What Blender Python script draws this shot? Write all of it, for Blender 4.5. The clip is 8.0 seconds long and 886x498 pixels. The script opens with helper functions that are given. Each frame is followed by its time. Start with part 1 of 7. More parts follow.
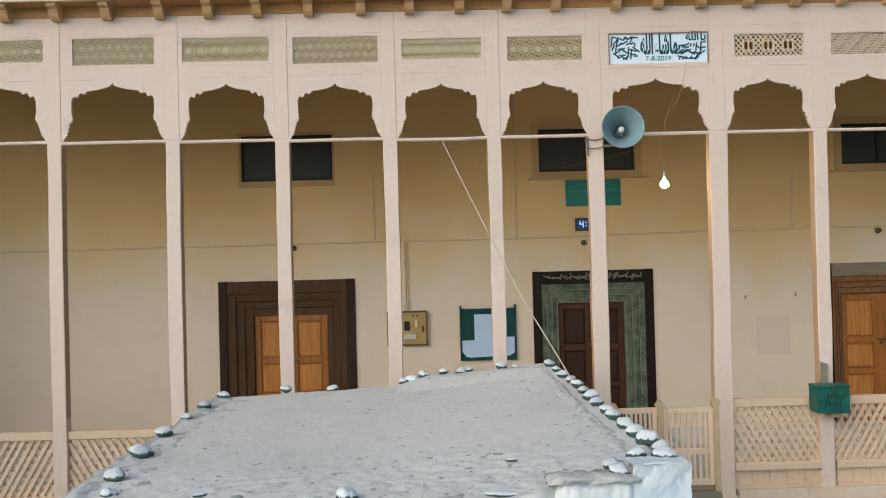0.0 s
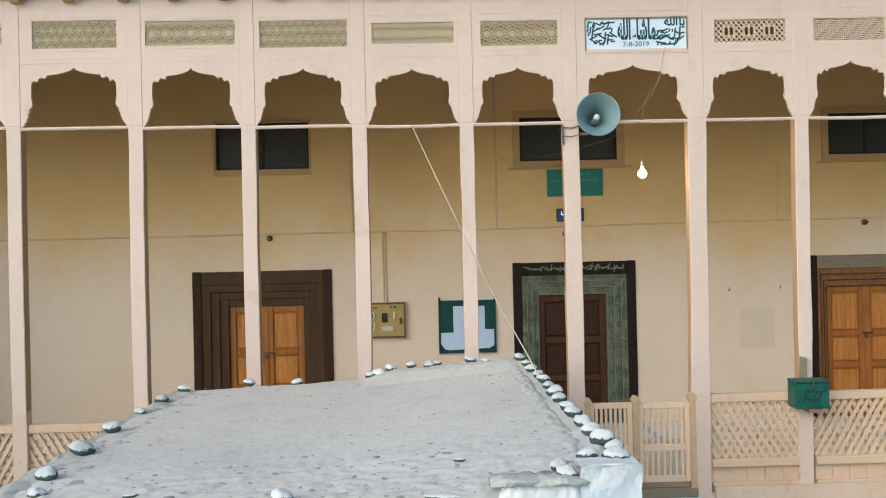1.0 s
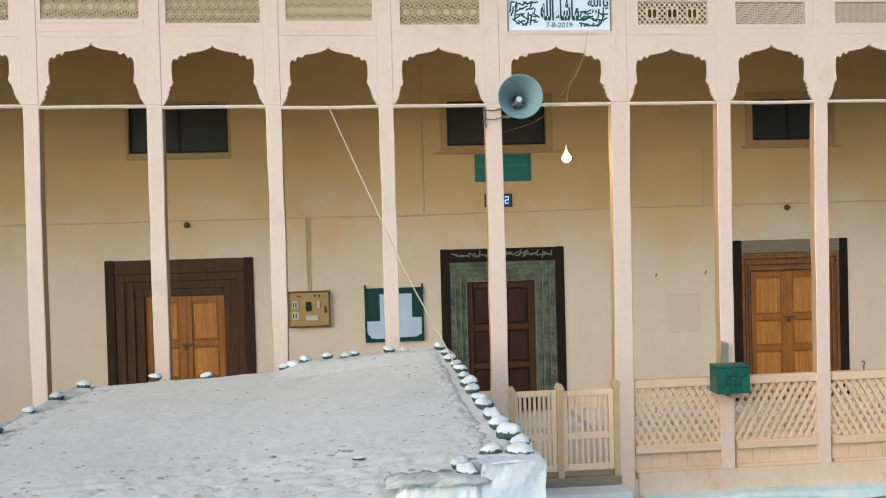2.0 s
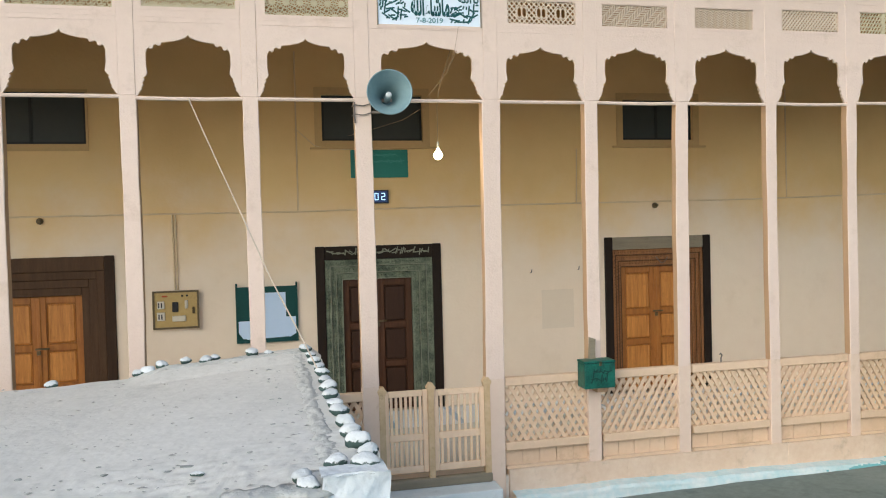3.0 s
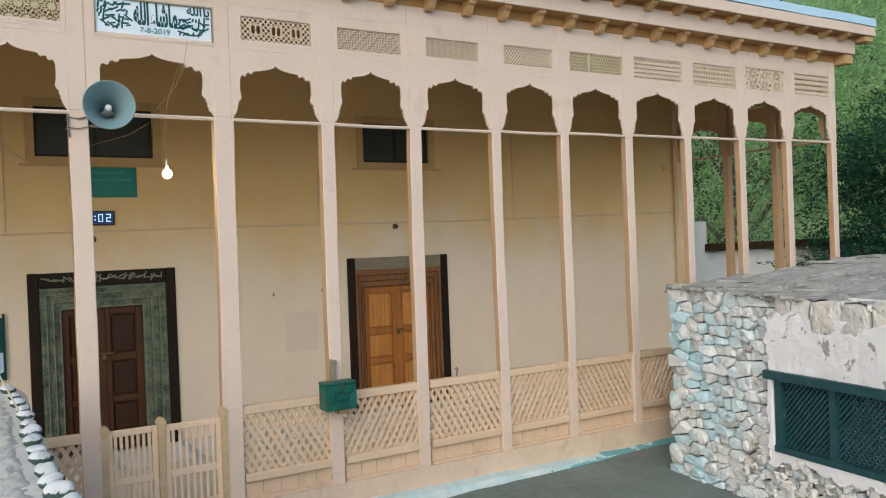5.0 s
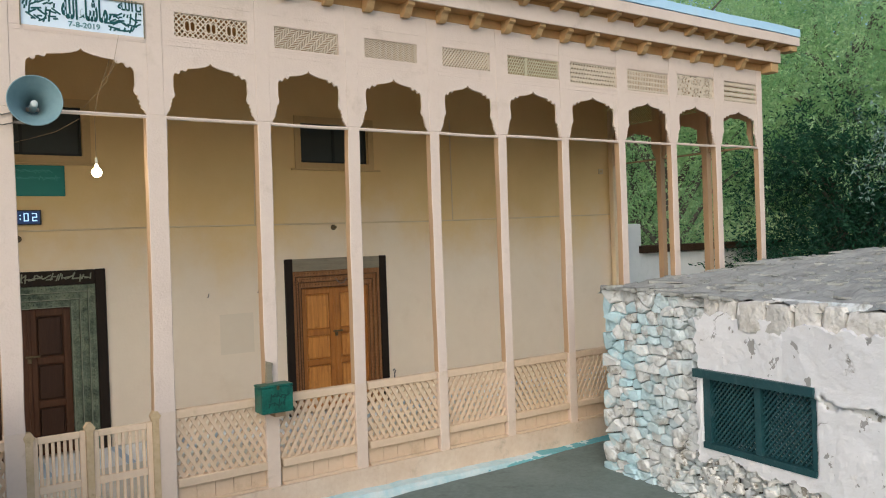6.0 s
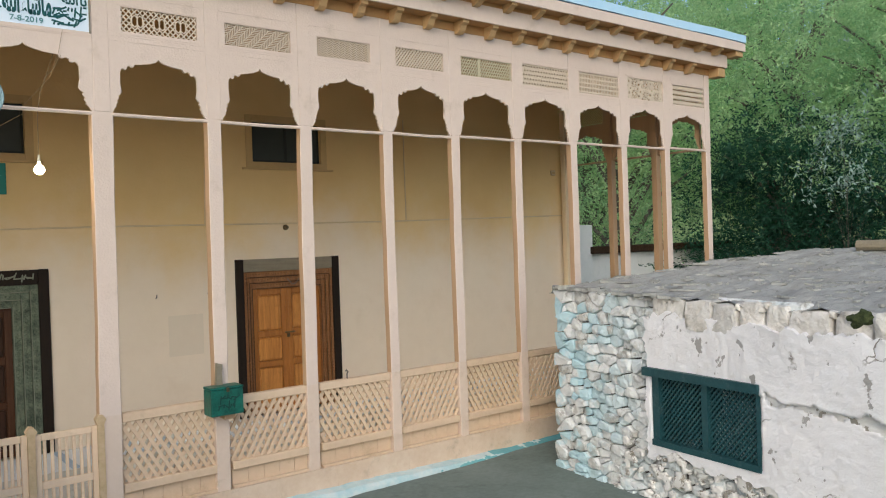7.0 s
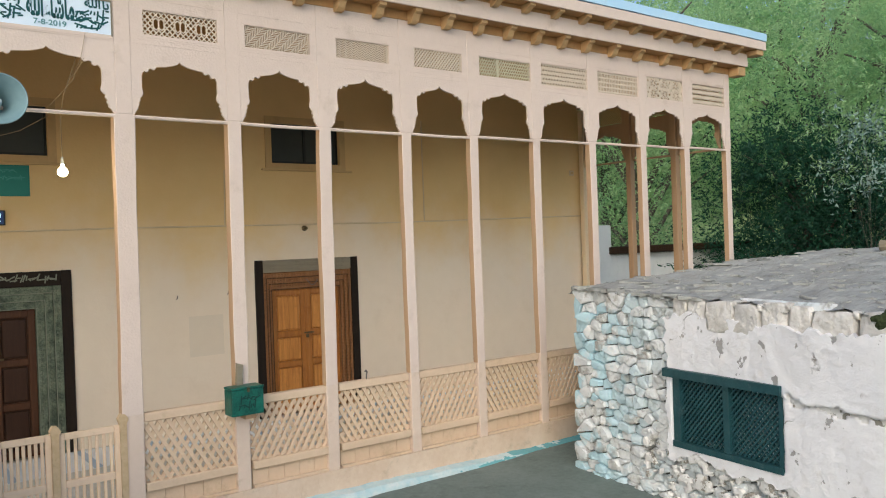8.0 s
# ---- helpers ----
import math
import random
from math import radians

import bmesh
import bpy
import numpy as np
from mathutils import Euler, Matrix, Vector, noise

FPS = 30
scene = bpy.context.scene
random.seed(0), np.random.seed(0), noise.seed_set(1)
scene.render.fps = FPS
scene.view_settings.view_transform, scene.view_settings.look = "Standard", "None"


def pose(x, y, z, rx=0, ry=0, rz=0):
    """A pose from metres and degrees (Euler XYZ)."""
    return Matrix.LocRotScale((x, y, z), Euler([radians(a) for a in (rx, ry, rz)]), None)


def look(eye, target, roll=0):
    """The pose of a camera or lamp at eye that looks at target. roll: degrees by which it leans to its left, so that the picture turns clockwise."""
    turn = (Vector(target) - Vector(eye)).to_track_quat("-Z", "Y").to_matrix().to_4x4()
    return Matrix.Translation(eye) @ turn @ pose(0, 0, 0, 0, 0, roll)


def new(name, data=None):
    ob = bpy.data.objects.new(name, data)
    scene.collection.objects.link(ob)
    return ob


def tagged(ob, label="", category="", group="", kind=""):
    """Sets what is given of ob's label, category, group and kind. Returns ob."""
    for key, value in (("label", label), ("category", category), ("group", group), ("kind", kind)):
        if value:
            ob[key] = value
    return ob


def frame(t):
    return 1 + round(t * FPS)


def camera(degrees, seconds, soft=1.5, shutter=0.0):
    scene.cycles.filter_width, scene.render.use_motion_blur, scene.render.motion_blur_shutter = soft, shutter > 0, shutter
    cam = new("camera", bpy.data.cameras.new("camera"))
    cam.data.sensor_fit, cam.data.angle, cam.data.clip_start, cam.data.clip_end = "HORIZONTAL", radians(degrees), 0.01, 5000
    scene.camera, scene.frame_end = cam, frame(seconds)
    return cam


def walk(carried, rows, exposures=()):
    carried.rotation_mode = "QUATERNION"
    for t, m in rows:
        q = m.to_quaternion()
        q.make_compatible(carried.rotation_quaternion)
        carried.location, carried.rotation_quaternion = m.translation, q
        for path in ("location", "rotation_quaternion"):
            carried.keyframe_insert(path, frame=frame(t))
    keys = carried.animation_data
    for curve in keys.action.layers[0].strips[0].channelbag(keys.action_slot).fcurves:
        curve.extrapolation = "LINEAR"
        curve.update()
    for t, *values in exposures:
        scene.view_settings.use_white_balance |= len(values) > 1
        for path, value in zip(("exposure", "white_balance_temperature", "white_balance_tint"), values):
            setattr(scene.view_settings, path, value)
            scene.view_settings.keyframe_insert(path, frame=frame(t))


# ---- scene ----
cam = camera(57.9, 8.0, 1.1)
SKY, SUN, STOPS, KELVIN, TINT = 0.23, 1.15, 0.06, 6750, 5
PATH = [
    (0, (-0.075, 0.678, 2.831), (-0.041, 2.678, 2.86), -1.5),
    (0.5, (0.036, 0.776, 2.809), (0.069, 2.776, 2.818), -1.6),
    (1, (0.208, 0.889, 2.818), (0.246, 2.888, 2.825), -1.3),
    (2.5, (0.539, 1.215, 2.8), (0.848, 3.191, 2.752), -1.7),
    (3, (0.665, 1.242, 2.83), (1.113, 3.19, 2.781), -1.5),
    (3.5, (0.734, 1.242, 2.837), (1.327, 3.152, 2.812), -1.4),
    (4, (0.777, 1.274, 2.843), (1.536, 3.125, 2.839), -1.4),
    (4.5, (0.794, 1.282, 2.829), (1.708, 3.061, 2.821), -1.9),
    (6, (0.816, 1.249, 2.827), (1.962, 2.888, 2.809), -2.0),
    (6.5, (0.821, 1.258, 2.807), (2.022, 2.858, 2.791), -1.9),
    (7, (0.829, 1.244, 2.816), (2.067, 2.815, 2.797), -1.9),
    (7.5, (0.825, 1.246, 2.818), (2.067, 2.813, 2.798), -2.0),
    (8, (0.813, 1.255, 2.816), (2.017, 2.852, 2.8), -2.0),
]
walk(cam, [(t, look(eye, target, roll)) for t, eye, target, roll in PATH],
     [(t, STOPS + s, KELVIN, TINT) for t, s in ((0.0, -0.14), (0.5, 0.02), (1.0, 0.06), (2.5, 0.11), (3.0, 0.09), (3.5, -0.02), (4.0, -0.19), (4.5, -0.18), (6.0, -0.13), (6.5, -0.12), (7.5, -0.11), (8.0, -0.06))])

from mathutils.geometry import tessellate_polygon

# ---------------------------------------------------------------- light
world = bpy.data.worlds.new("overcast_sky")
scene.world = world
world.use_nodes = True
wn = world.node_tree
sky = wn.nodes.new("ShaderNodeTexSky")
sky.sky_type = 'NISHITA'
sky.sun_disc = False
sky.sun_elevation = radians(31)
sky.sun_rotation = radians(225)
sky.altitude = 2200
sky.air_density = 0.8
sky.dust_density = 8.0
wbg = wn.nodes["Background"]
wbg.inputs["Strength"].default_value = SKY
wn.links.new(sky.outputs["Color"], wbg.inputs["Color"])

sun_data = bpy.data.lights.new("sun", 'SUN')
sun_data.energy = SUN
sun_data.angle = radians(55)
sun_data.color = (1.0, 0.965, 0.91)
sun_ob = new("sun", sun_data)
sun_ob.matrix_world = look((0, 0, 20), (8.5, 8.5, 20 - 7.2))

# ---------------------------------------------------------------- materials


def mix_rgb(nt, fac, a, b):
    m = nt.nodes.new("ShaderNodeMix")
    m.data_type = 'RGBA'
    for sock, v in ((m.inputs[0], fac), (m.inputs[6], a), (m.inputs[7], b)):
        if isinstance(v, (tuple, list)):
            sock.default_value = (*v[:3], 1)
        elif isinstance(v, (int, float)):
            sock.default_value = v
        else:
            nt.links.new(v, sock)
    return m.outputs[2]


def noise_fac(nt, vec, scale, lo, hi, detail=6, rough=0.6, stretch=None):
    n = nt.nodes.new("ShaderNodeTexNoise")
    n.inputs["Scale"].default_value = scale
    n.inputs["Detail"].default_value = detail
    n.inputs["Roughness"].default_value = rough
    if stretch:
        mp = nt.nodes.new("ShaderNodeMapping")
        mp.inputs["Scale"].default_value = stretch
        nt.links.new(vec, mp.inputs["Vector"])
        vec = mp.outputs["Vector"]
    nt.links.new(vec, n.inputs["Vector"])
    r = nt.nodes.new("ShaderNodeMapRange")
    r.inputs["From Min"].default_value, r.inputs["From Max"].default_value = lo, hi
    nt.links.new(n.outputs["Fac"], r.inputs["Value"])
    return r.outputs["Result"]


def material(name, base, alt, rough=0.7, big=1.2, fine=18.0, amount=0.6, dirt=None, dirt_amount=0.35,
             bump=0.15, bump_scale=40.0, metal=0.0, stretch=None, per_object=0.0, spec=0.4):
    m = bpy.data.materials.new(name)
    m.use_nodes = True
    nt = m.node_tree
    b = nt.nodes["Principled BSDF"]
    geo = nt.nodes.new("ShaderNodeNewGeometry")
    pos = geo.outputs["Position"]
    f1 = noise_fac(nt, pos, big, 0.35, 0.68, stretch=stretch)
    f2 = noise_fac(nt, pos, fine, 0.3, 0.7, stretch=stretch)
    mul = nt.nodes.new("ShaderNodeMath")
    mul.operation = 'MULTIPLY_ADD'
    nt.links.new(f2, mul.inputs[0])
    mul.inputs[1].default_value = 0.5 * amount
    half = nt.nodes.new("ShaderNodeMath")
    half.operation = 'MULTIPLY'
    nt.links.new(f1, half.inputs[0])
    half.inputs[1].default_value = 0.7 * amount
    nt.links.new(half.outputs[0], mul.inputs[2])
    col = mix_rgb(nt, mul.outputs[0], base, alt)
    if dirt:
        d = noise_fac(nt, pos, big * 3.1, 0.56, 0.72, detail=10, rough=0.7)
        dm = nt.nodes.new("ShaderNodeMath")
        dm.operation = 'MULTIPLY'
        nt.links.new(d, dm.inputs[0])
        dm.inputs[1].default_value = dirt_amount
        col = mix_rgb(nt, dm.outputs[0], col, dirt)
    if per_object:
        info = nt.nodes.new("ShaderNodeObjectInfo")
        hsv = nt.nodes.new("ShaderNodeHueSaturation")
        r = nt.nodes.new("ShaderNodeMapRange")
        r.inputs["To Min"].default_value, r.inputs["To Max"].default_value = 1 - per_object, 1 + per_object
        nt.links.new(info.outputs["Random"], r.inputs["Value"])
        nt.links.new(r.outputs["Result"], hsv.inputs["Value"])
        nt.links.new(col, hsv.inputs["Color"])
        col = hsv.outputs["Color"]
    nt.links.new(col, b.inputs["Base Color"])
    b.inputs["Roughness"].default_value = rough
    b.inputs["Metallic"].default_value = metal
    b.inputs["Specular IOR Level"].default_value = spec
    if bump:
        n = nt.nodes.new("ShaderNodeTexNoise")
        n.inputs["Scale"].default_value = bump_scale
        n.inputs["Detail"].default_value = 8
        vec = pos
        if stretch:
            mp = nt.nodes.new("ShaderNodeMapping")
            mp.inputs["Scale"].default_value = stretch
            nt.links.new(pos, mp.inputs["Vector"])
            vec = mp.outputs["Vector"]
        nt.links.new(vec, n.inputs["Vector"])
        bp = nt.nodes.new("ShaderNodeBump")
        bp.inputs["Strength"].default_value = bump
        bp.inputs["Distance"].default_value = 0.02
        nt.links.new(n.outputs["Fac"], bp.inputs["Height"])
        nt.links.new(bp.outputs["Normal"], b.inputs["Normal"])
    return m


def glow(name, colour, strength):
    m = bpy.data.materials.new(name)
    m.use_nodes = True
    b = m.node_tree.nodes["Principled BSDF"]
    b.inputs["Base Color"].default_value = (*colour, 1)
    b.inputs["Emission Color"].default_value = (*colour, 1)
    b.inputs["Emission Strength"].default_value = strength
    return m


CREAM = material("cream_paint", (0.74, 0.60, 0.505), (0.66, 0.525, 0.435), 0.65, 0.9, 14, 0.6, (0.42, 0.31, 0.21), 0.35, 0.22, 45)
TAN = material("tan_paint", (0.73, 0.55, 0.385), (0.62, 0.45, 0.30), 0.65, 1.1, 16, 0.7, (0.36, 0.25, 0.14), 0.45, 0.2, 30)
FOOT = material("dusty_cream_paint", (0.74, 0.59, 0.475), (0.66, 0.515, 0.405), 0.7, 1.3, 16, 0.7, (0.44, 0.31, 0.17), 0.55, 0.22, 30)
SIDE = material("shaded_tan_timber", (0.50, 0.33, 0.195), (0.40, 0.255, 0.145), 0.7, 1.5, 20, 0.6, None, 0, 0.2, 30, stretch=(6, 6, 0.6))
PLASTER = material("ochre_cream_distemper", (0.80, 0.645, 0.435), (0.735, 0.575, 0.365), 0.9, 0.5, 5, 0.75, (0.62, 0.46, 0.27), 0.30, 0.12, 24)
SURROUND = material("brown_window_surround", (0.62, 0.43, 0.21), (0.53, 0.36, 0.17), 0.8, 1.5, 14, 0.6, (0.36, 0.24, 0.11), 0.4, 0.15, 30)
PATCH = material("wall_patch", (0.735, 0.63, 0.485), (0.68, 0.575, 0.435), 0.85, 0.9, 9, 0.5, None, 0, 0.1, 24)
CEIL = material("ceiling_boards", (0.42, 0.22, 0.075), (0.32, 0.165, 0.055), 0.8, 0.9, 12, 0.7, None, 0, 0.2, 20)
JOIST = material("bare_joist_timber", (0.60, 0.385, 0.185), (0.46, 0.28, 0.125), 0.7, 1.5, 20, 0.8, (0.24, 0.13, 0.06), 0.45, 0.2, 30)
EAVEWOOD = material("shaded_brown_eaves_timber", (0.52, 0.29, 0.115), (0.40, 0.21, 0.08), 0.7, 1.5, 20, 0.7, (0.22, 0.12, 0.055), 0.4, 0.2, 30)
DARKWOOD = material("dark_stained_timber", (0.026, 0.014, 0.007), (0.06, 0.032, 0.017), 0.65, 2.0, 24, 0.8, None, 0, 0.35, 30, stretch=(8, 8, 0.7), spec=0.2)
BLACKWOOD = material("blackened_jamb_timber", (0.012, 0.008, 0.005), (0.026, 0.016, 0.010), 0.65, 2.0, 24, 0.8, None, 0, 0.35, 30, stretch=(8, 8, 0.7), spec=0.2)
MIDWOOD = material("brown_carved_timber", (0.062, 0.032, 0.016), (0.11, 0.06, 0.03), 0.6, 2.0, 24, 0.8, None, 0, 0.35, 30, stretch=(8, 8, 0.7), spec=0.2)
LEAFWOOD = material("varnished_door_timber", (0.47, 0.19, 0.046), (0.31, 0.115, 0.028), 0.36, 2.5, 20, 1.0, (0.12, 0.045, 0.015), 0.4, 0.2, 30, stretch=(7, 7, 0.5), spec=0.3)
PANELWOOD = material("streaked_panel_timber", (0.70, 0.32, 0.085), (0.38, 0.145, 0.036), 0.34, 3.5, 22, 1.0, (0.18, 0.065, 0.02), 0.4, 0.15, 30, stretch=(7, 7, 0.4), spec=0.3)
FRAMEWOOD = material("brown_carved_frame", (0.35, 0.165, 0.063), (0.23, 0.10, 0.04), 0.5, 3.0, 30, 0.9, (0.08, 0.036, 0.016), 0.5, 0.5, 50, stretch=(6, 6, 0.9), spec=0.25)
REDWOOD = material("red_brown_door_timber", (0.10, 0.043, 0.021), (0.06, 0.026, 0.013), 0.5, 2.5, 20, 0.9, None, 0, 0.25, 30, stretch=(7, 7, 0.5), spec=0.2)
REDPANEL = material("dark_red_panel_timber", (0.036, 0.017, 0.010), (0.055, 0.026, 0.014), 0.5, 2.5, 20, 0.9, None, 0, 0.25, 30, stretch=(7, 7, 0.5), spec=0.2)
GREENWOOD = material("green_painted_carving", (0.026, 0.048, 0.033), (0.20, 0.23, 0.16), 0.65, 7.0, 55, 1.15, (0.018, 0.022, 0.016), 0.7, 0.6, 70, spec=0.2)
GREYWOOD = material("weathered_lintel", (0.21, 0.18, 0.125), (0.30, 0.255, 0.18), 0.8, 2.5, 24, 0.8, (0.11, 0.085, 0.055), 0.5, 0.3, 30, stretch=(0.7, 8, 8))
SCRIPT = material("faded_lettering_paint", (0.24, 0.25, 0.185), (0.16, 0.17, 0.12), 0.7, 6, 40, 0.8, None, 0, 0)
DARKIN = material("room_shade_black", (0.02, 0.022, 0.022), (0.03, 0.03, 0.03), 0.9, 1, 9, 0.5, None, 0, 0)
DARKGLASS = material("dusty_dark_pane", (0.03, 0.036, 0.031), (0.045, 0.052, 0.045), 0.4, 1.5, 9, 0.6, None, 0, 0)
DARKSASH = material("blackened_sash_timber", (0.016, 0.02, 0.017), (0.03, 0.034, 0.028), 0.6, 2, 14, 0.6, None, 0, 0.2, 30)
JALI = material("greyed_screen_timber", (0.60, 0.53, 0.36), (0.47, 0.415, 0.27), 0.8, 3, 30, 0.8, None, 0, 0.2, 60)
JALI2 = material("cream_screen_timber", (0.68, 0.57, 0.44), (0.58, 0.47, 0.35), 0.75, 2, 24, 0.7, None, 0, 0.15, 60)
BLUE = material("pale_blue_paint", (0.34, 0.59, 0.63), (0.68, 0.74, 0.72), 0.7, 0.9, 14, 1.1, (0.50, 0.48, 0.43), 0.5, 0.2, 30)
TEALKERB = material("teal_kerb_paint", (0.11, 0.37, 0.41), (0.20, 0.47, 0.49), 0.7, 1.4, 16, 0.9, (0.30, 0.42, 0.40), 0.4, 0.2, 30)
GRIMY = material("grimy_tan_paint", (0.48, 0.34, 0.18), (0.66, 0.49, 0.31), 0.75, 4.0, 20, 0.9, (0.24, 0.16, 0.07), 0.6, 0.3, 30)
GATETAN = material("sunny_tan_paint", (0.82, 0.625, 0.44), (0.73, 0.535, 0.365), 0.65, 1.6, 18, 0.7, (0.40, 0.27, 0.13), 0.45, 0.2, 30)
ROOFBLUE = material("sky_blue_roof_sheet", (0.42, 0.68, 0.88), (0.58, 0.77, 0.90), 0.5, 0.8, 10, 0.6, (0.6, 0.65, 0.65), 0.3, 0.12, 18)
CORNER = material("blue_white_corner_wash", (0.74, 0.765, 0.77), (0.60, 0.655, 0.67), 0.85, 3.5, 18, 0.9, (0.46, 0.48, 0.46), 0.6, 0.28, 28)
WALLBLUE = material("bright_blue_paint", (0.03, 0.36, 0.60), (0.05, 0.46, 0.68), 0.55, 2.0, 14, 0.6, (0.3, 0.45, 0.5), 0.3, 0.2, 30)
PLINTH = material("stained_plinth_paint", (0.63, 0.465, 0.33), (0.74, 0.60, 0.47), 0.75, 1.6, 16, 0.9, (0.34, 0.26, 0.18), 0.5, 0.3, 25)
MATCLOTH = material("off_white_mat_cloth", (0.86, 0.86, 0.85), (0.76, 0.79, 0.82), 0.95, 2.0, 26, 0.8, None, 0, 0.3, 80)
MATBLUE = material("blue_grey_mat_stripe", (0.40, 0.50, 0.60), (0.52, 0.60, 0.68), 0.95, 2.0, 26, 0.8, None, 0, 0.3, 80)
STEPWASH = material("blue_white_step_paint", (0.72, 0.78, 0.78), (0.58, 0.65, 0.65), 0.85, 1.5, 16, 0.9, (0.33, 0.36, 0.35), 0.5, 0.3, 30)
CONCRETE = material("grey_concrete", (0.125, 0.165, 0.15), (0.215, 0.26, 0.24), 0.85, 0.8, 14, 1.0, (0.08, 0.105, 0.095), 0.65, 0.3, 30)
FLOORC = material("pale_veranda_screed", (0.72, 0.69, 0.63), (0.62, 0.59, 0.53), 0.85, 0.9, 12, 0.8, (0.40, 0.35, 0.29), 0.4, 0.2, 30)
MUD = material("dry_mud", (0.70, 0.70, 0.655), (0.56, 0.565, 0.525), 0.95, 0.9, 11, 0.9, (0.40, 0.41, 0.375), 0.6, 0.25, 24)
MUDBAND = material("crumbled_edge_mud", (0.58, 0.59, 0.555), (0.44, 0.455, 0.425), 0.95, 4, 22, 0.9, (0.27, 0.29, 0.265), 0.6, 0.6, 26)
CLOD = material("damp_dark_clod", (0.27, 0.295, 0.275), (0.40, 0.415, 0.39), 0.95, 8, 40, 0.9, None, 0, 0.6, 40)
MUDEDGE = material("shade_darkened_mud", (0.14, 0.13, 0.115), (0.085, 0.08, 0.07), 0.95, 3, 22, 0.9, (0.15, 0.145, 0.13), 0.6, 0.7, 26)
SCRAP = material("grey_pebble", (0.46, 0.46, 0.43), (0.32, 0.32, 0.30), 0.9, 6, 30, 0.8, None, 0, 0.3, 40)
TEAL = material("teal_window_paint", (0.010, 0.052, 0.062), (0.022, 0.085, 0.095), 0.5, 3, 20, 0.9, (0.10, 0.15, 0.155), 0.5, 0.3, 40)
GREENMETAL = material("green_enamel", (0.003, 0.05, 0.038), (0.008, 0.14, 0.10), 0.35, 11, 45, 1.1, (0.006, 0.03, 0.024), 0.7, 0.15, 30)
GREENBAR = material("dark_box_lettering", (0.004, 0.035, 0.028), (0.006, 0.05, 0.04), 0.5, 8, 40, 0.6, None, 0, 0)
GREENBOARD = material("green_sign_board", (0.012, 0.20, 0.17), (0.02, 0.24, 0.2), 0.5, 2, 18, 0.5, None, 0, 0)
GREENPALE = material("pale_sign_lettering", (0.06, 0.33, 0.28), (0.05, 0.28, 0.24), 0.6, 6, 30, 0.5, None, 0, 0)
GREENFELT = material("dark_green_felt", (0.008, 0.055, 0.05), (0.012, 0.075, 0.065), 0.9, 3, 40, 0.7, None, 0, 0.2, 90)
PAPER = material("pale_blue_paper", (0.50, 0.66, 0.84), (0.57, 0.71, 0.86), 0.6, 3, 20, 0.5, None, 0, 0.05, 12)
WHITESIGN = material("white_sign_enamel", (0.76, 0.86, 0.94), (0.70, 0.80, 0.89), 0.4, 2, 18, 0.4, None, 0, 0)
SIGNGREY = material("teal_grey_ink", (0.10, 0.26, 0.27), (0.14, 0.3, 0.3), 0.5, 6, 30, 0.4, None, 0, 0)
SIGNINK = material("dark_green_ink", (0.004, 0.075, 0.075), (0.006, 0.1, 0.1), 0.5, 6, 30, 0.4, None, 0, 0)
HORN = material("grey_green_horn_enamel", (0.17, 0.28, 0.30), (0.24, 0.35, 0.37), 0.42, 3, 20, 0.8, (0.16, 0.2, 0.2), 0.35, 0.05, 30, metal=0.1)
HORNIN = material("horn_core_enamel", (0.62, 0.66, 0.64), (0.5, 0.55, 0.54), 0.4, 3, 20, 0.6, None, 0, 0)
WIRE = material("grey_wire", (0.16, 0.14, 0.12), (0.1, 0.09, 0.08), 0.6, 5, 30, 0.5, None, 0, 0)
FLEX = material("brown_flex", (0.34, 0.24, 0.13), (0.26, 0.18, 0.10), 0.6, 5, 30, 0.5, None, 0, 0)
ROPE = material("pale_rope", (0.60, 0.52, 0.42), (0.48, 0.4, 0.3), 0.9, 5, 60, 0.7, None, 0, 0.3, 120)
CONDUIT = material("painted_conduit", (0.70, 0.55, 0.35), (0.60, 0.46, 0.28), 0.6, 2, 20, 0.6, None, 0, 0)
METERBOX = material("mustard_switchboard", (0.42, 0.29, 0.10), (0.5, 0.36, 0.14), 0.5, 3, 24, 0.8, (0.2, 0.13, 0.05), 0.5, 0.1, 40)
BLACKPL = material("black_plastic", (0.012, 0.012, 0.012), (0.02, 0.02, 0.02), 0.4, 5, 30, 0.5, None, 0, 0)
WHITEPL = material("aged_white_plastic", (0.66, 0.62, 0.5), (0.55, 0.5, 0.4), 0.45, 5, 30, 0.5, None, 0, 0)
REDPL = material("red_indicator_plastic", (0.55, 0.10, 0.03), (0.4, 0.07, 0.02), 0.4, 5, 30, 0.5, None, 0, 0)
BRASS = material("dull_brass", (0.16, 0.12, 0.065), (0.1, 0.075, 0.04), 0.45, 8, 40, 0.7, None, 0, 0, metal=0.6)
CLOCKBLUE = glow("clock_screen", (0.008, 0.03, 0.10), 0.5)
DIGIT = glow("lit_digits", (0.45, 0.70, 1.0), 1.3)
BULB = glow("lit_bulb", (1.0, 0.93, 0.8), 60.0)
BARK = material("grey_bark", (0.10, 0.085, 0.065), (0.17, 0.15, 0.12), 0.9, 4, 26, 0.9, None, 0, 0.6, 30, stretch=(3, 3, 0.6))
WHITEWASH = material("neighbour_whitewash", (0.80, 0.80, 0.77), (0.70, 0.71, 0.68), 0.85, 0.8, 10, 0.7, (0.5, 0.52, 0.48), 0.4, 0.15, 25)


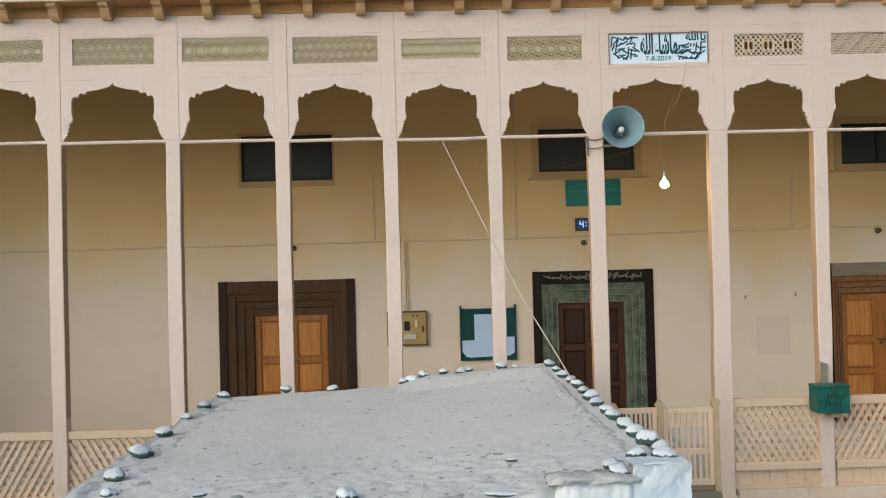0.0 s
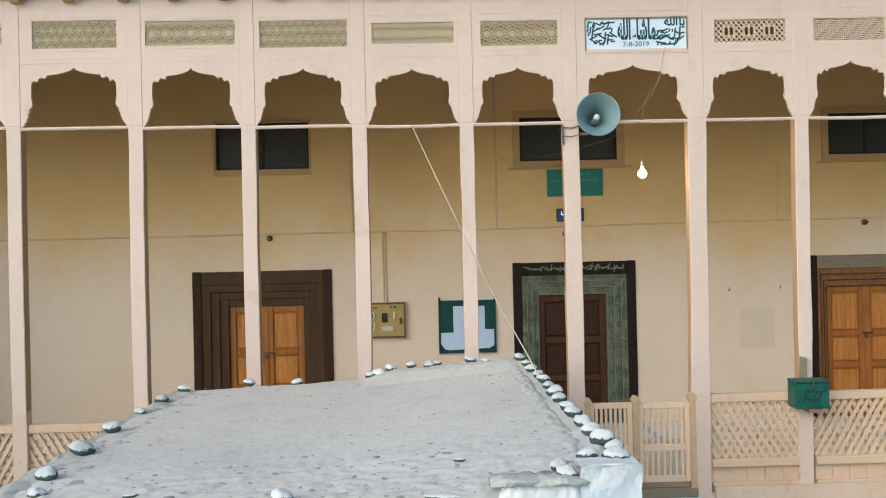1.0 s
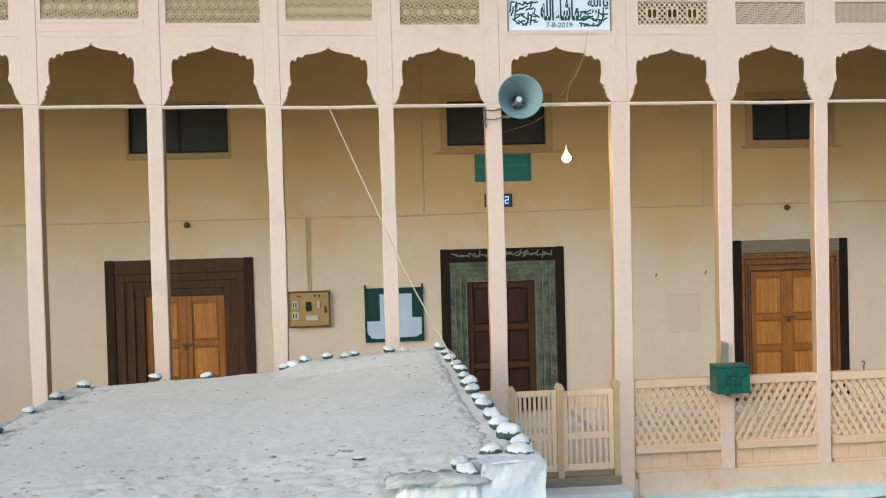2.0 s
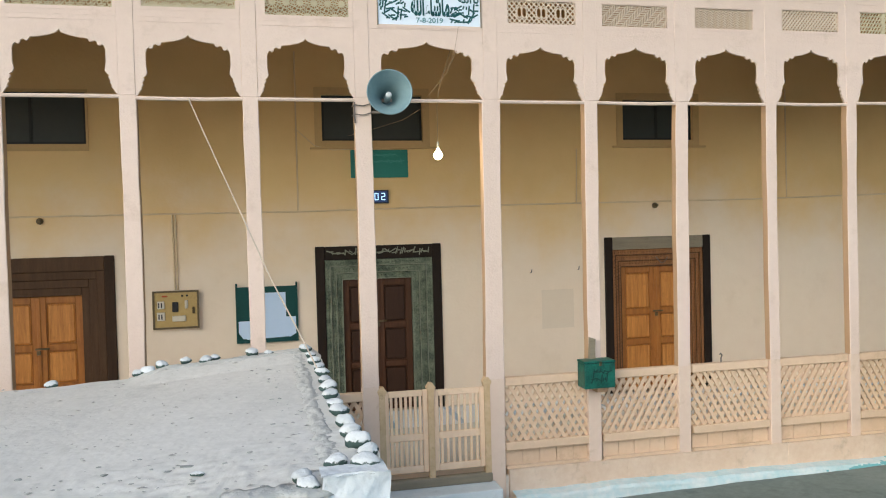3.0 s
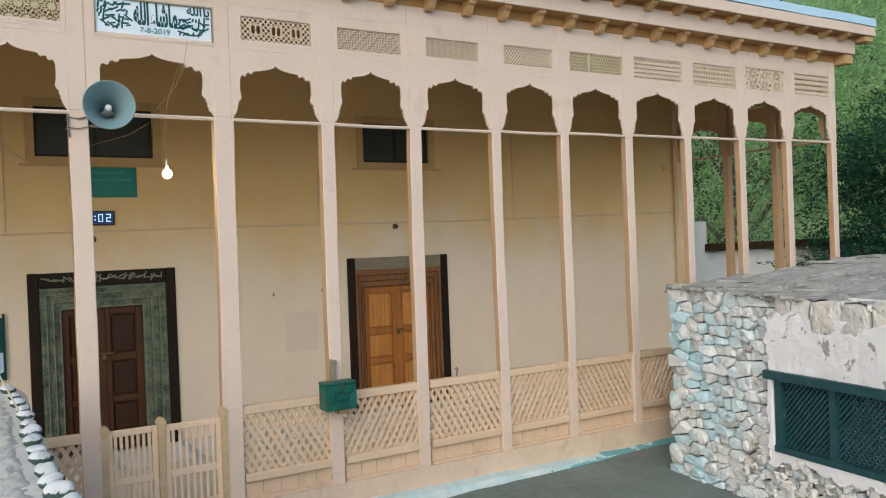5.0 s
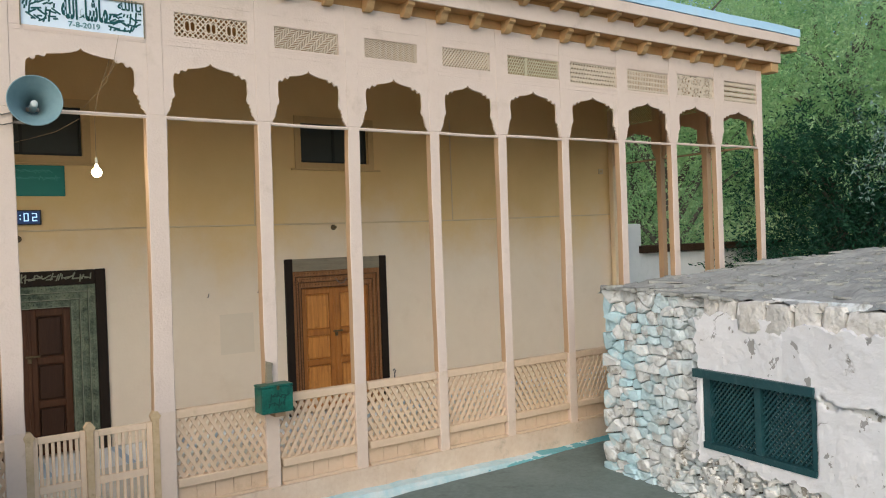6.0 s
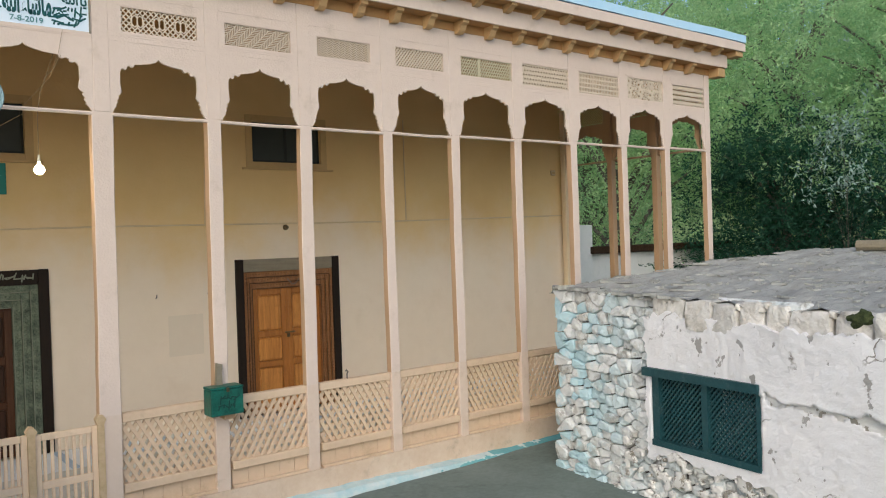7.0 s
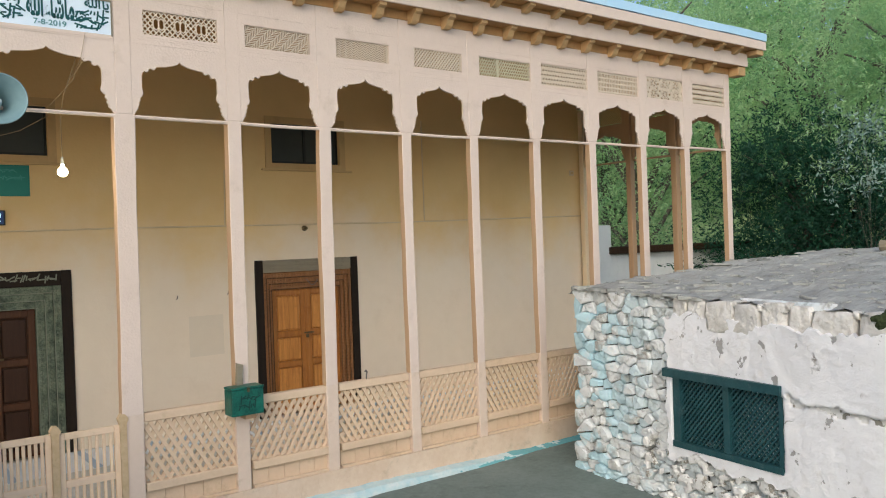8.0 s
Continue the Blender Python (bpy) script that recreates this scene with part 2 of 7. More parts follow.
def shade_graded(name):
    """Pale distemper; the warm shade below the ceiling is coloured in as uneven ochre."""
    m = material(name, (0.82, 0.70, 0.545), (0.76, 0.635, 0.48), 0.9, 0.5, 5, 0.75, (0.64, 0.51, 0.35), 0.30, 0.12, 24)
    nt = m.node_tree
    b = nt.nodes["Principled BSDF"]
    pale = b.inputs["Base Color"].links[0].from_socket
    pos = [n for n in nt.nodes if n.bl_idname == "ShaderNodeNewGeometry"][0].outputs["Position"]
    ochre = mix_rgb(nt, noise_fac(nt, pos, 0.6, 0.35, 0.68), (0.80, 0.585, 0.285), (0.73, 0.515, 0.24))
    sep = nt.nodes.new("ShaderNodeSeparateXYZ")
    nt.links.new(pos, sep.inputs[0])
    uneven_height = nt.nodes.new("ShaderNodeMath")
    uneven_height.operation = 'MULTIPLY_ADD'
    nt.links.new(noise_fac(nt, pos, 1.1, 0.25, 0.75, detail=5), uneven_height.inputs[0])
    uneven_height.inputs[1].default_value = 1.1
    nt.links.new(sep.outputs["Z"], uneven_height.inputs[2])
    # Height blends in the ochre that stands for the upper shade.
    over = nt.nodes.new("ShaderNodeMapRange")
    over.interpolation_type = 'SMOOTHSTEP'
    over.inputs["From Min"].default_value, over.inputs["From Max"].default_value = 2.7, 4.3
    nt.links.new(uneven_height.outputs[0], over.inputs["Value"])
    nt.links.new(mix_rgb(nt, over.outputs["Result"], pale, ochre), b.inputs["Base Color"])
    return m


WALLSHADE = shade_graded("distemper_with_ceiling_shade")


def foliage(name, dark, light, rough=0.5, back=0.35):
    m = bpy.data.materials.new(name)
    m.use_nodes = True
    nt = m.node_tree
    b = nt.nodes["Principled BSDF"]
    geo = nt.nodes.new("ShaderNodeNewGeometry")
    f = noise_fac(nt, geo.outputs["Position"], 0.55, 0.38, 0.62, detail=3)
    ad = nt.nodes.new("ShaderNodeMath")
    ad.operation = 'MULTIPLY_ADD'
    nt.links.new(geo.outputs["Random Per Island"], ad.inputs[0])
    ad.inputs[1].default_value = 0.42
    sc = nt.nodes.new("ShaderNodeMath")
    sc.operation = 'MULTIPLY'
    nt.links.new(f, sc.inputs[0])
    sc.inputs[1].default_value = 0.62
    nt.links.new(sc.outputs[0], ad.inputs[2])
    col = mix_rgb(nt, ad.outputs[0], dark, light)
    nt.links.new(col, b.inputs["Base Color"])
    b.inputs["Roughness"].default_value = rough
    b.inputs["Specular IOR Level"].default_value = 0.3
    tr = nt.nodes.new("ShaderNodeBsdfTranslucent")
    nt.links.new(col, tr.inputs["Color"])
    mx = nt.nodes.new("ShaderNodeMixShader")
    mx.inputs[0].default_value = back
    nt.links.new(b.outputs[0], mx.inputs[1])
    nt.links.new(tr.outputs[0], mx.inputs[2])
    nt.links.new(mx.outputs[0], nt.nodes["Material Output"].inputs["Surface"])
    return m


# DEEPGREEN has canopy shade in its colour, FARWILLOW the sunlit brightness.
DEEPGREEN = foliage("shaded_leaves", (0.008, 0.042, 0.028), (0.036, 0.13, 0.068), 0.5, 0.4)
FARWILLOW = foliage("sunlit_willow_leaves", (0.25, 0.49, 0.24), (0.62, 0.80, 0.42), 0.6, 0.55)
SILVER = foliage("silvery_leaves", (0.15, 0.26, 0.21), (0.38, 0.49, 0.42), 0.5, 0.2)
MOSS = material("dark_moss", (0.02, 0.035, 0.012), (0.07, 0.085, 0.03), 0.95, 12, 50, 1.0, None, 0, 0.8, 60)
HILL = material("wooded_hillside", (0.16, 0.26, 0.09), (0.34, 0.42, 0.17), 0.95, 0.12, 0.9, 1.0, (0.25, 0.25, 0.12), 0.4, 0.6, 1.5)


def masonry(name):
    """Field stones, partly splashed with pale blue and white paint."""
    m = bpy.data.materials.new(name)
    m.use_nodes = True
    nt = m.node_tree
    b = nt.nodes["Principled BSDF"]
    geo = nt.nodes.new("ShaderNodeNewGeometry")
    pos = geo.outputs["Position"]
    info = nt.nodes.new("ShaderNodeObjectInfo")
    stone = mix_rgb(nt, noise_fac(nt, pos, 16, 0.3, 0.7), (0.58, 0.56, 0.52), (0.30, 0.285, 0.255))
    white = mix_rgb(nt, noise_fac(nt, pos, 9, 0.3, 0.7), (0.83, 0.83, 0.81), (0.66, 0.67, 0.66))
    wet = nt.nodes.new("ShaderNodeMath")
    wet.operation = 'MULTIPLY_ADD'
    nt.links.new(info.outputs["Random"], wet.inputs[0])
    wet.inputs[1].default_value = 0.55
    nt.links.new(noise_fac(nt, pos, 7, 0.4, 0.62), wet.inputs[2])
    wr = nt.nodes.new("ShaderNodeMapRange")
    wr.inputs["From Min"].default_value, wr.inputs["From Max"].default_value = 0.15, 0.65
    nt.links.new(wet.outputs[0], wr.inputs["Value"])
    col = mix_rgb(nt, wr.outputs["Result"], stone, white)
    turn = nt.nodes.new("ShaderNodeMath")
    turn.operation = 'MULTIPLY'
    nt.links.new(info.outputs["Random"], turn.inputs[0])
    turn.inputs[1].default_value = 7.31
    frac = nt.nodes.new("ShaderNodeMath")
    frac.operation = 'FRACT'
    nt.links.new(turn.outputs[0], frac.inputs[0])
    patch = nt.nodes.new("ShaderNodeMath")
    patch.operation = 'MULTIPLY_ADD'
    nt.links.new(noise_fac(nt, pos, 1.7, 0.4, 0.6, detail=2), patch.inputs[0])
    patch.inputs[1].default_value = 0.55
    nt.links.new(frac.outputs[0], patch.inputs[2])
    bl = nt.nodes.new("ShaderNodeMath")
    bl.operation = 'MULTIPLY_ADD'
    nt.links.new(noise_fac(nt, pos, 9, 0.3, 0.7), bl.inputs[0])
    bl.inputs[1].default_value = 0.35
    nt.links.new(patch.outputs[0], bl.inputs[2])
    br = nt.nodes.new("ShaderNodeMapRange")
    br.inputs["From Min"].default_value, br.inputs["From Max"].default_value = 0.80, 1.12
    nt.links.new(bl.outputs[0], br.inputs["Value"])
    along = nt.nodes.new("ShaderNodeVectorMath")
    along.operation = 'DOT_PRODUCT'
    nt.links.new(pos, along.inputs[0])
    along.inputs[1].default_value = (-0.1233, -0.9924, 0.0)
    splash = nt.nodes.new("ShaderNodeMapRange")
    splash.inputs["From Min"].default_value, splash.inputs["From Max"].default_value = -8.9 + 0.40, -8.9 + 1.45
    splash.inputs["To Min"].default_value, splash.inputs["To Max"].default_value = 0.80, 0.15
    nt.links.new(along.outputs["Value"], splash.inputs["Value"])
    amount = nt.nodes.new("ShaderNodeMath")
    amount.operation = 'MULTIPLY'
    nt.links.new(br.outputs["Result"], amount.inputs[0])
    nt.links.new(splash.outputs["Result"], amount.inputs[1])
    col = mix_rgb(nt, amount.outputs[0], col, (0.47, 0.71, 0.78))
    nt.links.new(col, b.inputs["Base Color"])
    b.inputs["Roughness"].default_value = 0.85
    n = nt.nodes.new("ShaderNodeTexNoise")
    n.inputs["Scale"].default_value = 35
    n.inputs["Detail"].default_value = 8
    nt.links.new(pos, n.inputs["Vector"])
    bp = nt.nodes.new("ShaderNodeBump")
    bp.inputs["Strength"].default_value = 0.8
    bp.inputs["Distance"].default_value = 0.02
    nt.links.new(n.outputs["Fac"], bp.inputs["Height"])
    nt.links.new(bp.outputs["Normal"], b.inputs["Normal"])
    return m


MASONRY = masonry("painted_field_stone")


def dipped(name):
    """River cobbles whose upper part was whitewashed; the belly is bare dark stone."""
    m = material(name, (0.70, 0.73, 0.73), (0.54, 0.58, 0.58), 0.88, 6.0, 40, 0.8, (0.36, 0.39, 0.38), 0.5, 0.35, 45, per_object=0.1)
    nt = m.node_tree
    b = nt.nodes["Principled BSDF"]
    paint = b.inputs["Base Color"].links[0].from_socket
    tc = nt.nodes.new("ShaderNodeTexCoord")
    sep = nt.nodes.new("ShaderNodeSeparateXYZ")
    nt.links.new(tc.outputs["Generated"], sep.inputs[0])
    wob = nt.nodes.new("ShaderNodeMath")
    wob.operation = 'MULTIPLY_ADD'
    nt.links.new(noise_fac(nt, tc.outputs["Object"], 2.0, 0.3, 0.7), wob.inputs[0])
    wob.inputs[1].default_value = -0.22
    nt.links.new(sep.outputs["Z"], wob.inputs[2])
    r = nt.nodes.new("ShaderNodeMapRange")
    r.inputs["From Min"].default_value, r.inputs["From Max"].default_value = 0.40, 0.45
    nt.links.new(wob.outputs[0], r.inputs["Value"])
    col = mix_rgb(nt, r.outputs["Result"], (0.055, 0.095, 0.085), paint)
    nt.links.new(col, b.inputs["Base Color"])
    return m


def flaked(name, base, alt, under_col, scale, lo, hi, rough_scale, cracks=True):
    """White plaster with sharp-edged chips where the mud shows, and fine branching cracks."""
    m = material(name, base, alt, 0.92, 1.8, 16, 0.75, (0.60, 0.56, 0.51), 0.45, 0.0, 22)
    nt = m.node_tree
    b = nt.nodes["Principled BSDF"]
    paint = b.inputs["Base Color"].links[0].from_socket
    pos = [n for n in nt.nodes if n.bl_idname == "ShaderNodeNewGeometry"][0].outputs["Position"]
    chips = noise_fac(nt, pos, scale, lo, hi, detail=5, rough=rough_scale, stretch=(1, 1, 0.8))
    col = mix_rgb(nt, chips, paint, under_col)
    height = nt.nodes.new("ShaderNodeMath")
    height.operation = 'MULTIPLY_ADD'
    nt.links.new(chips, height.inputs[0])
    height.inputs[1].default_value = -0.8
    nt.links.new(noise_fac(nt, pos, 38, 0.2, 0.8, detail=9, rough=0.7), height.inputs[2])
    relief = height.outputs[0]
    if cracks:
        warp = nt.nodes.new("ShaderNodeTexNoise")
        warp.inputs["Scale"].default_value = 4.0
        warp.inputs["Detail"].default_value = 6
        nt.links.new(pos, warp.inputs["Vector"])
        add = nt.nodes.new("ShaderNodeVectorMath")
        add.operation = 'MULTIPLY_ADD'
        nt.links.new(warp.outputs["Color"], add.inputs[0])
        add.inputs[1].default_value = (0.35, 0.35, 0.35)
        nt.links.new(pos, add.inputs[2])
        vor = nt.nodes.new("ShaderNodeTexVoronoi")
        vor.feature = 'DISTANCE_TO_EDGE'
        vor.inputs["Scale"].default_value = 1.25
        nt.links.new(add.outputs[0], vor.inputs["Vector"])
        line = nt.nodes.new("ShaderNodeMapRange")
        line.inputs["From Min"].default_value, line.inputs["From Max"].default_value = 0.003, 0.009
        line.inputs["To Min"].default_value, line.inputs["To Max"].default_value = 1.0, 0.0
        nt.links.new(vor.outputs["Distance"], line.inputs["Value"])
        where = nt.nodes.new("ShaderNodeMath")
        where.operation = 'MULTIPLY'
        nt.links.new(line.outputs["Result"], where.inputs[0])
        nt.links.new(noise_fac(nt, pos, 2.6, 0.55, 0.66, detail=5), where.inputs[1])
        col = mix_rgb(nt, where.outputs[0], col, (0.30, 0.27, 0.24))
        deep = nt.nodes.new("ShaderNodeMath")
        deep.operation = 'MULTIPLY_ADD'
        nt.links.new(where.outputs[0], deep.inputs[0])
        deep.inputs[1].default_value = -0.9
        nt.links.new(relief, deep.inputs[2])
        relief = deep.outputs[0]
    nt.links.new(col, b.inputs["Base Color"])
    bp = nt.nodes.new("ShaderNodeBump")
    bp.inputs["Strength"].default_value = 0.55
    bp.inputs["Distance"].default_value = 0.012
    nt.links.new(relief, bp.inputs["Height"])
    nt.links.new(bp.outputs["Normal"], b.inputs["Normal"])
    return m


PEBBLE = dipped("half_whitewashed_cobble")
WHITEPLASTER = flaked("flaking_white_plaster", (0.90, 0.88, 0.88), (0.82, 0.80, 0.80), (0.40, 0.38, 0.36), 6.5, 0.635, 0.65, 0.58)
DIRTYPLASTER = flaked("half_fallen_plaster", (0.86, 0.84, 0.81), (0.70, 0.67, 0.62), (0.34, 0.31, 0.26), 9.0, 0.56, 0.60, 0.65, False)
COPING = material("whitened_coping_stone", (0.84, 0.81, 0.77), (0.56, 0.52, 0.46), 0.92, 5, 18, 0.95, (0.36, 0.31, 0.24), 0.75, 1.0, 24, per_object=0.14)
SHALE = material("shaly_mud_roof", (0.47, 0.465, 0.43), (0.31, 0.305, 0.28), 0.95, 1.6, 9, 1.0, (0.17, 0.17, 0.155), 0.7, 0.8, 18, stretch=(0.6, 2.4, 1))
FLAKE = material("grey_shale_flake", (0.45, 0.445, 0.41), (0.25, 0.25, 0.225), 0.92, 2.5, 20, 1.1, (0.62, 0.61, 0.58), 0.5, 0.5, 26, per_object=0.2)

# ---------------------------------------------------------------- mesh helpers


def box(bm, x0, y0, z0, x1, y1, z1):
    vs = [bm.verts.new((x, y, z)) for z in (z0, z1) for x, y in ((x0, y0), (x1, y0), (x1, y1), (x0, y1))]
    a, b, c, d, e, f, g, h = vs
    return [bm.faces.new(q) for q in ((d, c, b, a), (e, f, g, h), (a, b, f, e), (b, c, g, f), (c, d, h, g), (d, a, e, h))]


def block(x0, y0, z0, x1, y1, z1, r=0.006, seg=1):
    bm = bmesh.new()
    box(bm, x0, y0, z0, x1, y1, z1)
    if r:
        bmesh.ops.bevel(bm, geom=bm.edges[:], offset=r, segments=seg, affect='EDGES', profile=0.5)
    return bm


def prism(bm, pts, y0, y1):
    """A flat outline of (x, z) points, drawn out from y0 to y1."""
    a = [bm.verts.new((x, y0, z)) for x, z in pts]
    b = [bm.verts.new((x, y1, z)) for x, z in pts]
    n = len(pts)
    for i in range(n):
        bm.faces.new((a[i], b[i], b[(i + 1) % n], a[(i + 1) % n]))
    for tri in tessellate_polygon([[Vector((x, z, 0)) for x, z in pts]]):
        bm.faces.new([a[i] for i in tri])
        bm.faces.new([b[i] for i in reversed(tri)])
    bmesh.ops.recalc_face_normals(bm, faces=bm.faces[:])
    return bm


def tube(bm, pts, r, sides=8):
    """A round bar along a line of points."""
    rings = []
    pts = [Vector(p) for p in pts]
    for i, p in enumerate(pts):
        d = (pts[min(i + 1, len(pts) - 1)] - pts[max(i - 1, 0)]).normalized()
        u = d.cross(Vector((0.31, 0.17, 0.93))).normalized()
        v = d.cross(u)
        rr = r[i] if isinstance(r, (list, tuple)) else r
        rings.append([bm.verts.new(p + (u * math.cos(a) + v * math.sin(a)) * rr) for a in (2 * math.pi * k / sides for k in range(sides))])
    for a, b in zip(rings, rings[1:]):
        for k in range(sides):
            bm.faces.new((a[k], a[(k + 1) % sides], b[(k + 1) % sides], b[k]))
    bm.faces.new(rings[0][::-1])
    bm.faces.new(rings[-1])
    bmesh.ops.recalc_face_normals(bm, faces=bm.faces[:])
    return bm


def scribble(bm, x0, x1, zc, h, y, r, w=0.012):
    """A line of short slanting strokes."""
    x = x0
    while x < x1:
        ln = r.uniform(0.4, 1.3) * h
        a = r.choice((0.15, -0.2, 0.5, -0.6, 1.2, 1.45, 0.05))
        cz = zc + r.uniform(-0.25, 0.25) * h
        dx, dz = math.cos(a) * ln / 2, math.sin(a) * ln / 2
        nx, nz = -math.sin(a) * w / 2, math.cos(a) * w / 2
        yy = y - r.uniform(0, 0.0012)
        q = [(x - dx + nx, cz - dz + nz), (x + dx + nx, cz + dz + nz), (x + dx - nx, cz + dz - nz), (x - dx - nx, cz - dz - nz)]
        f = [bm.verts.new((u, yy - 0.002, v)) for u, v in q]
        g = [bm.verts.new((u, yy, v)) for u, v in q]
        bm.faces.new(f)
        bm.faces.new(g[::-1])
        for k in range(4):
            bm.faces.new((f[k], g[k], g[(k + 1) % 4], f[(k + 1) % 4]))
        x += r.uniform(0.24, 0.46) * h
    bmesh.ops.recalc_face_normals(bm, faces=bm.faces[:])
    return bm


def plate(bm, p, w, l, t, a, lift, rnd):
    """A thin broken plate of shale lying on the roof, one edge lifted."""
    ca, sa = math.cos(a), math.sin(a)
    n = 7
    q = [(math.cos(k * 2 * math.pi / n) * w * rnd.uniform(0.6, 1.15), math.sin(k * 2 * math.pi / n) * l * rnd.uniform(0.5, 1.3)) for k in range(n)]
    lo_ = [bm.verts.new(p + Vector((x * ca - y * sa, x * sa + y * ca, -0.012))) for x, y in q]
    hi_ = [bm.verts.new(p + Vector((x * ca - y * sa, x * sa + y * ca, t + lift * x / w + rnd.uniform(0, 0.003)))) for x, y in q]
    bm.faces.new(hi_)
    for n_ in range(n):
        bm.faces.new((lo_[n_], lo_[(n_ + 1) % n], hi_[(n_ + 1) % n], hi_[n_]))


def part(name, bm, mat, parent=None, label="", smooth=False):
    me = bpy.data.meshes.new(name)
    bm.to_mesh(me)
    bm.free()
    me.materials.append(mat)
    if smooth:
        me.shade_smooth()
    ob = new(name, me)
    if parent:
        ob.parent = parent
        ob.matrix_parent_inverse = Matrix.Translation(-parent.location)
    if label:
        ob["label"] = label
    return ob


def thing(name, place, label="", category="", group="", kind=""):
    ob = new(name)
    ob.location = place
    ob.empty_display_size = 0.1
    return tagged(ob, label, category, group, kind)


def under(ob, parent):
    """Hang a mesh made in world places under a thing."""
    ob.parent = parent
    ob.matrix_parent_inverse = Matrix.Translation(-parent.location)
    return ob

# ---------------------------------------------------------------- ground and courtyard
Y0 = 9.0           # front of the arcade
WALL = 12.367      # face of the back wall
FLOOR = 0.30       # veranda floor
POSTS = [-7.5, -6.32, -5.12, -3.92, -2.705, -1.575, -0.457, 0.63, 1.69, 2.985, 4.06, 5.095, 6.176, 7.20, 8.275, 9.365, 10.477, 11.537, 12.653]
GATE_BAY = 8       # the bay under the sign starts at POSTS[8]
END_X = 12.725


def fbm(x, y, z=0.0, o=4):
    return noise.fractal(Vector((x, y, z)), 1.0, 2.0, o)


def sheet(nx, ny, fn):
    bm = bmesh.new()
    vs = [[bm.verts.new(fn(i / nx, j / ny)) for i in range(nx + 1)] for j in range(ny + 1)]
    for j in range(ny):
        for i in range(nx):
            bm.faces.new((vs[j][i], vs[j][i + 1], vs[j + 1][i + 1], vs[j + 1][i]))
    return bm


def ground_point(u, v):
    x, y = -400 + 800 * u, -300 + 900 * v
    return x, y, 0.0


bm = sheet(40, 40, ground_point)
ground = part("ground", bm, CONCRETE)
tagged(ground, "grey worn concrete and packed earth courtyard ground", "ground", kind="structure")


def yard_point(u, v):
    x, y = 1.6 + 9.0 * u, 2.0 + 6.95 * v
    return x, y, 0.03 + 0.012 * max(0, x - 4) + 0.012 * fbm(x * 0.8, y * 0.8)


yard = part("pavement", sheet(60, 50, yard_point), CONCRETE, smooth=True)
tagged(yard, "grey-green swept concrete courtyard paving, unevenly worn", "pavement", kind="structure")

floor = part("floor", block(-8.8, Y0 + 0.02, 0.0, 13.0, WALL + 0.2, FLOOR, 0.01), FLOORC)
tagged(floor, "raised concrete veranda floor behind the railing", "floor", kind="structure")

for k in range(5):
    x0 = 2.1 + 2.15 * k
    mat_ob = thing("floor_mat", (x0 + 1.0, 11.8, FLOOR), "off-white woven floor mat with blue-grey end stripes along the wall", "mat", "mats on the veranda floor")
    part("cloth", sheet(40, 16, lambda u, v: (x0 + 2.05 * u, 11.25 + 1.0 * v + 0.012 * fbm(x0 + u * 4, 3), FLOOR + 0.012 + 0.006 * fbm(x0 + u * 9, v * 5))), MATCLOTH, mat_ob, smooth=True)
    for u0 in (0.06, 0.50, 0.90):
        part("stripe", sheet(2, 16, lambda u, v: (x0 + 2.05 * (u0 + 0.05 * u), 11.25 + 1.0 * v, FLOOR + 0.0165 + 0.006 * fbm(x0 + (u0 + 0.05 * u) * 9, v * 5))), MATBLUE, mat_ob, "blue-grey woven stripe")

# plinth and pale blue kerb under the railing
bm = bmesh.new()
n = 60
for i in range(n):
    xa, xb = 3.08 + (12.75 - 3.08) * i / n, 3.08 + (12.75 - 3.08) * (i + 1) / n
    box(bm, xa, Y0 - 0.025 - 0.012 * fbm(xa * 2, 1), 0.0, xb, Y0 + 0.05, 0.37)
for i in range(30):
    xa, xb = -8.8 + 10.4 * i / 30, -8.8 + 10.4 * (i + 1) / 30
    box(bm, xa, Y0 - 0.025 - 0.012 * fbm(xa * 2, 1), 0.0, xb, Y0 + 0.05, 0.37)
tagged(part("plinth", bm, PLINTH), "stained tan painted plinth below the veranda railing", "plinth", kind="structure")


def kerb_point(u, v):
    x = 3.1 + 9.7 * u
    h = 0.09 + 0.05 * max(0.0, min(1.0, (8.0 - x) / 3)) + 0.02 * fbm(x * 1.3, 4)
    prof = [(8.80, 0.0), (8.815, h * 0.7), (8.84, h), (8.98, h + 0.015)]
    t = min(v * 3, 2.9999)
    k = int(t)
    y, z = (prof[k][c] + (prof[k + 1][c] - prof[k][c]) * (t - k) for c in (0, 1))
    return x, y + 0.014 * fbm(x * 3, v * 3), z + 0.006 * fbm(x * 9, v * 2)


kerb = part("kerb", sheet(300, 12, kerb_point), BLUE)
kerb.data.materials.append(TEALKERB)
for face in kerb.data.polygons:
    if face.center.x + 1.5 * fbm(face.center.x * 1.6, face.center.z * 14) + 0.8 * fbm(face.center.x * 7, face.center.z * 30) > 7.1:
        face.material_index = 1
tagged(kerb, "low pale blue painted kerb, paint worn and dusty", "kerb", kind="structure")

step = thing("entrance_step", (2.4, 8.6, 0), "grey concrete steps in front of the veranda gate", "step", kind="structure")
part("tread", block(1.3, 8.30, 0.0, 3.12, 8.72, 0.13, 0.015, 2), STEPWASH, step)
part("tread", block(1.5, 8.72, 0.0, 2.93, Y0 + 0.01, 0.27, 0.012, 2), STEPWASH, step)
part("timber_sill", block(1.78, Y0 - 0.03, 0.27, 2.9, Y0 + 0.06, 0.36, 0.01), GREYWOOD, step, "weathered timber sill")

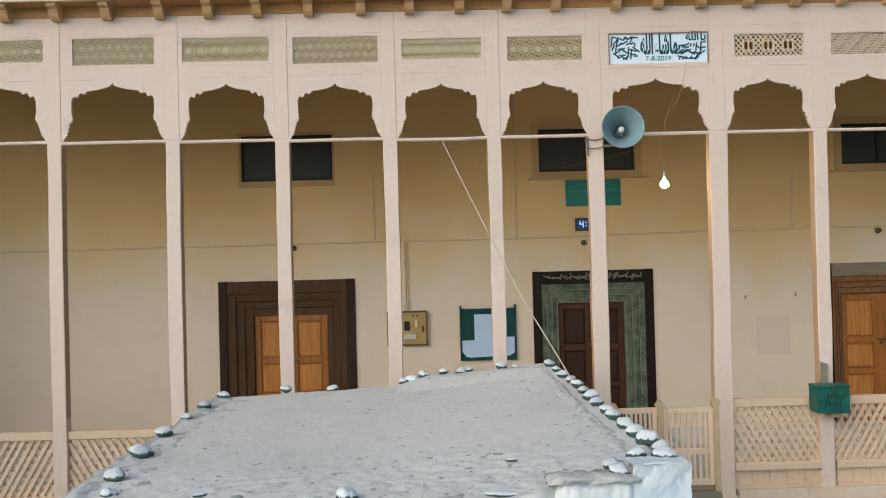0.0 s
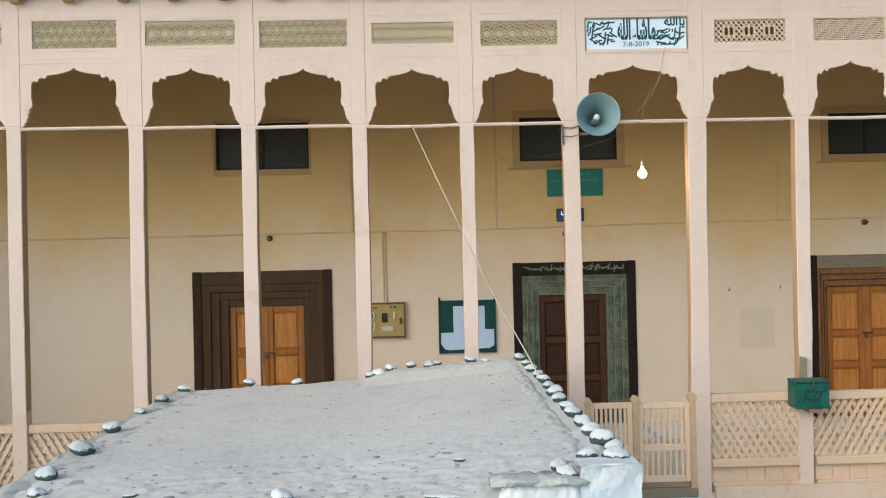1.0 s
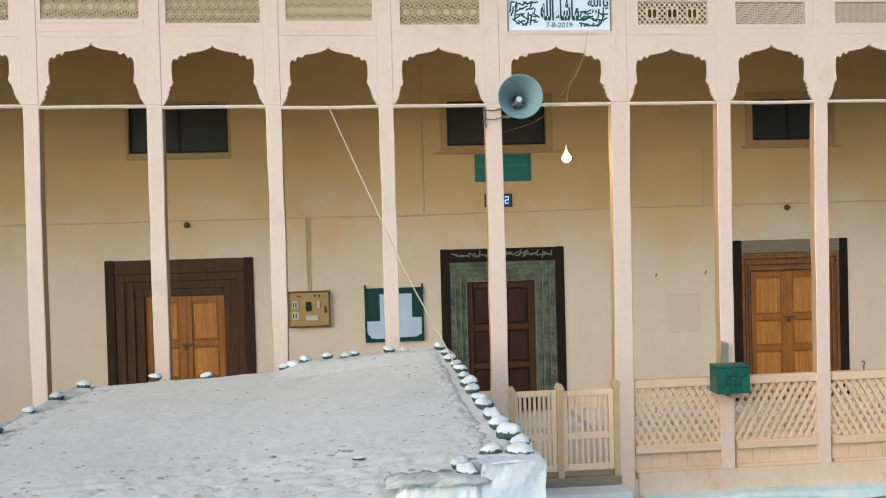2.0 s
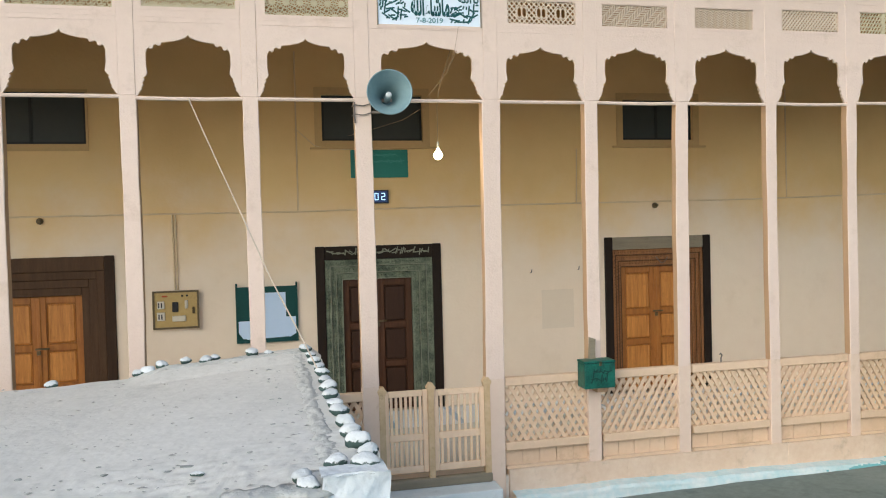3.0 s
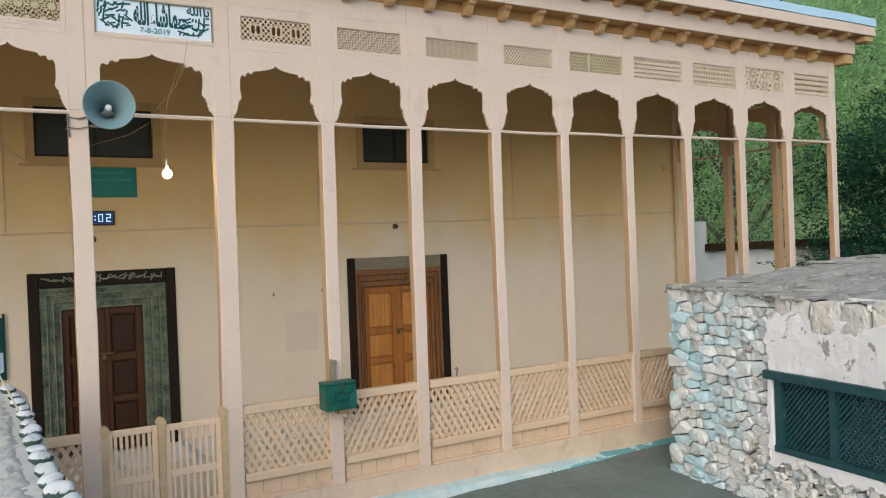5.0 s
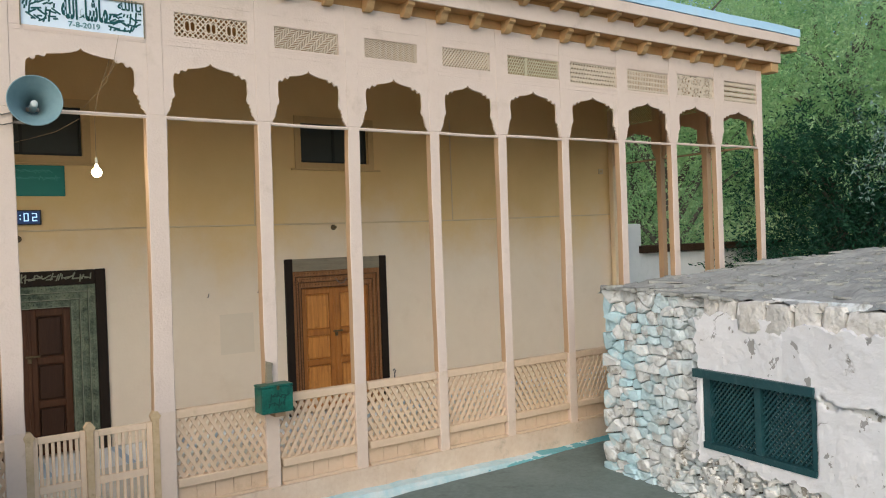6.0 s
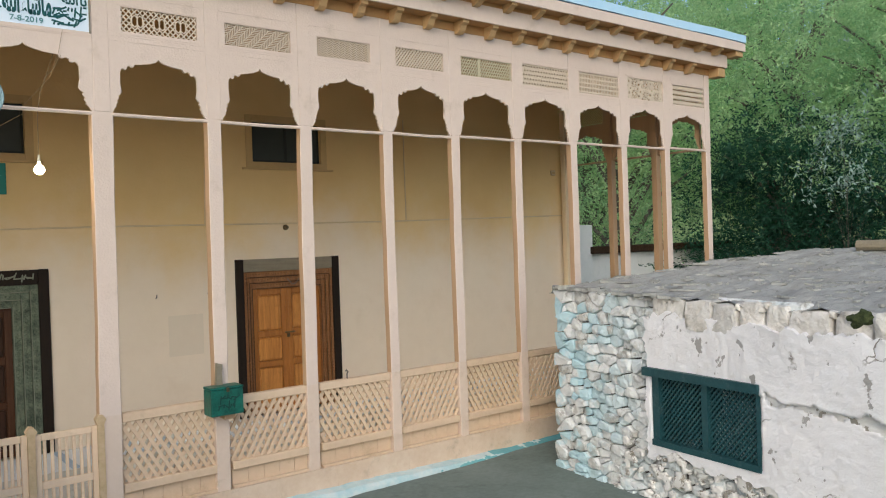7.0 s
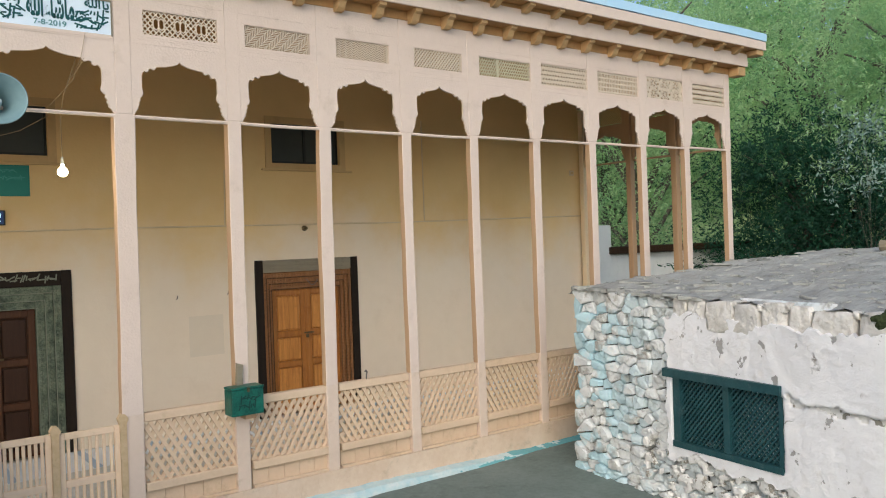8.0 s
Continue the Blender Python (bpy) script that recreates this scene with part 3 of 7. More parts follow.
# ---------------------------------------------------------------- back wall of the veranda
DOORS = {"left": (-3.151, -1.173, 2.60), "centre": (1.417, 3.185, 2.635), "right": (5.694, 7.444, 2.645)}
WINDOWS = {"left": (-2.79, -1.46, 4.05, 4.72), "centre": (1.56, 2.97, 4.09, 4.72), "right": (6.03, 7.19, 4.10, 4.70)}
WX0, WX1 = -8.7, 13.0


def pierced_wall(name, x0, x1, z0, z1, y0, y1, holes, mat):
    """A thick wall with rectangular openings through it."""
    bm = bmesh.new()
    xs = sorted({x0, x1, *(h[0] for h in holes), *(h[1] for h in holes)})
    zs = sorted({z0, z1, 3.125, *(h[2] for h in holes), *(h[3] for h in holes)})
    for xa, xb in zip(xs, xs[1:]):
        for za, zb in zip(zs, zs[1:]):
            mx, mz = (xa + xb) / 2, (za + zb) / 2
            solid = not any(h[0] < mx < h[1] and h[2] < mz < h[3] for h in holes)
            if solid:
                box(bm, xa, y0, za, xb, y1, zb)
    bmesh.ops.remove_doubles(bm, verts=bm.verts[:], dist=0.0005)
    bm.verts.index_update()
    dup = {}
    for f in bm.faces[:]:
        dup.setdefault(tuple(sorted(v.index for v in f.verts)), []).append(f)
    for fs in dup.values():
        if len(fs) > 1:
            bmesh.ops.delete(bm, geom=fs, context='FACES_ONLY')
    return part(name, bm, mat)


holes = [(a + 0.03, b - 0.03, FLOOR, t - 0.03) for a, b, t in DOORS.values()] + [w for w in WINDOWS.values()]
north = pierced_wall("wall_north", WX0, WX1, 0.0, 5.7, WALL, WALL + 0.5, holes, WALLSHADE)
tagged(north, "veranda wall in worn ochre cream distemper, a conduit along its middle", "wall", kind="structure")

# the rooms behind the openings, their shade put in as near-black colour
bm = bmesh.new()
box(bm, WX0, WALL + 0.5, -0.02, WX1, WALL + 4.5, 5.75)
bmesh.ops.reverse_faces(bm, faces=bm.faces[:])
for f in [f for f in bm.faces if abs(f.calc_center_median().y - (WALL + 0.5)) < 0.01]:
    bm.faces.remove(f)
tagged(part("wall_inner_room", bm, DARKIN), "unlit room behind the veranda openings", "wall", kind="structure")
bm = bmesh.new()
box(bm, WX0 - 0.1, WALL + 4.5, 0, WX1 + 0.05, WALL + 4.7, 5.8)
box(bm, WX1 + 0.002, WALL + 0.5, 0, WX1 + 0.2, WALL + 4.7, 5.8)
box(bm, WX0 - 0.3, Y0, 0, WX0, WALL + 4.7, 5.8)
tagged(part("wall_outer", bm, PLASTER), "cream plastered outer walls of the building", "wall", kind="structure")

# Unseen wall added on the left to block light from that end.
tagged(part("unseen_shade_wall", block(-9.6, -5.0, 0, -9.3, Y0 + 3.0, 2.7, 0.02), PLASTER), "added plain plastered wall out of view, shading the left of the veranda", "wall", kind="structure")

ceiling = part("ceiling", block(-8.8, Y0 + 0.06, 5.56, 12.9, WALL - 0.005, 5.64, 0), CEIL)
tagged(ceiling, "brown boarded veranda ceiling", "ceiling", kind="structure")
# ---------------------------------------------------------------- arcade
arcade = thing("veranda_arcade", (3, Y0, 0), "cream painted timber arcade with scalloped arches", "arcade", kind="structure")
HALF = [(0, 0), (0.04, 0.026), (0.15, 0.05), (0.30, 0.068), (0.48, 0.078), (0.50, 0.105), (0.54, 0.112), (0.585, 0.098),
        (0.63, 0.108), (0.64, 0.135), (0.675, 0.145), (0.715, 0.132), (0.75, 0.148), (0.772, 0.18), (0.775, 0.30), (0.75, 0.375),
        (0.78, 0.405), (0.825, 0.42), (0.805, 0.447), (0.85, 0.47), (0.828, 0.495), (0.87, 0.517), (0.85, 0.535), (0.89, 0.553), (1.0, 0.625)]
APEX = 4.67
PANEL_TOP = 4.84


APEXES = [4.79, 4.78, 4.77, 4.757, 4.728, 4.705, 4.684, 4.68, 4.682, 4.66, 4.685, 4.692, 4.71, 4.72, 4.73, 4.73, 4.755, 4.748]


def tie_z(x):
    """Height of the tie bars, rising a little towards both ends."""
    return 4.102 + 0.012 * max(0.0, -x) + 0.013 * max(0.0, x - 6)


def arch_board(xa, xb, y0, y1, apex=APEX, top=PANEL_TOP, drop=0.565, spread=1.03):
    """The board between two posts, cut to a scalloped arch."""
    cx, hw = (xa + xb) / 2, (xb - xa) / 2
    k = drop / 0.625
    half = [(min(u * spread, 0.5 + 0.5 * u) if u < 0.9 else u, d) for u, d in HALF]
    right = [(cx + hw * u, apex - d * k) for u, d in half]
    left = [(cx - hw * u, apex - d * k) for u, d in half[:0:-1]]
    pts = [(xa, top)] + left + right + [(xb, top)]
    bm = bmesh.new()
    return prism(bm, pts, y0, y1)


def post_mesh(w, d, z0, z1, seed=0.0):
    """A squared, hand-hewn post: eased edges and a slightly uneven line."""
    bm = bmesh.new()
    n = max(3, int((z1 - z0) / 0.2))
    e = 0.006
    ring_pts = ((-w / 2 + e, 0), (w / 2 - e, 0), (w / 2, e), (w / 2, d - e), (w / 2 - e, d), (-w / 2 + e, d), (-w / 2, d - e), (-w / 2, e))
    rings = []
    for k in range(n + 1):
        z = z0 + (z1 - z0) * k / n
        shift, grow = 0.005 * fbm(z * 0.9, seed), 0.006 * fbm(z * 1.7, seed + 40)
        rings.append([bm.verts.new((x * (1 + grow / w * 2) + shift, y, z)) for x, y in ring_pts])
    for a, b in zip(rings, rings[1:]):
        for k in range(8):
            bm.faces.new((a[k], a[(k + 1) % 8], b[(k + 1) % 8], b[k]))
    bm.faces.new(rings[0][::-1])
    bm.faces.new(rings[-1])
    return bm


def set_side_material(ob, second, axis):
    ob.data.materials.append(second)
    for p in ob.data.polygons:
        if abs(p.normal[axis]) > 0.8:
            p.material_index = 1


posts = []
rng = random.Random(4)
for i, x in enumerate(POSTS):
    w = 0.19 if i == 9 else 0.165 if i == 8 else 0.145 if i < 12 else 0.128
    depth = 0.115 if i < 11 else 0.095
    foot = post_mesh(w, depth, 0.30 if i not in (8, 9) else 0.03, 1.30, i * 3.3)
    bmesh.ops.translate(foot, verts=foot.verts[:], vec=(x, Y0 - 0.003, 0))
    tip = -0.032 if i in (9, 10, 11) else 0.0
    for v in foot.verts:
        v.co.x += tip * (4.1 - v.co.z) / 3.8
    part("post_foot", foot, FOOT, arcade, "dusty tan lower length of post")
    bm = post_mesh(w, depth, 1.301, tie_z(x) + 0.02, i * 3.3)
    bmesh.ops.translate(bm, verts=bm.verts[:], vec=(x, Y0 - 0.003, 0))
    lean = rng.uniform(-0.008, 0.008)
    for v in bm.verts:
        v.co.x += lean * (v.co.z - 1.3) * (4.1 - v.co.z) / 2 + tip * (4.1 - v.co.z) / 3.8
    ob = part("post", bm, CREAM, arcade)
    # Side faces take a darker tan: their shade is put into the colour.
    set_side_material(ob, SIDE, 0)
    posts.append(ob)
    # the post goes on over the tie bar as a flat pilaster
    part("pilaster", block(x - 0.072, Y0 - 0.0045, tie_z(x) + 0.021, x + 0.072, Y0 + 0.06, 5.44, 0.003), CREAM, arcade)

# arch boards and tie bars
for i, (xa, xb) in enumerate(zip(POSTS, POSTS[1:])):
    a, b = xa + 0.0725, xb - 0.0725
    tz = tie_z((a + b) / 2)
    part("arch_board", arch_board(a + 0.001, b - 0.001, Y0, Y0 + 0.022, APEXES[i], PANEL_TOP, APEXES[i] - tz + 0.004, 1.03 if i < 13 else 1.09), CREAM, arcade)
    bm = bmesh.new()
    sag = rng.uniform(-0.008, 0.004)
    tube(bm, [(a - 0.01, Y0 + 0.012, tz), (a + 0.3 * (b - a), Y0 + 0.012, tz + sag * 0.8), (a + 0.65 * (b - a), Y0 + 0.012, tz + sag), (b + 0.01, Y0 + 0.012, tz)], 0.018, 6)
    part("tie_bar", bm, CREAM, arcade)
# ---- frieze with its pierced screens
JZ0, JZ1 = 4.92, 5.15


def strip(bm, x0, z0, x1, z1, w, y0, y1, lim):
    """A flat bar in the screen's plane, cut off at the opening's edges."""
    lx0, lx1, lz0, lz1 = lim
    dx, dz = x1 - x0, z1 - z0
    t0, t1 = 0.0, 1.0
    for p, q in ((-dx, x0 - lx0), (dx, lx1 - x0), (-dz, z0 - lz0), (dz, lz1 - z0)):
        if abs(p) < 1e-9:
            if q < 0:
                return
            continue
        r = q / p
        if p < 0:
            t0 = max(t0, r)
        else:
            t1 = min(t1, r)
    if t1 - t0 < 1e-4:
        return
    xa, za, xb, zb = x0 + dx * t0, z0 + dz * t0, x0 + dx * t1, z0 + dz * t1
    ln = math.hypot(xb - xa, zb - za)
    if ln < 0.004:
        return
    nx, nz = -(zb - za) / ln * w / 2, (xb - xa) / ln * w / 2
    q = [(xa + nx, za + nz), (xb + nx, zb + nz), (xb - nx, zb - nz), (xa - nx, za - nz)]
    step_in = 0.0004 * (len(bm.faces) // 6 % 7)
    y0, y1 = y0 + step_in, y1 - step_in
    f = [bm.verts.new((x, y0, z)) for x, z in q]
    g = [bm.verts.new((x, y1, z)) for x, z in q]
    bm.faces.new(f)
    bm.faces.new(g[::-1])
    for k in range(4):
        bm.faces.new((f[k], g[k], g[(k + 1) % 4], f[(k + 1) % 4]))


def ring(bm, cx, cz, r, w, y0, y1, lim, n=14):
    for k in range(n):
        a, b = 2 * math.pi * k / n, 2 * math.pi * (k + 1) / n
        strip(bm, cx + r * math.cos(a), cz + r * math.sin(a), cx + r * math.cos(b), cz + r * math.sin(b), w, y0, y1, lim)


def screen(kind, lim):
    """One pierced screen; each kind has its own pattern."""
    bm = bmesh.new()
    x0, x1, z0, z1 = lim
    ya, yb = Y0 + 0.012, Y0 + 0.028
    W, H = x1 - x0, z1 - z0

    def s(a, b, c, d, w=0.007):
        strip(bm, a, b, c, d, w, ya, yb, lim)
    if kind in ("stars", "fine_stars", "big_stars"):
        rows = {"stars": 2, "fine_stars": 3, "big_stars": 2}[kind]
        cell = H / rows
        spokes = {"stars": 12, "fine_stars": 8, "big_stars": 16}[kind]
        n = max(2, round(W / cell))
        cw = W / n
        for r in range(rows + 1):
            for c in range(-1, n + 1):
                cx, cz = x0 + (c + (0.5 if r % 2 else 1.0)) * cw, z0 + r * cell
                for k in range(spokes):
                    a = 2 * math.pi * k / spokes + 0.1
                    s(cx, cz, cx + cw * 0.62 * math.cos(a), cz + cell * 0.62 * math.sin(a), 0.0085)
                ring(bm, cx, cz, cw * 0.22, 0.008, ya, yb, lim, 8)
                ring(bm, cx, cz, cw * 0.45, 0.008, ya, yb, lim, 8)
                ring(bm, cx, cz, cw * 0.07, 0.02 if kind == "big_stars" else 0.01, ya, yb, lim, 6)
    elif kind == "octagon":
        # diagonal lattice with three pairs of upright hexagonal eyes
        n, rows = 14, 4
        cw, ch = W / n, H / rows
        for r in range(rows):
            for c in range(n):
                cx, cz = x0 + c * cw, z0 + r * ch
                if c % 4 in (2, 3) and r in (1, 2) and c < 12:
                    top = cz + ch if r == 2 else cz
                    mid = cz + ch * 0.55 if r == 2 else cz + ch * 0.45
                    s(cx, mid, cx + cw / 2, top, 0.011)
                    s(cx + cw, mid, cx + cw / 2, top, 0.011)
                    s(cx, cz, cx, cz + ch, 0.011)
                    if c % 4 == 3:
                        s(cx + cw, cz, cx + cw, cz + ch, 0.011)
                    continue
                s(cx, cz, cx + cw, cz + ch, 0.0115)
                s(cx, cz + ch, cx + cw, cz, 0.0115)
    elif kind == "maze":
        # herringbone of narrow slots
        u, n = 0.0186, 4
        for i in range(int(W / u) + 1):
            for j in range(int(H / u) + 1):
                d = (i - j) % (2 * n)
                cx, cz = x0 + i * u, z0 + j * u
                if d < n:
                    s(cx, cz, cx + u, cz, 0.009)
                    if d == 0:
                        s(cx, cz, cx, cz + u, 0.009)
                else:
                    s(cx, cz, cx, cz + u, 0.009)
                    if d == 2 * n - 1:
                        s(cx, cz, cx + u, cz, 0.009)
    elif kind == "basket":
        # rows of close chevrons
        rows, n = 8, 9
        ch, cw = H / rows, W / n
        for r in range(-1, rows + 1):
            zz = z0 + r * ch
            for k in range(n):
                a = x0 + k * cw
                s(a, zz, a + cw / 2, zz + 1.1 * ch, 0.0125)
                s(a + cw / 2, zz + 1.1 * ch, a + cw, zz, 0.0125)
    elif kind == "diagonal":
        st = 0.042
        k = -int(H / st) - 1
        while x0 + k * st < x1:
            a = x0 + k * st
            s(a, z0, a + H * 0.85, z1, 0.015)
            s(a, z1, a + H * 0.85, z0, 0.011)
            k += 1
    elif kind == "blotch":
        s((x0 + x1) / 2 - W * 0.14, z0, (x0 + x1) / 2 - W * 0.14, z1, 0.04)
        st = 0.040
        k = -12
        while x0 + k * st < x1:
            a = x0 + k * st
            s(a, z0, a + 0.16, z1, 0.012)
            k += 1
        for j in range(7):
            s(x0, z0 + j * H / 6, x1, z0 + j * H / 6, 0.012)
    elif kind == "slits":
        # rows of upright pointed eyes
        rows, n = 5, 17
        ch, cw = H / rows, W / n
        for j in range(rows + 1):
            s(x0, z0 + j * ch, x1, z0 + j * ch, 0.016)
        for j in range(rows):
            o = 0.5 * (j % 2)
            for k in range(-1, n + 1):
                a, zz = x0 + (k + o) * cw, z0 + j * ch
                for p, q in ((0, 0.5), (1, 0.5)):
                    s(a + p * cw, zz + q * ch, a + cw / 2, zz + ch, 0.013)
                    s(a + p * cw, zz + q * ch, a + cw / 2, zz, 0.013)
                s(a, zz, a, zz + ch, 0.010)
    elif kind == "bands":
        for j in range(5):
            s(x0, z0 + (j + 0.35) * H / 4.6, x1, z0 + (j + 0.35) * H / 4.6, 0.019)
        n = 26
        for k in range(n + 1):
            s(x0 + k * W / n, z0, x0 + k * W / n, z1, 0.012)
    elif kind == "rosettes":
        # two rows of three round flowers in a pale ground pierced with small drops
        eyes = [(x0 + W * (0.20 + 0.30 * c), z0 + H * (0.27 + 0.46 * r)) for c in range(3) for r in range(2)]
        R0 = H * 0.19
        for cx, cz in eyes:
            ring(bm, cx, cz, R0, 0.010, ya, yb, lim, 14)
            ring(bm, cx, cz, R0 * 1.45, 0.016, ya, yb, lim, 14)
            for k in range(8):
                a = math.pi / 4 * k + 0.2
                s(cx, cz, cx + R0 * math.cos(a), cz + R0 * math.sin(a), 0.010)
                s(cx + R0 * 1.05 * math.cos(a), cz + R0 * 1.05 * math.sin(a), cx + R0 * 1.45 * math.cos(a), cz + R0 * 1.45 * math.sin(a), 0.018)
            ring(bm, cx, cz, R0 * 0.3, 0.014, ya, yb, lim, 8)
        nx_, nz_ = 26, 9
        for k in range(nx_):
            for j in range(nz_):
                cx, cz = x0 + W * (k + 0.5) / nx_, z0 + H * (j + 0.5) / nz_
                if all(math.hypot(cx - a, cz - b) > R0 * 1.5 for a, b in eyes) and (k + 2 * j) % 5:
                    s(cx - W / nx_ * 0.62, cz, cx + W / nx_ * 0.62, cz, H / nz_ * 1.1)
    elif kind == "louvre":
        for j in range(4):
            s(x0, z0 + (j + 0.5) * H / 4, x1, z0 + (j + 0.5) * H / 4, 0.034)
        n = 30
        for k in range(n):
            for j in range(4):
                s(x0 + (k + 0.5) * W / n, z0 + (j + 0.1) * H / 4, x0 + (k + 0.5) * W / n, z0 + (j + 0.9) * H / 4, 0.015)
    return bm


# screen of each bay: kind, left, right, bottom, top
SCREENS = {0: ("stars", -7.2, -6.6, 4.95, 5.2), 1: ("fine_stars", -6.05, -5.4, 4.95, 5.22), 2: ("stars", -4.88, -4.02, 4.99, 5.22), 3: ("fine_stars", -3.718, -2.875, 4.945, 5.225),
           4: ("big_stars", -2.59, -1.69, 4.955, 5.205), 5: ("fine_stars", -1.444, -0.559, 4.915, 5.19), 6: ("big_stars", -0.312, 0.52, 4.935, 5.148), 7: ("stars", 0.791, 1.578, 4.895, 5.148),
           9: ("octagon", 3.18, 3.912, 4.892, 5.123), 10: ("maze", 4.204, 4.945, 4.893, 5.118), 11: ("basket", 5.268, 5.965, 4.905, 5.118), 12: ("diagonal", 6.322, 7.04, 4.912, 5.135),
           13: ("blotch", 7.323, 8.2, 4.908, 5.145), 14: ("slits", 8.403, 9.295, 4.885, 5.173), 15: ("bands", 9.513, 10.385, 4.88, 5.18), 16: ("rosettes", 10.598, 11.50, 4.895, 5.21), 17: ("louvre", 11.723, 12.612 - 0.03, 4.89, 5.205)}
SIGN = (1.852, 2.902, 4.83, 5.161)
for i, (xa, xb) in enumerate(zip(POSTS, POSTS[1:])):
    a, b = xa + 0.0725, xb - 0.0725
    if i == GATE_BAY:
        lim = SIGN
    else:
        lim = SCREENS[i][1:]
    l, r, lo, hi = lim
    lo_c = max(lo, PANEL_TOP + 0.002)
    bm = bmesh.new()
    box(bm, a + 0.001, Y0, PANEL_TOP + 0.001, b - 0.001, Y0 + 0.05, lo_c)
    box(bm, a + 0.001, Y0, hi, b - 0.001, Y0 + 0.05, 5.44)
    box(bm, a + 0.001, Y0, lo_c, l, Y0 + 0.05, hi)
    box(bm, r, Y0, lo_c, b - 0.001, Y0 + 0.05, hi)
    part("frieze_board", bm, CREAM, arcade)
    # thin mouldings round the panel
    bm = bmesh.new()
    for q in ((a + 0.012, 4.795, b - 0.012, 4.807), (a + 0.012, 5.225 if hi < 5.2 else hi + 0.03, b - 0.012, (5.225 if hi < 5.2 else hi + 0.03) + 0.012)):
        box(bm, q[0], Y0 - 0.004, q[1], q[2], Y0 - 0.0005, q[3])
    for q in ((l - 0.03, lo_c - 0.03, r + 0.03, lo_c - 0.012), (l - 0.03, hi + 0.010, r + 0.03, hi + 0.022)):
        box(bm, q[0], Y0 - 0.0035, q[1], q[2], Y0 - 0.0006, q[3])
    part("moulding", bm, CREAM, arcade)
    if i != GATE_BAY:
        sc = part("pierced_screen", screen(SCREENS[i][0], lim), JALI if i < 9 or i == 13 else JALI2, arcade)
        if i < 9:
            sc["label"] = "greyed pierced timber screen"

# far end of the veranda: three open bays along the side
SIDE_X = 12.653
SIDE_Y = [Y0 + 0.15, 10.06, 11.07, 12.25]
for y in SIDE_Y[1:]:
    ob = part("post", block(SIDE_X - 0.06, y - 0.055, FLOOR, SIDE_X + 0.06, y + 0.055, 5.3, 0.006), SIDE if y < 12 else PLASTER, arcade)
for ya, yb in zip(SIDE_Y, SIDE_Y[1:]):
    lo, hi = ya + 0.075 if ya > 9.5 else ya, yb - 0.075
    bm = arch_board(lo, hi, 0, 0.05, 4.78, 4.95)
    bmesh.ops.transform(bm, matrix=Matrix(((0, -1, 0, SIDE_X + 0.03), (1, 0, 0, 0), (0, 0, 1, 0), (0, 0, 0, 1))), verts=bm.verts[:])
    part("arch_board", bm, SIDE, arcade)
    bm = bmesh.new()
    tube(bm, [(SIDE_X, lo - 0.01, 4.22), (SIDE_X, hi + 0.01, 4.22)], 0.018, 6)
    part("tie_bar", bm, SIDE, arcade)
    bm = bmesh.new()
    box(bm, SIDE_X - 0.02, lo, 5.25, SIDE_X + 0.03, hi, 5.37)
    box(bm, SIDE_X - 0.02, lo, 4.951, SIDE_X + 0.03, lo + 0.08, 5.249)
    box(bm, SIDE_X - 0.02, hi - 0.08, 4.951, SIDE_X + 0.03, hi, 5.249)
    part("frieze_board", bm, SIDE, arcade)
    bm = screen("diagonal", (lo + 0.08, hi - 0.08, 4.96, 5.245))
    bmesh.ops.transform(bm, matrix=Matrix(((0, -1, 0, SIDE_X + Y0), (1, 0, 0, 0), (0, 0, 1, 0), (0, 0, 0, 1))), verts=bm.verts[:])
    part("pierced_screen", bm, EAVEWOOD, arcade)

# ---------------------------------------------------------------- eaves
eaves = thing("eaves", (3, 8.7, 5.4), "two-tiered cream timber eaves with carved joist ends and blue roof edge", "eaves", kind="structure")
O1, O2 = 8.775, 8.565
EX1, EX2 = 12.94, 13.155


def joist_end(x, y0, y1, ztop, h, w):
    """A joist end with a rounded, undercut nose."""
    prof = [(y1, ztop), (y0, ztop), (y0 + 0.004, ztop - 0.035), (y0 + 0.05, ztop - 0.055), (y0 + 0.085, ztop - h * 0.8), (y0 + 0.12, ztop - h), (y1, ztop - h)]
    bm = bmesh.new()
    prism(bm, [(p, z) for p, z in prof], -w / 2, w / 2)
    bmesh.ops.transform(bm, matrix=Matrix(((0, 1, 0, x), (1, 0, 0, 0), (0, 0, 1, 0), (0, 0, 0, 1))), verts=bm.verts[:])
    bmesh.ops.recalc_face_normals(bm, faces=bm.faces[:])
    return bm


part("soffit", block(-8.8, O1 + 0.03, 5.551, EX1 - 0.03, Y0 + 0.05, 5.558, 0), EAVEWOOD, eaves)
part("soffit", block(-8.8, O2 + 0.031, 5.812, EX2 - 0.032, O1 + 0.06, 5.83, 0), EAVEWOOD, eaves)
# Brown timber strip behind the joists, its colour darkened for the eaves' shade.
bm = bmesh.new()
box(bm, -8.8, Y0 - 0.006, 5.442, END_X + 0.01, Y0 + 0.06, 5.55)
box(bm, SIDE_X - 0.02, Y0 + 0.061, 5.371, SIDE_X + 0.03, WALL - 0.01, 5.55)
part("wall_plate", bm, EAVEWOOD, eaves)


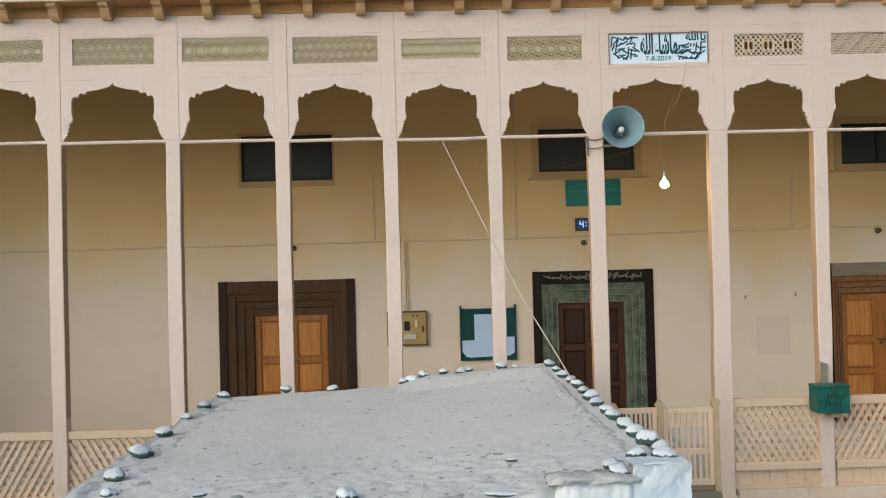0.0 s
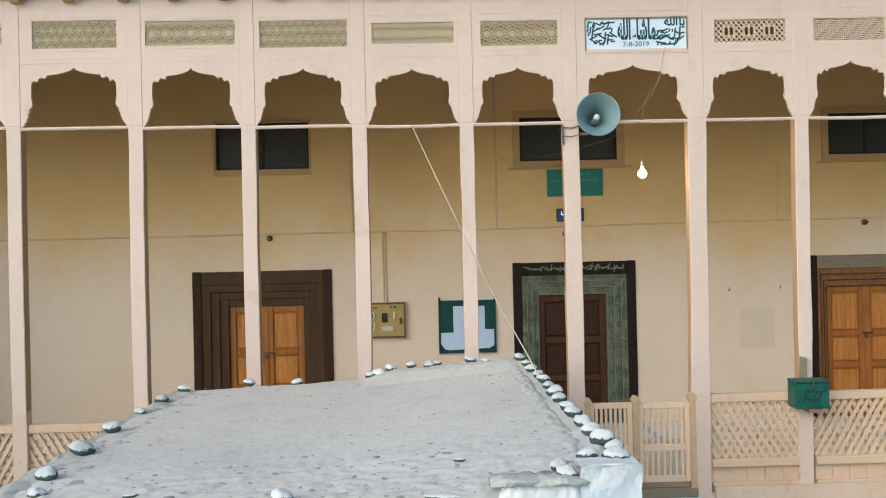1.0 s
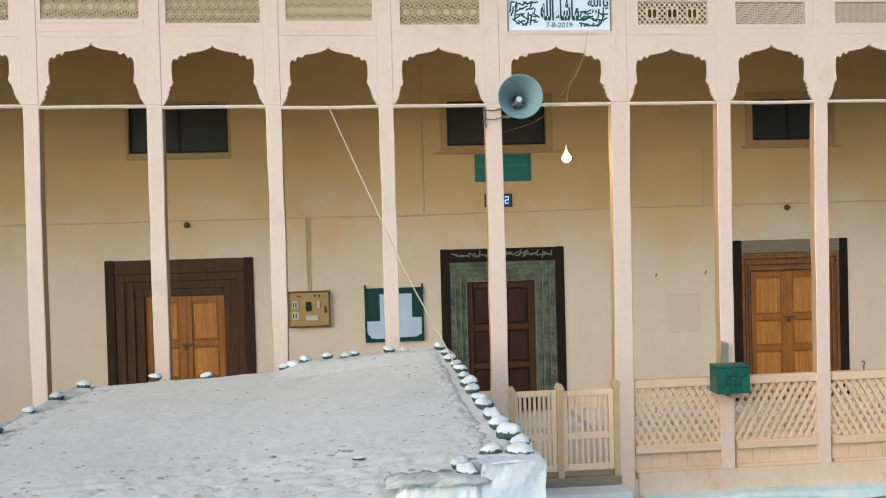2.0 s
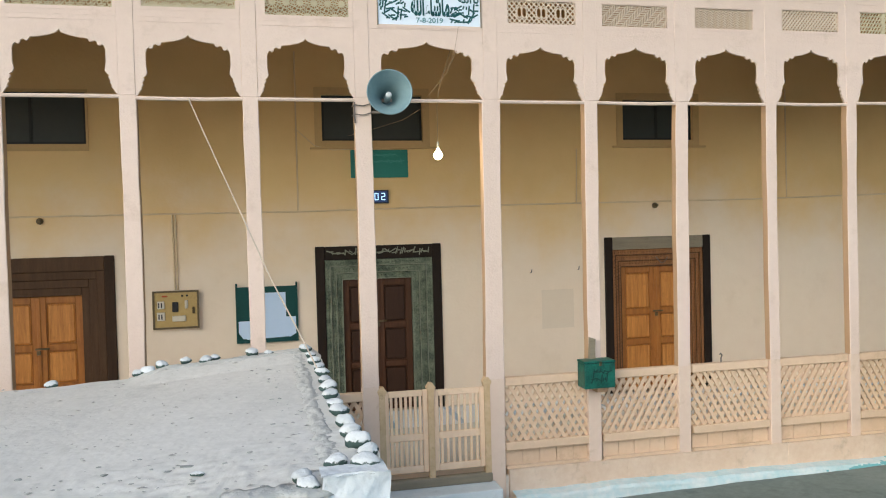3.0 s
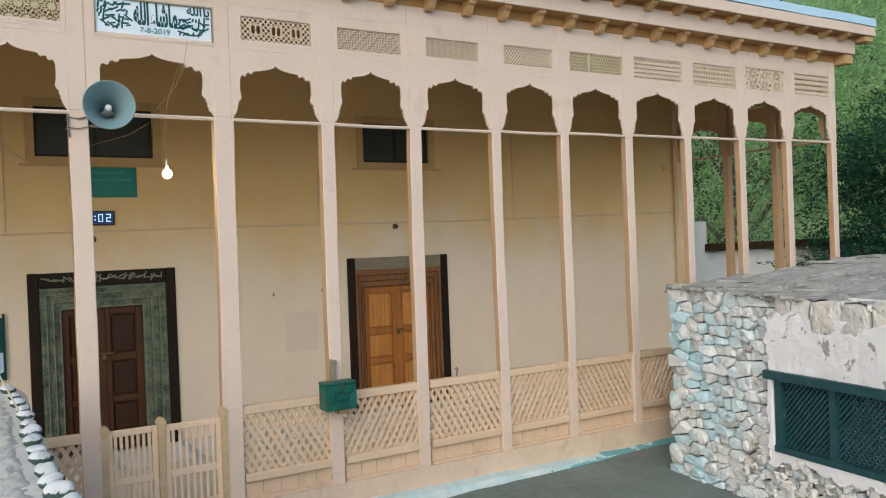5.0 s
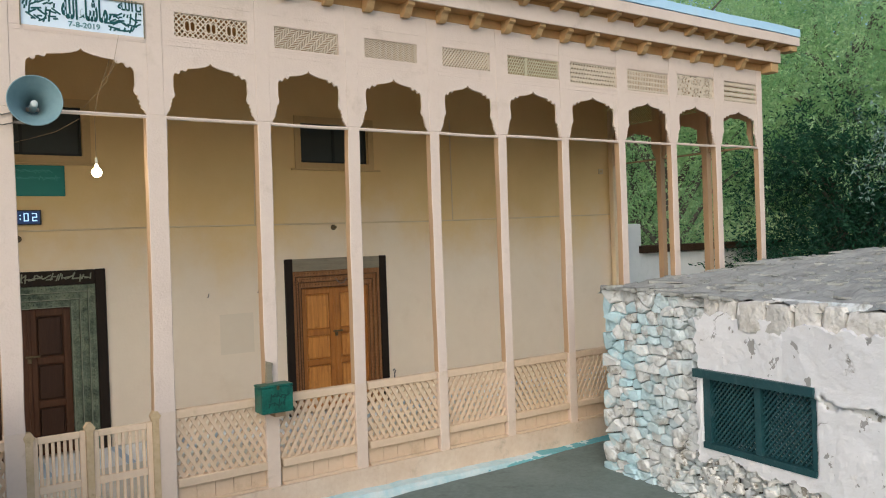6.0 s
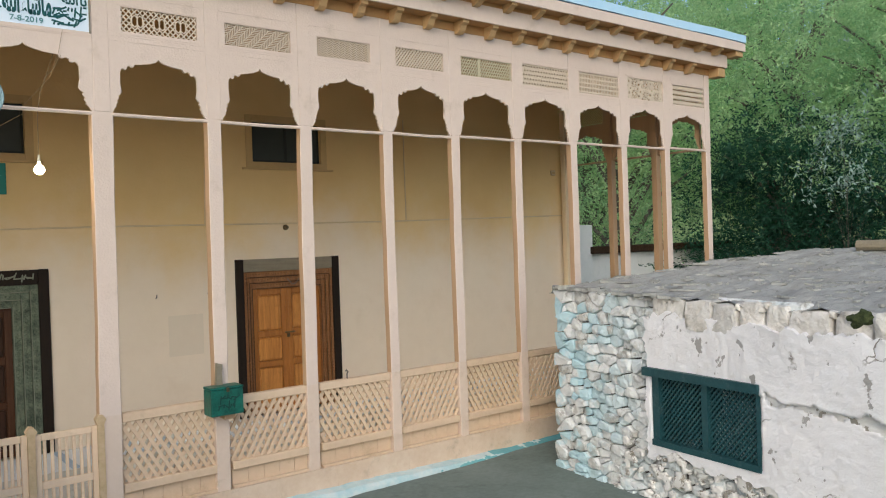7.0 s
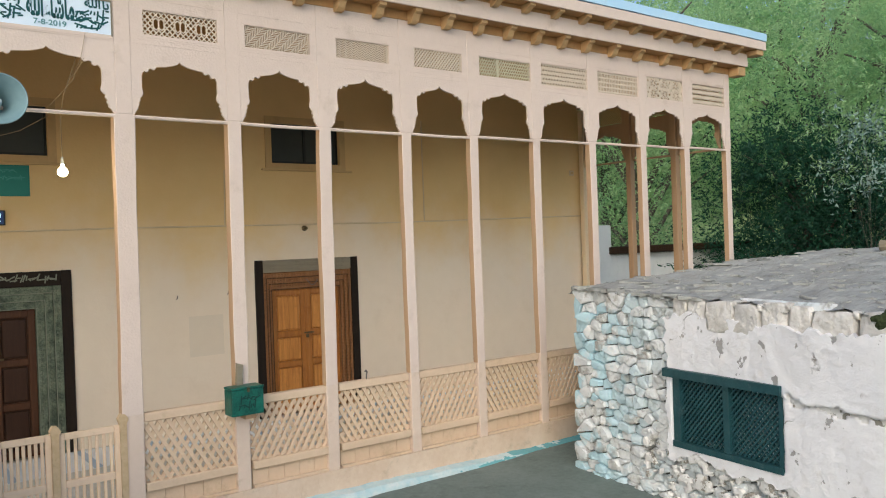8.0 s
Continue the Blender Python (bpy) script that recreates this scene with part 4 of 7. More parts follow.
def wavy_board(x0, x1, y, depth, z0, z1, amp, seed):
    """A long board whose lower and upper edges are a little uneven."""
    bm = bmesh.new()
    n = 90
    rows = []
    for i in range(n + 1):
        x = x0 + (x1 - x0) * i / n
        a = amp * fbm(x * 1.1, seed)
        b = amp * fbm(x * 1.1, seed + 9)
        rows.append([bm.verts.new(p) for p in ((x, y, z0 + a), (x, y, z1 + b), (x, y + depth, z1 + b), (x, y + depth, z0 + a))])
    for p, q in zip(rows, rows[1:]):
        for k in range(4):
            bm.faces.new((p[k], p[(k + 1) % 4], q[(k + 1) % 4], q[k]))
    bm.faces.new(rows[0])
    bm.faces.new(rows[-1][::-1])
    bmesh.ops.recalc_face_normals(bm, faces=bm.faces[:])
    return bm


part("fascia", wavy_board(-8.8, EX1, O1, 0.03, 5.552, 5.758, 0.004, 2), CREAM, eaves)
part("wall_plate", block(-8.8, O1 + 0.012, 5.72, EX1 - 0.02, O1 + 0.042, 5.81, 0), EAVEWOOD, eaves)
part("fascia", wavy_board(-8.8, EX2, O2, 0.03, 5.805, 5.945, 0.006, 7), CREAM, eaves)
part("roof_edge", wavy_board(-8.8, EX2 + 0.01, O2 - 0.012, 0.06, 5.955, 6.075, 0.014, 5), ROOFBLUE, eaves, "sky blue painted roof edge")
# the same along the end of the building
bm = bmesh.new()
box(bm, EX1 - 0.03, O1 + 0.031, 5.55, EX1, 17, 5.849)
box(bm, EX2 - 0.03, O2 + 0.031, 5.85, EX2, 17, 5.945)
part("fascia", bm, CREAM, eaves)
part("roof_edge", block(EX2 - 0.05, O2 + 0.05, 5.946, EX2 + 0.01, 17, 6.07, 0), ROOFBLUE, eaves)
part("soffit", block(END_X, Y0 + 0.051, 5.551, EX1 - 0.031, 17, 5.558, 0), EAVEWOOD, eaves)
part("end_joist", block(END_X + 0.0, O1 + 0.031, 5.40, END_X + 0.2, Y0 + 0.03, 5.549, 0.01), JOIST, eaves)
part("end_joist", block(EX1 + 0.0, O2 + 0.035, 5.72, EX1 + 0.2, O1 + 0.05, 5.81, 0.01), JOIST, eaves)
roof = part("roof", block(-9.0, O2 + 0.06, 5.95, EX2 - 0.06, 17.1, 6.03, 0.01), ROOFBLUE)
tagged(roof, "flat roof with a pale blue covering", "roof", kind="structure")
joist_a = bpy.data.meshes.new("joist_end")
bm = joist_end(0, O1 + 0.035, Y0 - 0.007, 5.5505, 0.15, 0.095)
bm.to_mesh(joist_a)
bm.free()
joist_a.materials.append(JOIST)
joist_b = bpy.data.meshes.new("joist_end")
bm = joist_end(0, O2 + 0.035, O1 + 0.011, 5.8115, 0.10, 0.09)
bm.to_mesh(joist_b)
bm.free()
joist_b.materials.append(JOIST)
LOW_JOISTS = [-3.85 - 0.515 * k for k in range(10)] + [-3.33, -2.79, -2.29, -1.79, -1.26, -0.72, -0.22, 0.30, 0.79, 1.30, 1.93, 2.37]
LOW_JOISTS += [2.82 + 0.4955 * k for k in range(11)] + [8.27, 8.75, 9.23, 9.78, 10.32, 10.95, 11.52, 12.08]
TOP_JOISTS = [10.0 - 0.522 * k for k in range(33)] + [10.55, 11.02, 11.50, 12.05, 12.53]
for me, places in ((joist_a, LOW_JOISTS), (joist_b, TOP_JOISTS)):
    for x in places:
        ob = new("joist_end", me)
        ob.location = (x, 0, 0)
        under(ob, eaves)

# ---------------------------------------------------------------- railing of each bay
RT, RB = 1.30, 0.64


def slat_bm(a, b, w, y0, y1):
    bm = bmesh.new()
    strip(bm, a[0], a[1], b[0], b[1], w, y0, y1, (-99, 99, -99, 99))
    return bm


def clip_line(x, z, dx, dz, l, r, b, t):
    t0, t1 = -9.0, 9.0
    for p, q0, q1 in ((dx, l - x, r - x), (dz, b - z, t - z)):
        u, v = q0 / p, q1 / p
        t0, t1 = max(t0, min(u, v)), min(t1, max(u, v))
    return t0, t1


def railing(i, xa, xb, lean, drop=0.0):
    base = thing("lattice_railing", ((xa + xb) / 2, Y0 + 0.05, FLOOR), "tan painted timber railing panel with diagonal lattice slats over plain boards", "railing", "railings between the posts")
    a, b = xa + 0.074, xb - 0.074
    rt, rb = RT - drop, RB - drop
    part("top_rail", block(a, Y0 + 0.015, rt - 0.085, b, Y0 + 0.105, rt, 0.008), TAN, base)
    part("bottom_rail", block(a, Y0 + 0.0, rb - 0.085, b, Y0 + 0.095, rb, 0.008), TAN, base)
    l, r, lo, hi = a + 0.001, b - 0.001, rb - 0.01, rt - 0.075
    pitch = 0.083
    for layer, (sgn, y) in enumerate(((lean, Y0 + 0.035), (-lean, Y0 + 0.058))):
        dx, dz = 0.50 * sgn, 0.866
        span = (hi - lo) * 0.5774
        x = l - span
        k = 0
        while x < r + span:
            x0 = x + rng.uniform(-0.006, 0.006)
            t0, t1 = clip_line(x0, (lo if sgn > 0 else lo), dx, dz, l, r, lo, hi)
            if t1 - t0 > 0.05:
                part("slat", slat_bm((x0 + dx * t0, lo + dz * t0), (x0 + dx * t1, lo + dz * t1), rng.uniform(0.033, 0.039), y, y + 0.018), TAN, base)
            x += pitch
    # boards below
    n = 5
    w = (b - a) / n
    for k in range(n):
        dy = rng.uniform(0, 0.006)
        part("board", block(a + k * w + 0.002, Y0 + 0.045 + dy, 0.372, a + (k + 1) * w - 0.002, Y0 + 0.07 + dy, rb - 0.086, 0.003), TAN, base)
    part("foot_rail", block(a, Y0 + 0.0, 0.371, b, Y0 + 0.044, 0.40, 0.004), TAN, base)
    return base


for i, (xa, xb) in enumerate(zip(POSTS, POSTS[1:])):
    if i == GATE_BAY:
        continue
    railing(i, xa, xb, -1 if i % 2 else 1, 0.0 if i > 7 else 0.05 if i == 7 else 0.13)

# ---------------------------------------------------------------- gate


def gate_leaf(x0, x1, z0, z1, label):
    g = thing("gate_leaf", ((x0 + x1) / 2, Y0 + 0.04, z0), label, "gate", "double gate")
    part("stile", block(x0, Y0 + 0.01, z0, x0 + 0.05, Y0 + 0.055, z1, 0.006), GATETAN, g)
    part("stile", block(x1 - 0.05, Y0 + 0.01, z0, x1, Y0 + 0.055, z1, 0.006), GATETAN, g)
    zm = 0.773
    for za, zb in ((z1 - 0.06, z1), (zm - 0.035, zm + 0.035), (z0, z0 + 0.07)):
        part("rail", block(x0 + 0.051, Y0 + 0.014, za, x1 - 0.051, Y0 + 0.05, zb, 0.005), GATETAN, g)
    n = 7
    w = (x1 - x0 - 0.1) / n
    for k in range(n):
        xc = x0 + 0.05 + (k + 0.5) * w
        for za, zb in ((z0 + 0.071, zm - 0.036), (zm + 0.036, z1 - 0.061)):
            part("slat", block(xc - 0.0135, Y0 + 0.02, za, xc + 0.0135, Y0 + 0.042, zb, 0.003), GATETAN, g)
    return g


gate_leaf(1.815, 2.255, 0.42, 1.24, "tan painted slatted gate leaf, closed")
gate_leaf(2.315, 2.84, 0.42, 1.23, "tan painted slatted gate leaf with worn top, closed")
for x, h in ((1.795, 1.30), (2.285, 1.31), (2.865, 1.33)):
    gp = thing("gate_post", (x, Y0, 0.36), "short tan gate post with a worn carved top", "gate post", "gate posts")
    bm = bmesh.new()
    prism(bm, [(x - 0.03, 0.36), (x + 0.03, 0.36), (x + 0.03, h - 0.09), (x + 0.05, h - 0.05), (x + 0.02, h - 0.005), (x - 0.015, h), (x - 0.045, h - 0.045), (x - 0.03, h - 0.09)], Y0 - 0.012, Y0 + 0.06)
    part("shaft", bm, GRIMY, gp)

# ---------------------------------------------------------------- doors


def carved_band(bm, x0, z0, x1, z1, y, step=0.05, size=0.018):
    """A row of small raised lozenges."""
    ln = math.hypot(x1 - x0, z1 - z0)
    k = int(ln / step)
    for j in range(k):
        t = (j + 0.5) / k
        cx, cz = x0 + (x1 - x0) * t, z0 + (z1 - z0) * t
        v = [bm.verts.new((cx + a, y, cz + c)) for a, c in ((-size, 0), (0, -size * 1.2), (size, 0), (0, size * 1.2))]
        top = bm.verts.new((cx, y - 0.012, cz))
        for q in range(4):
            bm.faces.new((v[q], v[(q + 1) % 4], top))


def door(number, x0, x1, top, outer, sides, inner, leaf, lintel, leaf_box, label, rows, rail_hard, bead=None, field=None):
    """A double-leaf door in stepped frames. leaf_box: left, right and top of the pair of leaves."""
    d = thing("door_%d" % number, ((x0 + x1) / 2, WALL, FLOOR), label, "door", kind="structure")
    z0 = FLOOR
    lx0, lx1, lt = leaf_box
    jw = 0.125
    yf = WALL - 0.03
    part("outer_jamb", block(x0, yf, z0, x0 + jw, WALL + 0.2, top, 0.008), outer, d)
    part("outer_jamb", block(x1 - jw, yf, z0, x1, WALL + 0.2, top, 0.008), outer, d)
    lint = part("lintel", block(x0 + jw + 0.001, yf + 0.004, top - 0.19, x1 - jw - 0.001, WALL + 0.2, top - 0.004, 0.008), lintel, d)
    # stepped inner frames
    ia, ib, it = x0 + jw, x1 - jw, top - 0.191
    steps = 3
    for k in range(steps):
        f0, f1 = k / steps, (k + 1) / steps
        xl, xr, zt = ia + (lx0 - ia) * f0, ib + (lx1 - ib) * f0, it + (lt - it) * f0
        xl2, xr2, zt2 = ia + (lx0 - ia) * f1, ib + (lx1 - ib) * f1, it + (lt - it) * f1
        ys = WALL - 0.012 + 0.03 * k
        m = sides[k % len(sides)]
        part("frame_stile", block(xl + 0.001, ys, z0, xl2, WALL + 0.22, zt - 0.001, 0.006), m, d)
        part("frame_stile", block(xr2, ys, z0, xr - 0.001, WALL + 0.22, zt - 0.001, 0.006), m, d)
        part("frame_head", block(xl2 + 0.001, ys + 0.001, zt2, xr2 - 0.001, WALL + 0.22, zt - 0.002, 0.006), m, d)
        bm = bmesh.new()
        cxl, cxr, cz = (xl + xl2) / 2, (xr + xr2) / 2, (zt + zt2) / 2
        if inner:
            carved_band(bm, cxl, z0 + 0.1, cxl, zt - 0.04, ys - 0.0005)
            carved_band(bm, cxr, z0 + 0.1, cxr, zt - 0.04, ys - 0.0005)
            carved_band(bm, xl2 + 0.05, cz, xr2 - 0.05, cz, ys - 0.0002)
            part("carving", bm, inner, d)
            bm = bmesh.new()
            e = 0.011
            box(bm, xl2 - e, ys - 0.006, z0, xl2 - 0.001, ys - 0.0006, zt2)
            box(bm, xr2 + 0.001, ys - 0.006, z0, xr2 + e, ys - 0.0006, zt2)
            box(bm, xl2 - e, ys - 0.006, zt2 + 0.001, xr2 + e, ys - 0.0006, zt2 + e)
            part("bead", bm, bead, d)
        else:
            bm.free()
    yl = WALL + 0.1
    mid = (lx0 + lx1) / 2
    for a, b in ((lx0 + 0.004, mid - 0.003), (mid + 0.003, lx1 - 0.004)):
        lf = part("leaf", block(a, yl + 0.034, z0, b, yl + 0.06, lt - 0.004, 0.004), leaf, d)
        st = 0.085
        part("stile", block(a, yl, z0, a + st, yl + 0.0335, lt - 0.005, 0.005), leaf, lf)
        part("stile", block(b - st, yl, z0, b, yl + 0.0335, lt - 0.005, 0.005), leaf, lf)
        edges = [z0] + rows + [lt - 0.005]
        for z in edges:
            zc = min(max(z, z0 + 0.045), lt - 0.05)
            part("rail", block(a + st + 0.001, yl + 0.002, zc - 0.045, b - st - 0.001, yl + 0.0335, zc + 0.045, 0.006), leaf, lf)
        for za, zb in zip(edges, edges[1:]):
            za, zb = max(za, z0 + 0.045), min(zb, lt - 0.05)
            part("panel", block(a + st + 0.012, yl + 0.012, za + 0.057, b - st - 0.012, yl + 0.0338, zb - 0.057, 0.02), field or leaf, lf)
    # meeting strip and hasp
    part("meeting_strip", block(mid - 0.022, yl - 0.014, z0 + 0.01, mid + 0.022, yl - 0.0005, lt - 0.01, 0.004), leaf, d)
    bm = block(mid - 0.05, yl - 0.03, rail_hard - 0.013, mid + 0.12, yl - 0.0145, rail_hard + 0.012, 0.004)
    part("hasp", bm, BRASS, d, "dull metal hasp")
    part("padlock", block(mid - 0.03, yl - 0.055, rail_hard - 0.075, mid + 0.02, yl - 0.031, rail_hard - 0.018, 0.008, 2), BRASS, d, "small padlock")
    return d


door(1, -3.151, -1.173, 2.605, DARKWOOD, [MIDWOOD], None, LEAFWOOD, MIDWOOD, (-2.664, -1.592, 2.10),
     "closed varnished double door in a wide dark-stained timber frame", [0.92, 1.43], 1.42, DARKWOOD, PANELWOOD)
door_c = door(2, 1.417, 3.185, 2.635, BLACKWOOD, [GREENWOOD], GREENWOOD, REDWOOD, BLACKWOOD, (1.79, 2.77, 2.16),
              "closed red-brown double door in a green carved frame with lettered lintel", [0.95, 1.50], 1.56, SCRIPT, REDPANEL)
door_r = door(3, 5.694, 7.444, 2.645, BLACKWOOD, [FRAMEWOOD], FRAMEWOOD, LEAFWOOD, GREYWOOD, (5.985, 7.14, 2.19),
              "closed varnished double door in a brown carved frame below a grey lintel", [1.04, 1.50], 1.50, MIDWOOD, PANELWOOD)
# unreadable lettering over the middle door
bm = scribble(bmesh.new(), 1.60, 3.02, 2.545, 0.085, WALL - 0.0262, rng, 0.016)
part("lettering", bm, SCRIPT, door_c, "row of faded pale lettering strokes")
# crack-like rope of wire above the right door
bm = bmesh.new()
tube(bm, [(6.52, WALL - 0.03, 2.33), (6.56, WALL - 0.04, 2.28), (6.60, WALL - 0.04, 2.24), (6.66, WALL - 0.03, 2.25), (6.72, WALL - 0.03, 2.32)], 0.007, 5)
part("door_chain", bm, WIRE, door_r, "thin dark chain")

# ---------------------------------------------------------------- high windows


def window(number, key, frame_mat, label):
    x0, x1, z0, z1 = WINDOWS[key]
    w = thing("window_%d" % number, ((x0 + x1) / 2, WALL, z0), label, "window", kind="structure")
    f = 0.10 if key != "left" else 0.03
    bm = bmesh.new()
    for q in ((x0 - f, z0 - 0.089, x0 - 0.001, z1 + f), (x1 + 0.001, z0 - 0.089, x1 + f, z1 + f), (x0, z1 + 0.001, x1, z1 + f), (x0, z0 - 0.089, x1, z0 - 0.001)):
        box(bm, q[0], WALL - 0.02, q[1], q[2], WALL - 0.001, q[3])
    part("window_frame", bm, frame_mat, w)
    if key != "left":
        part("window_sill", block(x0 - f - 0.07, WALL - 0.05, z0 - 0.118, x1 + f + 0.10, WALL - 0.0015, z0 - 0.09, 0.005), frame_mat, w)
    bm = bmesh.new()
    for q in ((x0, z0, x0 + 0.035, z1), (x1 - 0.035, z0, x1, z1), (x0 + 0.035, z1 - 0.035, x1 - 0.035, z1), (x0 + 0.035, z0, x1 - 0.035, z0 + 0.035), ((x0 + x1) / 2 - 0.02, z0 + 0.035, (x0 + x1) / 2 + 0.02, z1 - 0.035)):
        box(bm, q[0], WALL + 0.05, q[1], q[2], WALL + 0.09, q[3])
    part("sash", bm, DARKSASH, w)
    for a, b in ((x0 + 0.036, (x0 + x1) / 2 - 0.021), ((x0 + x1) / 2 + 0.021, x1 - 0.036)):
        part("pane", block(a, WALL + 0.066, z0 + 0.036, b, WALL + 0.072, z1 - 0.036, 0), DARKGLASS, w)
    return w


window(1, "left", SURROUND, "high dark veranda window with a plastered surround")
window(2, "centre", SURROUND, "high dark veranda window with a tan frame and sill")
window(3, "right", SURROUND, "high dark veranda window with a worn cream surround")

# ---------------------------------------------------------------- things on the arcade
sx0, sx1, sz0, sz1 = SIGN
sign = thing("name_sign", ((sx0 + sx1) / 2, Y0, sz0), "white enamel sign with dark green lettering set in the frieze", "sign")
part("board", block(sx0 + 0.002, Y0 + 0.004, PANEL_TOP + 0.003, sx1 - 0.002, Y0 + 0.03, sz1 - 0.002, 0), WHITESIGN, sign)
bm = bmesh.new()
box(bm, sx0, Y0 - 0.012, sz1 - 0.012, sx1, Y0 - 0.001, sz1)
box(bm, sx0, Y0 - 0.012, sz0, sx0 + 0.01, Y0 - 0.001, sz1 - 0.012)
box(bm, sx1 - 0.01, Y0 - 0.012, sz0, sx1, Y0 - 0.001, sz1 - 0.012)
part("trim", bm, GREYWOOD, sign, "thin grey metal trim")


def lettering(body, x, z, size, y, mat, parent, squeeze=1.0, bold=0.0):
    cu = bpy.data.curves.new("lettering", 'FONT')
    cu.body = body
    cu.size = size
    cu.extrude = 0.0012
    cu.offset = bold
    cu.align_x = 'CENTER'
    ob = new("lettering", cu)
    bpy.context.view_layer.update()
    me = bpy.data.meshes.new_from_object(ob.evaluated_get(bpy.context.evaluated_depsgraph_get()))
    bpy.data.objects.remove(ob)
    lb = bmesh.new()
    lb.from_mesh(me)
    left, level = set(lb.verts), 0
    while left:
        stack, seen = [left.pop()], []
        while stack:
            v = stack.pop()
            seen.append(v)
            for e in v.link_edges:
                o = e.other_vert(v)
                if o in left:
                    left.remove(o)
                    stack.append(o)
        for v in seen:
            v.co.z += 0.0004 * (level % 5)
        level += 1
    lb.to_mesh(me)
    lb.free()
    me.transform(Matrix.Translation((x, y, z)) @ Euler((radians(90), 0, 0)).to_matrix().to_4x4() @ Matrix.Diagonal((squeeze, 1, 1, 1)))
    me.materials.clear()
    me.materials.append(mat)
    out = new("lettering", me)
    return under(out, parent)


# joined Arabic letter forms, written from the last letter to the first
lettering("\uFEEA\uFEE0\uFEDF\uFE8D\u200A\uFE80\uFE8E\uFEB7\uFE8E\uFEE3", 2.385, 4.945, 0.29, Y0 + 0.001, SIGNINK, sign, 0.37, 0.010)
lettering("\uFEEA\uFEE0\uFEDF\uFE8D\u200A\uFE8E\uFEF3", 2.775, 5.075, 0.13, Y0 + 0.001, SIGNINK, sign, 0.85, 0.003)
lettering("7-8-2019", 2.375, 4.868, 0.068, Y0 + 0.001, SIGNGREY, sign, 1.1, 0.001)
for cx, cz, ln in ((2.735, 5.015, 0.27), (2.715, 4.955, 0.25), (2.70, 4.90, 0.20), (2.01, 5.105, 0.24), (2.02, 5.045, 0.27), (2.025, 4.985, 0.26), (2.05, 4.92, 0.22)):
    part("lettering", scribble(bmesh.new(), cx - ln / 2, cx + ln / 2, cz, 0.075, Y0 + 0.003, rng, 0.015), SIGNINK, sign)

# ---- loudspeaker horn
horn = thing("loudspeaker_horn", (1.70, Y0 - 0.05, 4.0), "grey-green metal loudspeaker horn strapped to an arcade post", "loudspeaker")
HX, HY, HZ = 1.90, 8.66, 4.125


def lathe(bm, prof, sides=48):
    """A turned shape round the y axis: (distance along y, radius)."""
    rings = []
    for y, r in prof:
        rings.append([bm.verts.new((r * math.cos(2 * math.pi * k / sides), y, r * math.sin(2 * math.pi * k / sides))) for k in range(sides)])
    for a, b in zip(rings, rings[1:]):
        for k in range(sides):
            bm.faces.new((a[k], a[(k + 1) % sides], b[(k + 1) % sides], b[k]))
    return bm


aim = Matrix.Translation((HX, HY, HZ)) @ Euler((radians(-4), 0, radians(-4.5))).to_matrix().to_4x4()
R = 0.205
bm = bmesh.new()
flare = [(0.36 * (1 - k / 20) ** 1.0, 0.05 + (R - 0.05) * (0.35 * (k / 20) + 0.65 * (k / 20) ** 2.6)) for k in range(21)]
outer = [(y + 0.006, r + 0.006) for y, r in flare]
lathe(bm, flare + [(-0.004, R + 0.004), (-0.002, R + 0.010), (0.006, R + 0.010)] + outer[::-1])
bmesh.ops.transform(bm, matrix=aim, verts=bm.verts[:])
bmesh.ops.recalc_face_normals(bm, faces=bm.faces[:])
part("flare", bm, HORN, horn, smooth=True)
bm = bmesh.new()
lathe(bm, [(0.36, 0.0005), (0.36, 0.09), (0.42, 0.09), (0.44, 0.08), (0.52, 0.078), (0.53, 0.0005)])
bmesh.ops.transform(bm, matrix=aim, verts=bm.verts[:])
bmesh.ops.recalc_face_normals(bm, faces=bm.faces[:])
part("driver", bm, HORN, horn, smooth=False)
bm = bmesh.new()
lathe(bm, [(0.35, 0.03), (0.12, 0.030), (0.105, 0.027), (0.10, 0.02), (0.098, 0.0005)], 24)
bmesh.ops.transform(bm, matrix=aim, verts=bm.verts[:])
bmesh.ops.recalc_face_normals(bm, faces=bm.faces[:])
part("core", bm, HORNIN, horn, "pale inner reflex core", True)
bm = bmesh.new()
tube(bm, [(1.78, 9.03, 3.99), (1.85, 8.98, 3.98), (1.90, 8.92, 4.02), (HX + 0.04, HY + 0.33, HZ - 0.1)], 0.014, 6)
part("bracket", bm, WIRE, horn)
for z, r in ((4.06, 0.006), (3.97, 0.005)):
    bm = bmesh.new()
    hw, yf, yb = 0.09, Y0 - 0.012, Y0 + 0.16
    tube(bm, [(1.69 - hw, yb, z), (1.69 - hw, yf, z - 0.005), (1.69, yf - 0.006, z - 0.01 + rng.uniform(-0.01, 0.01)), (1.69 + hw, yf, z + 0.012), (1.69 + hw + 0.03, yb - 0.02, z + 0.02)], r, 5)
    part("strap", bm, WIRE, horn, "twisted wire tie")
bm = bmesh.new()
tube(bm, [(1.605, Y0 - 0.014, 4.08), (1.60, Y0 - 0.02, 3.95), (1.61, Y0 - 0.015, 3.88)], 0.009, 5)
part("cable", bm, WIRE, horn)

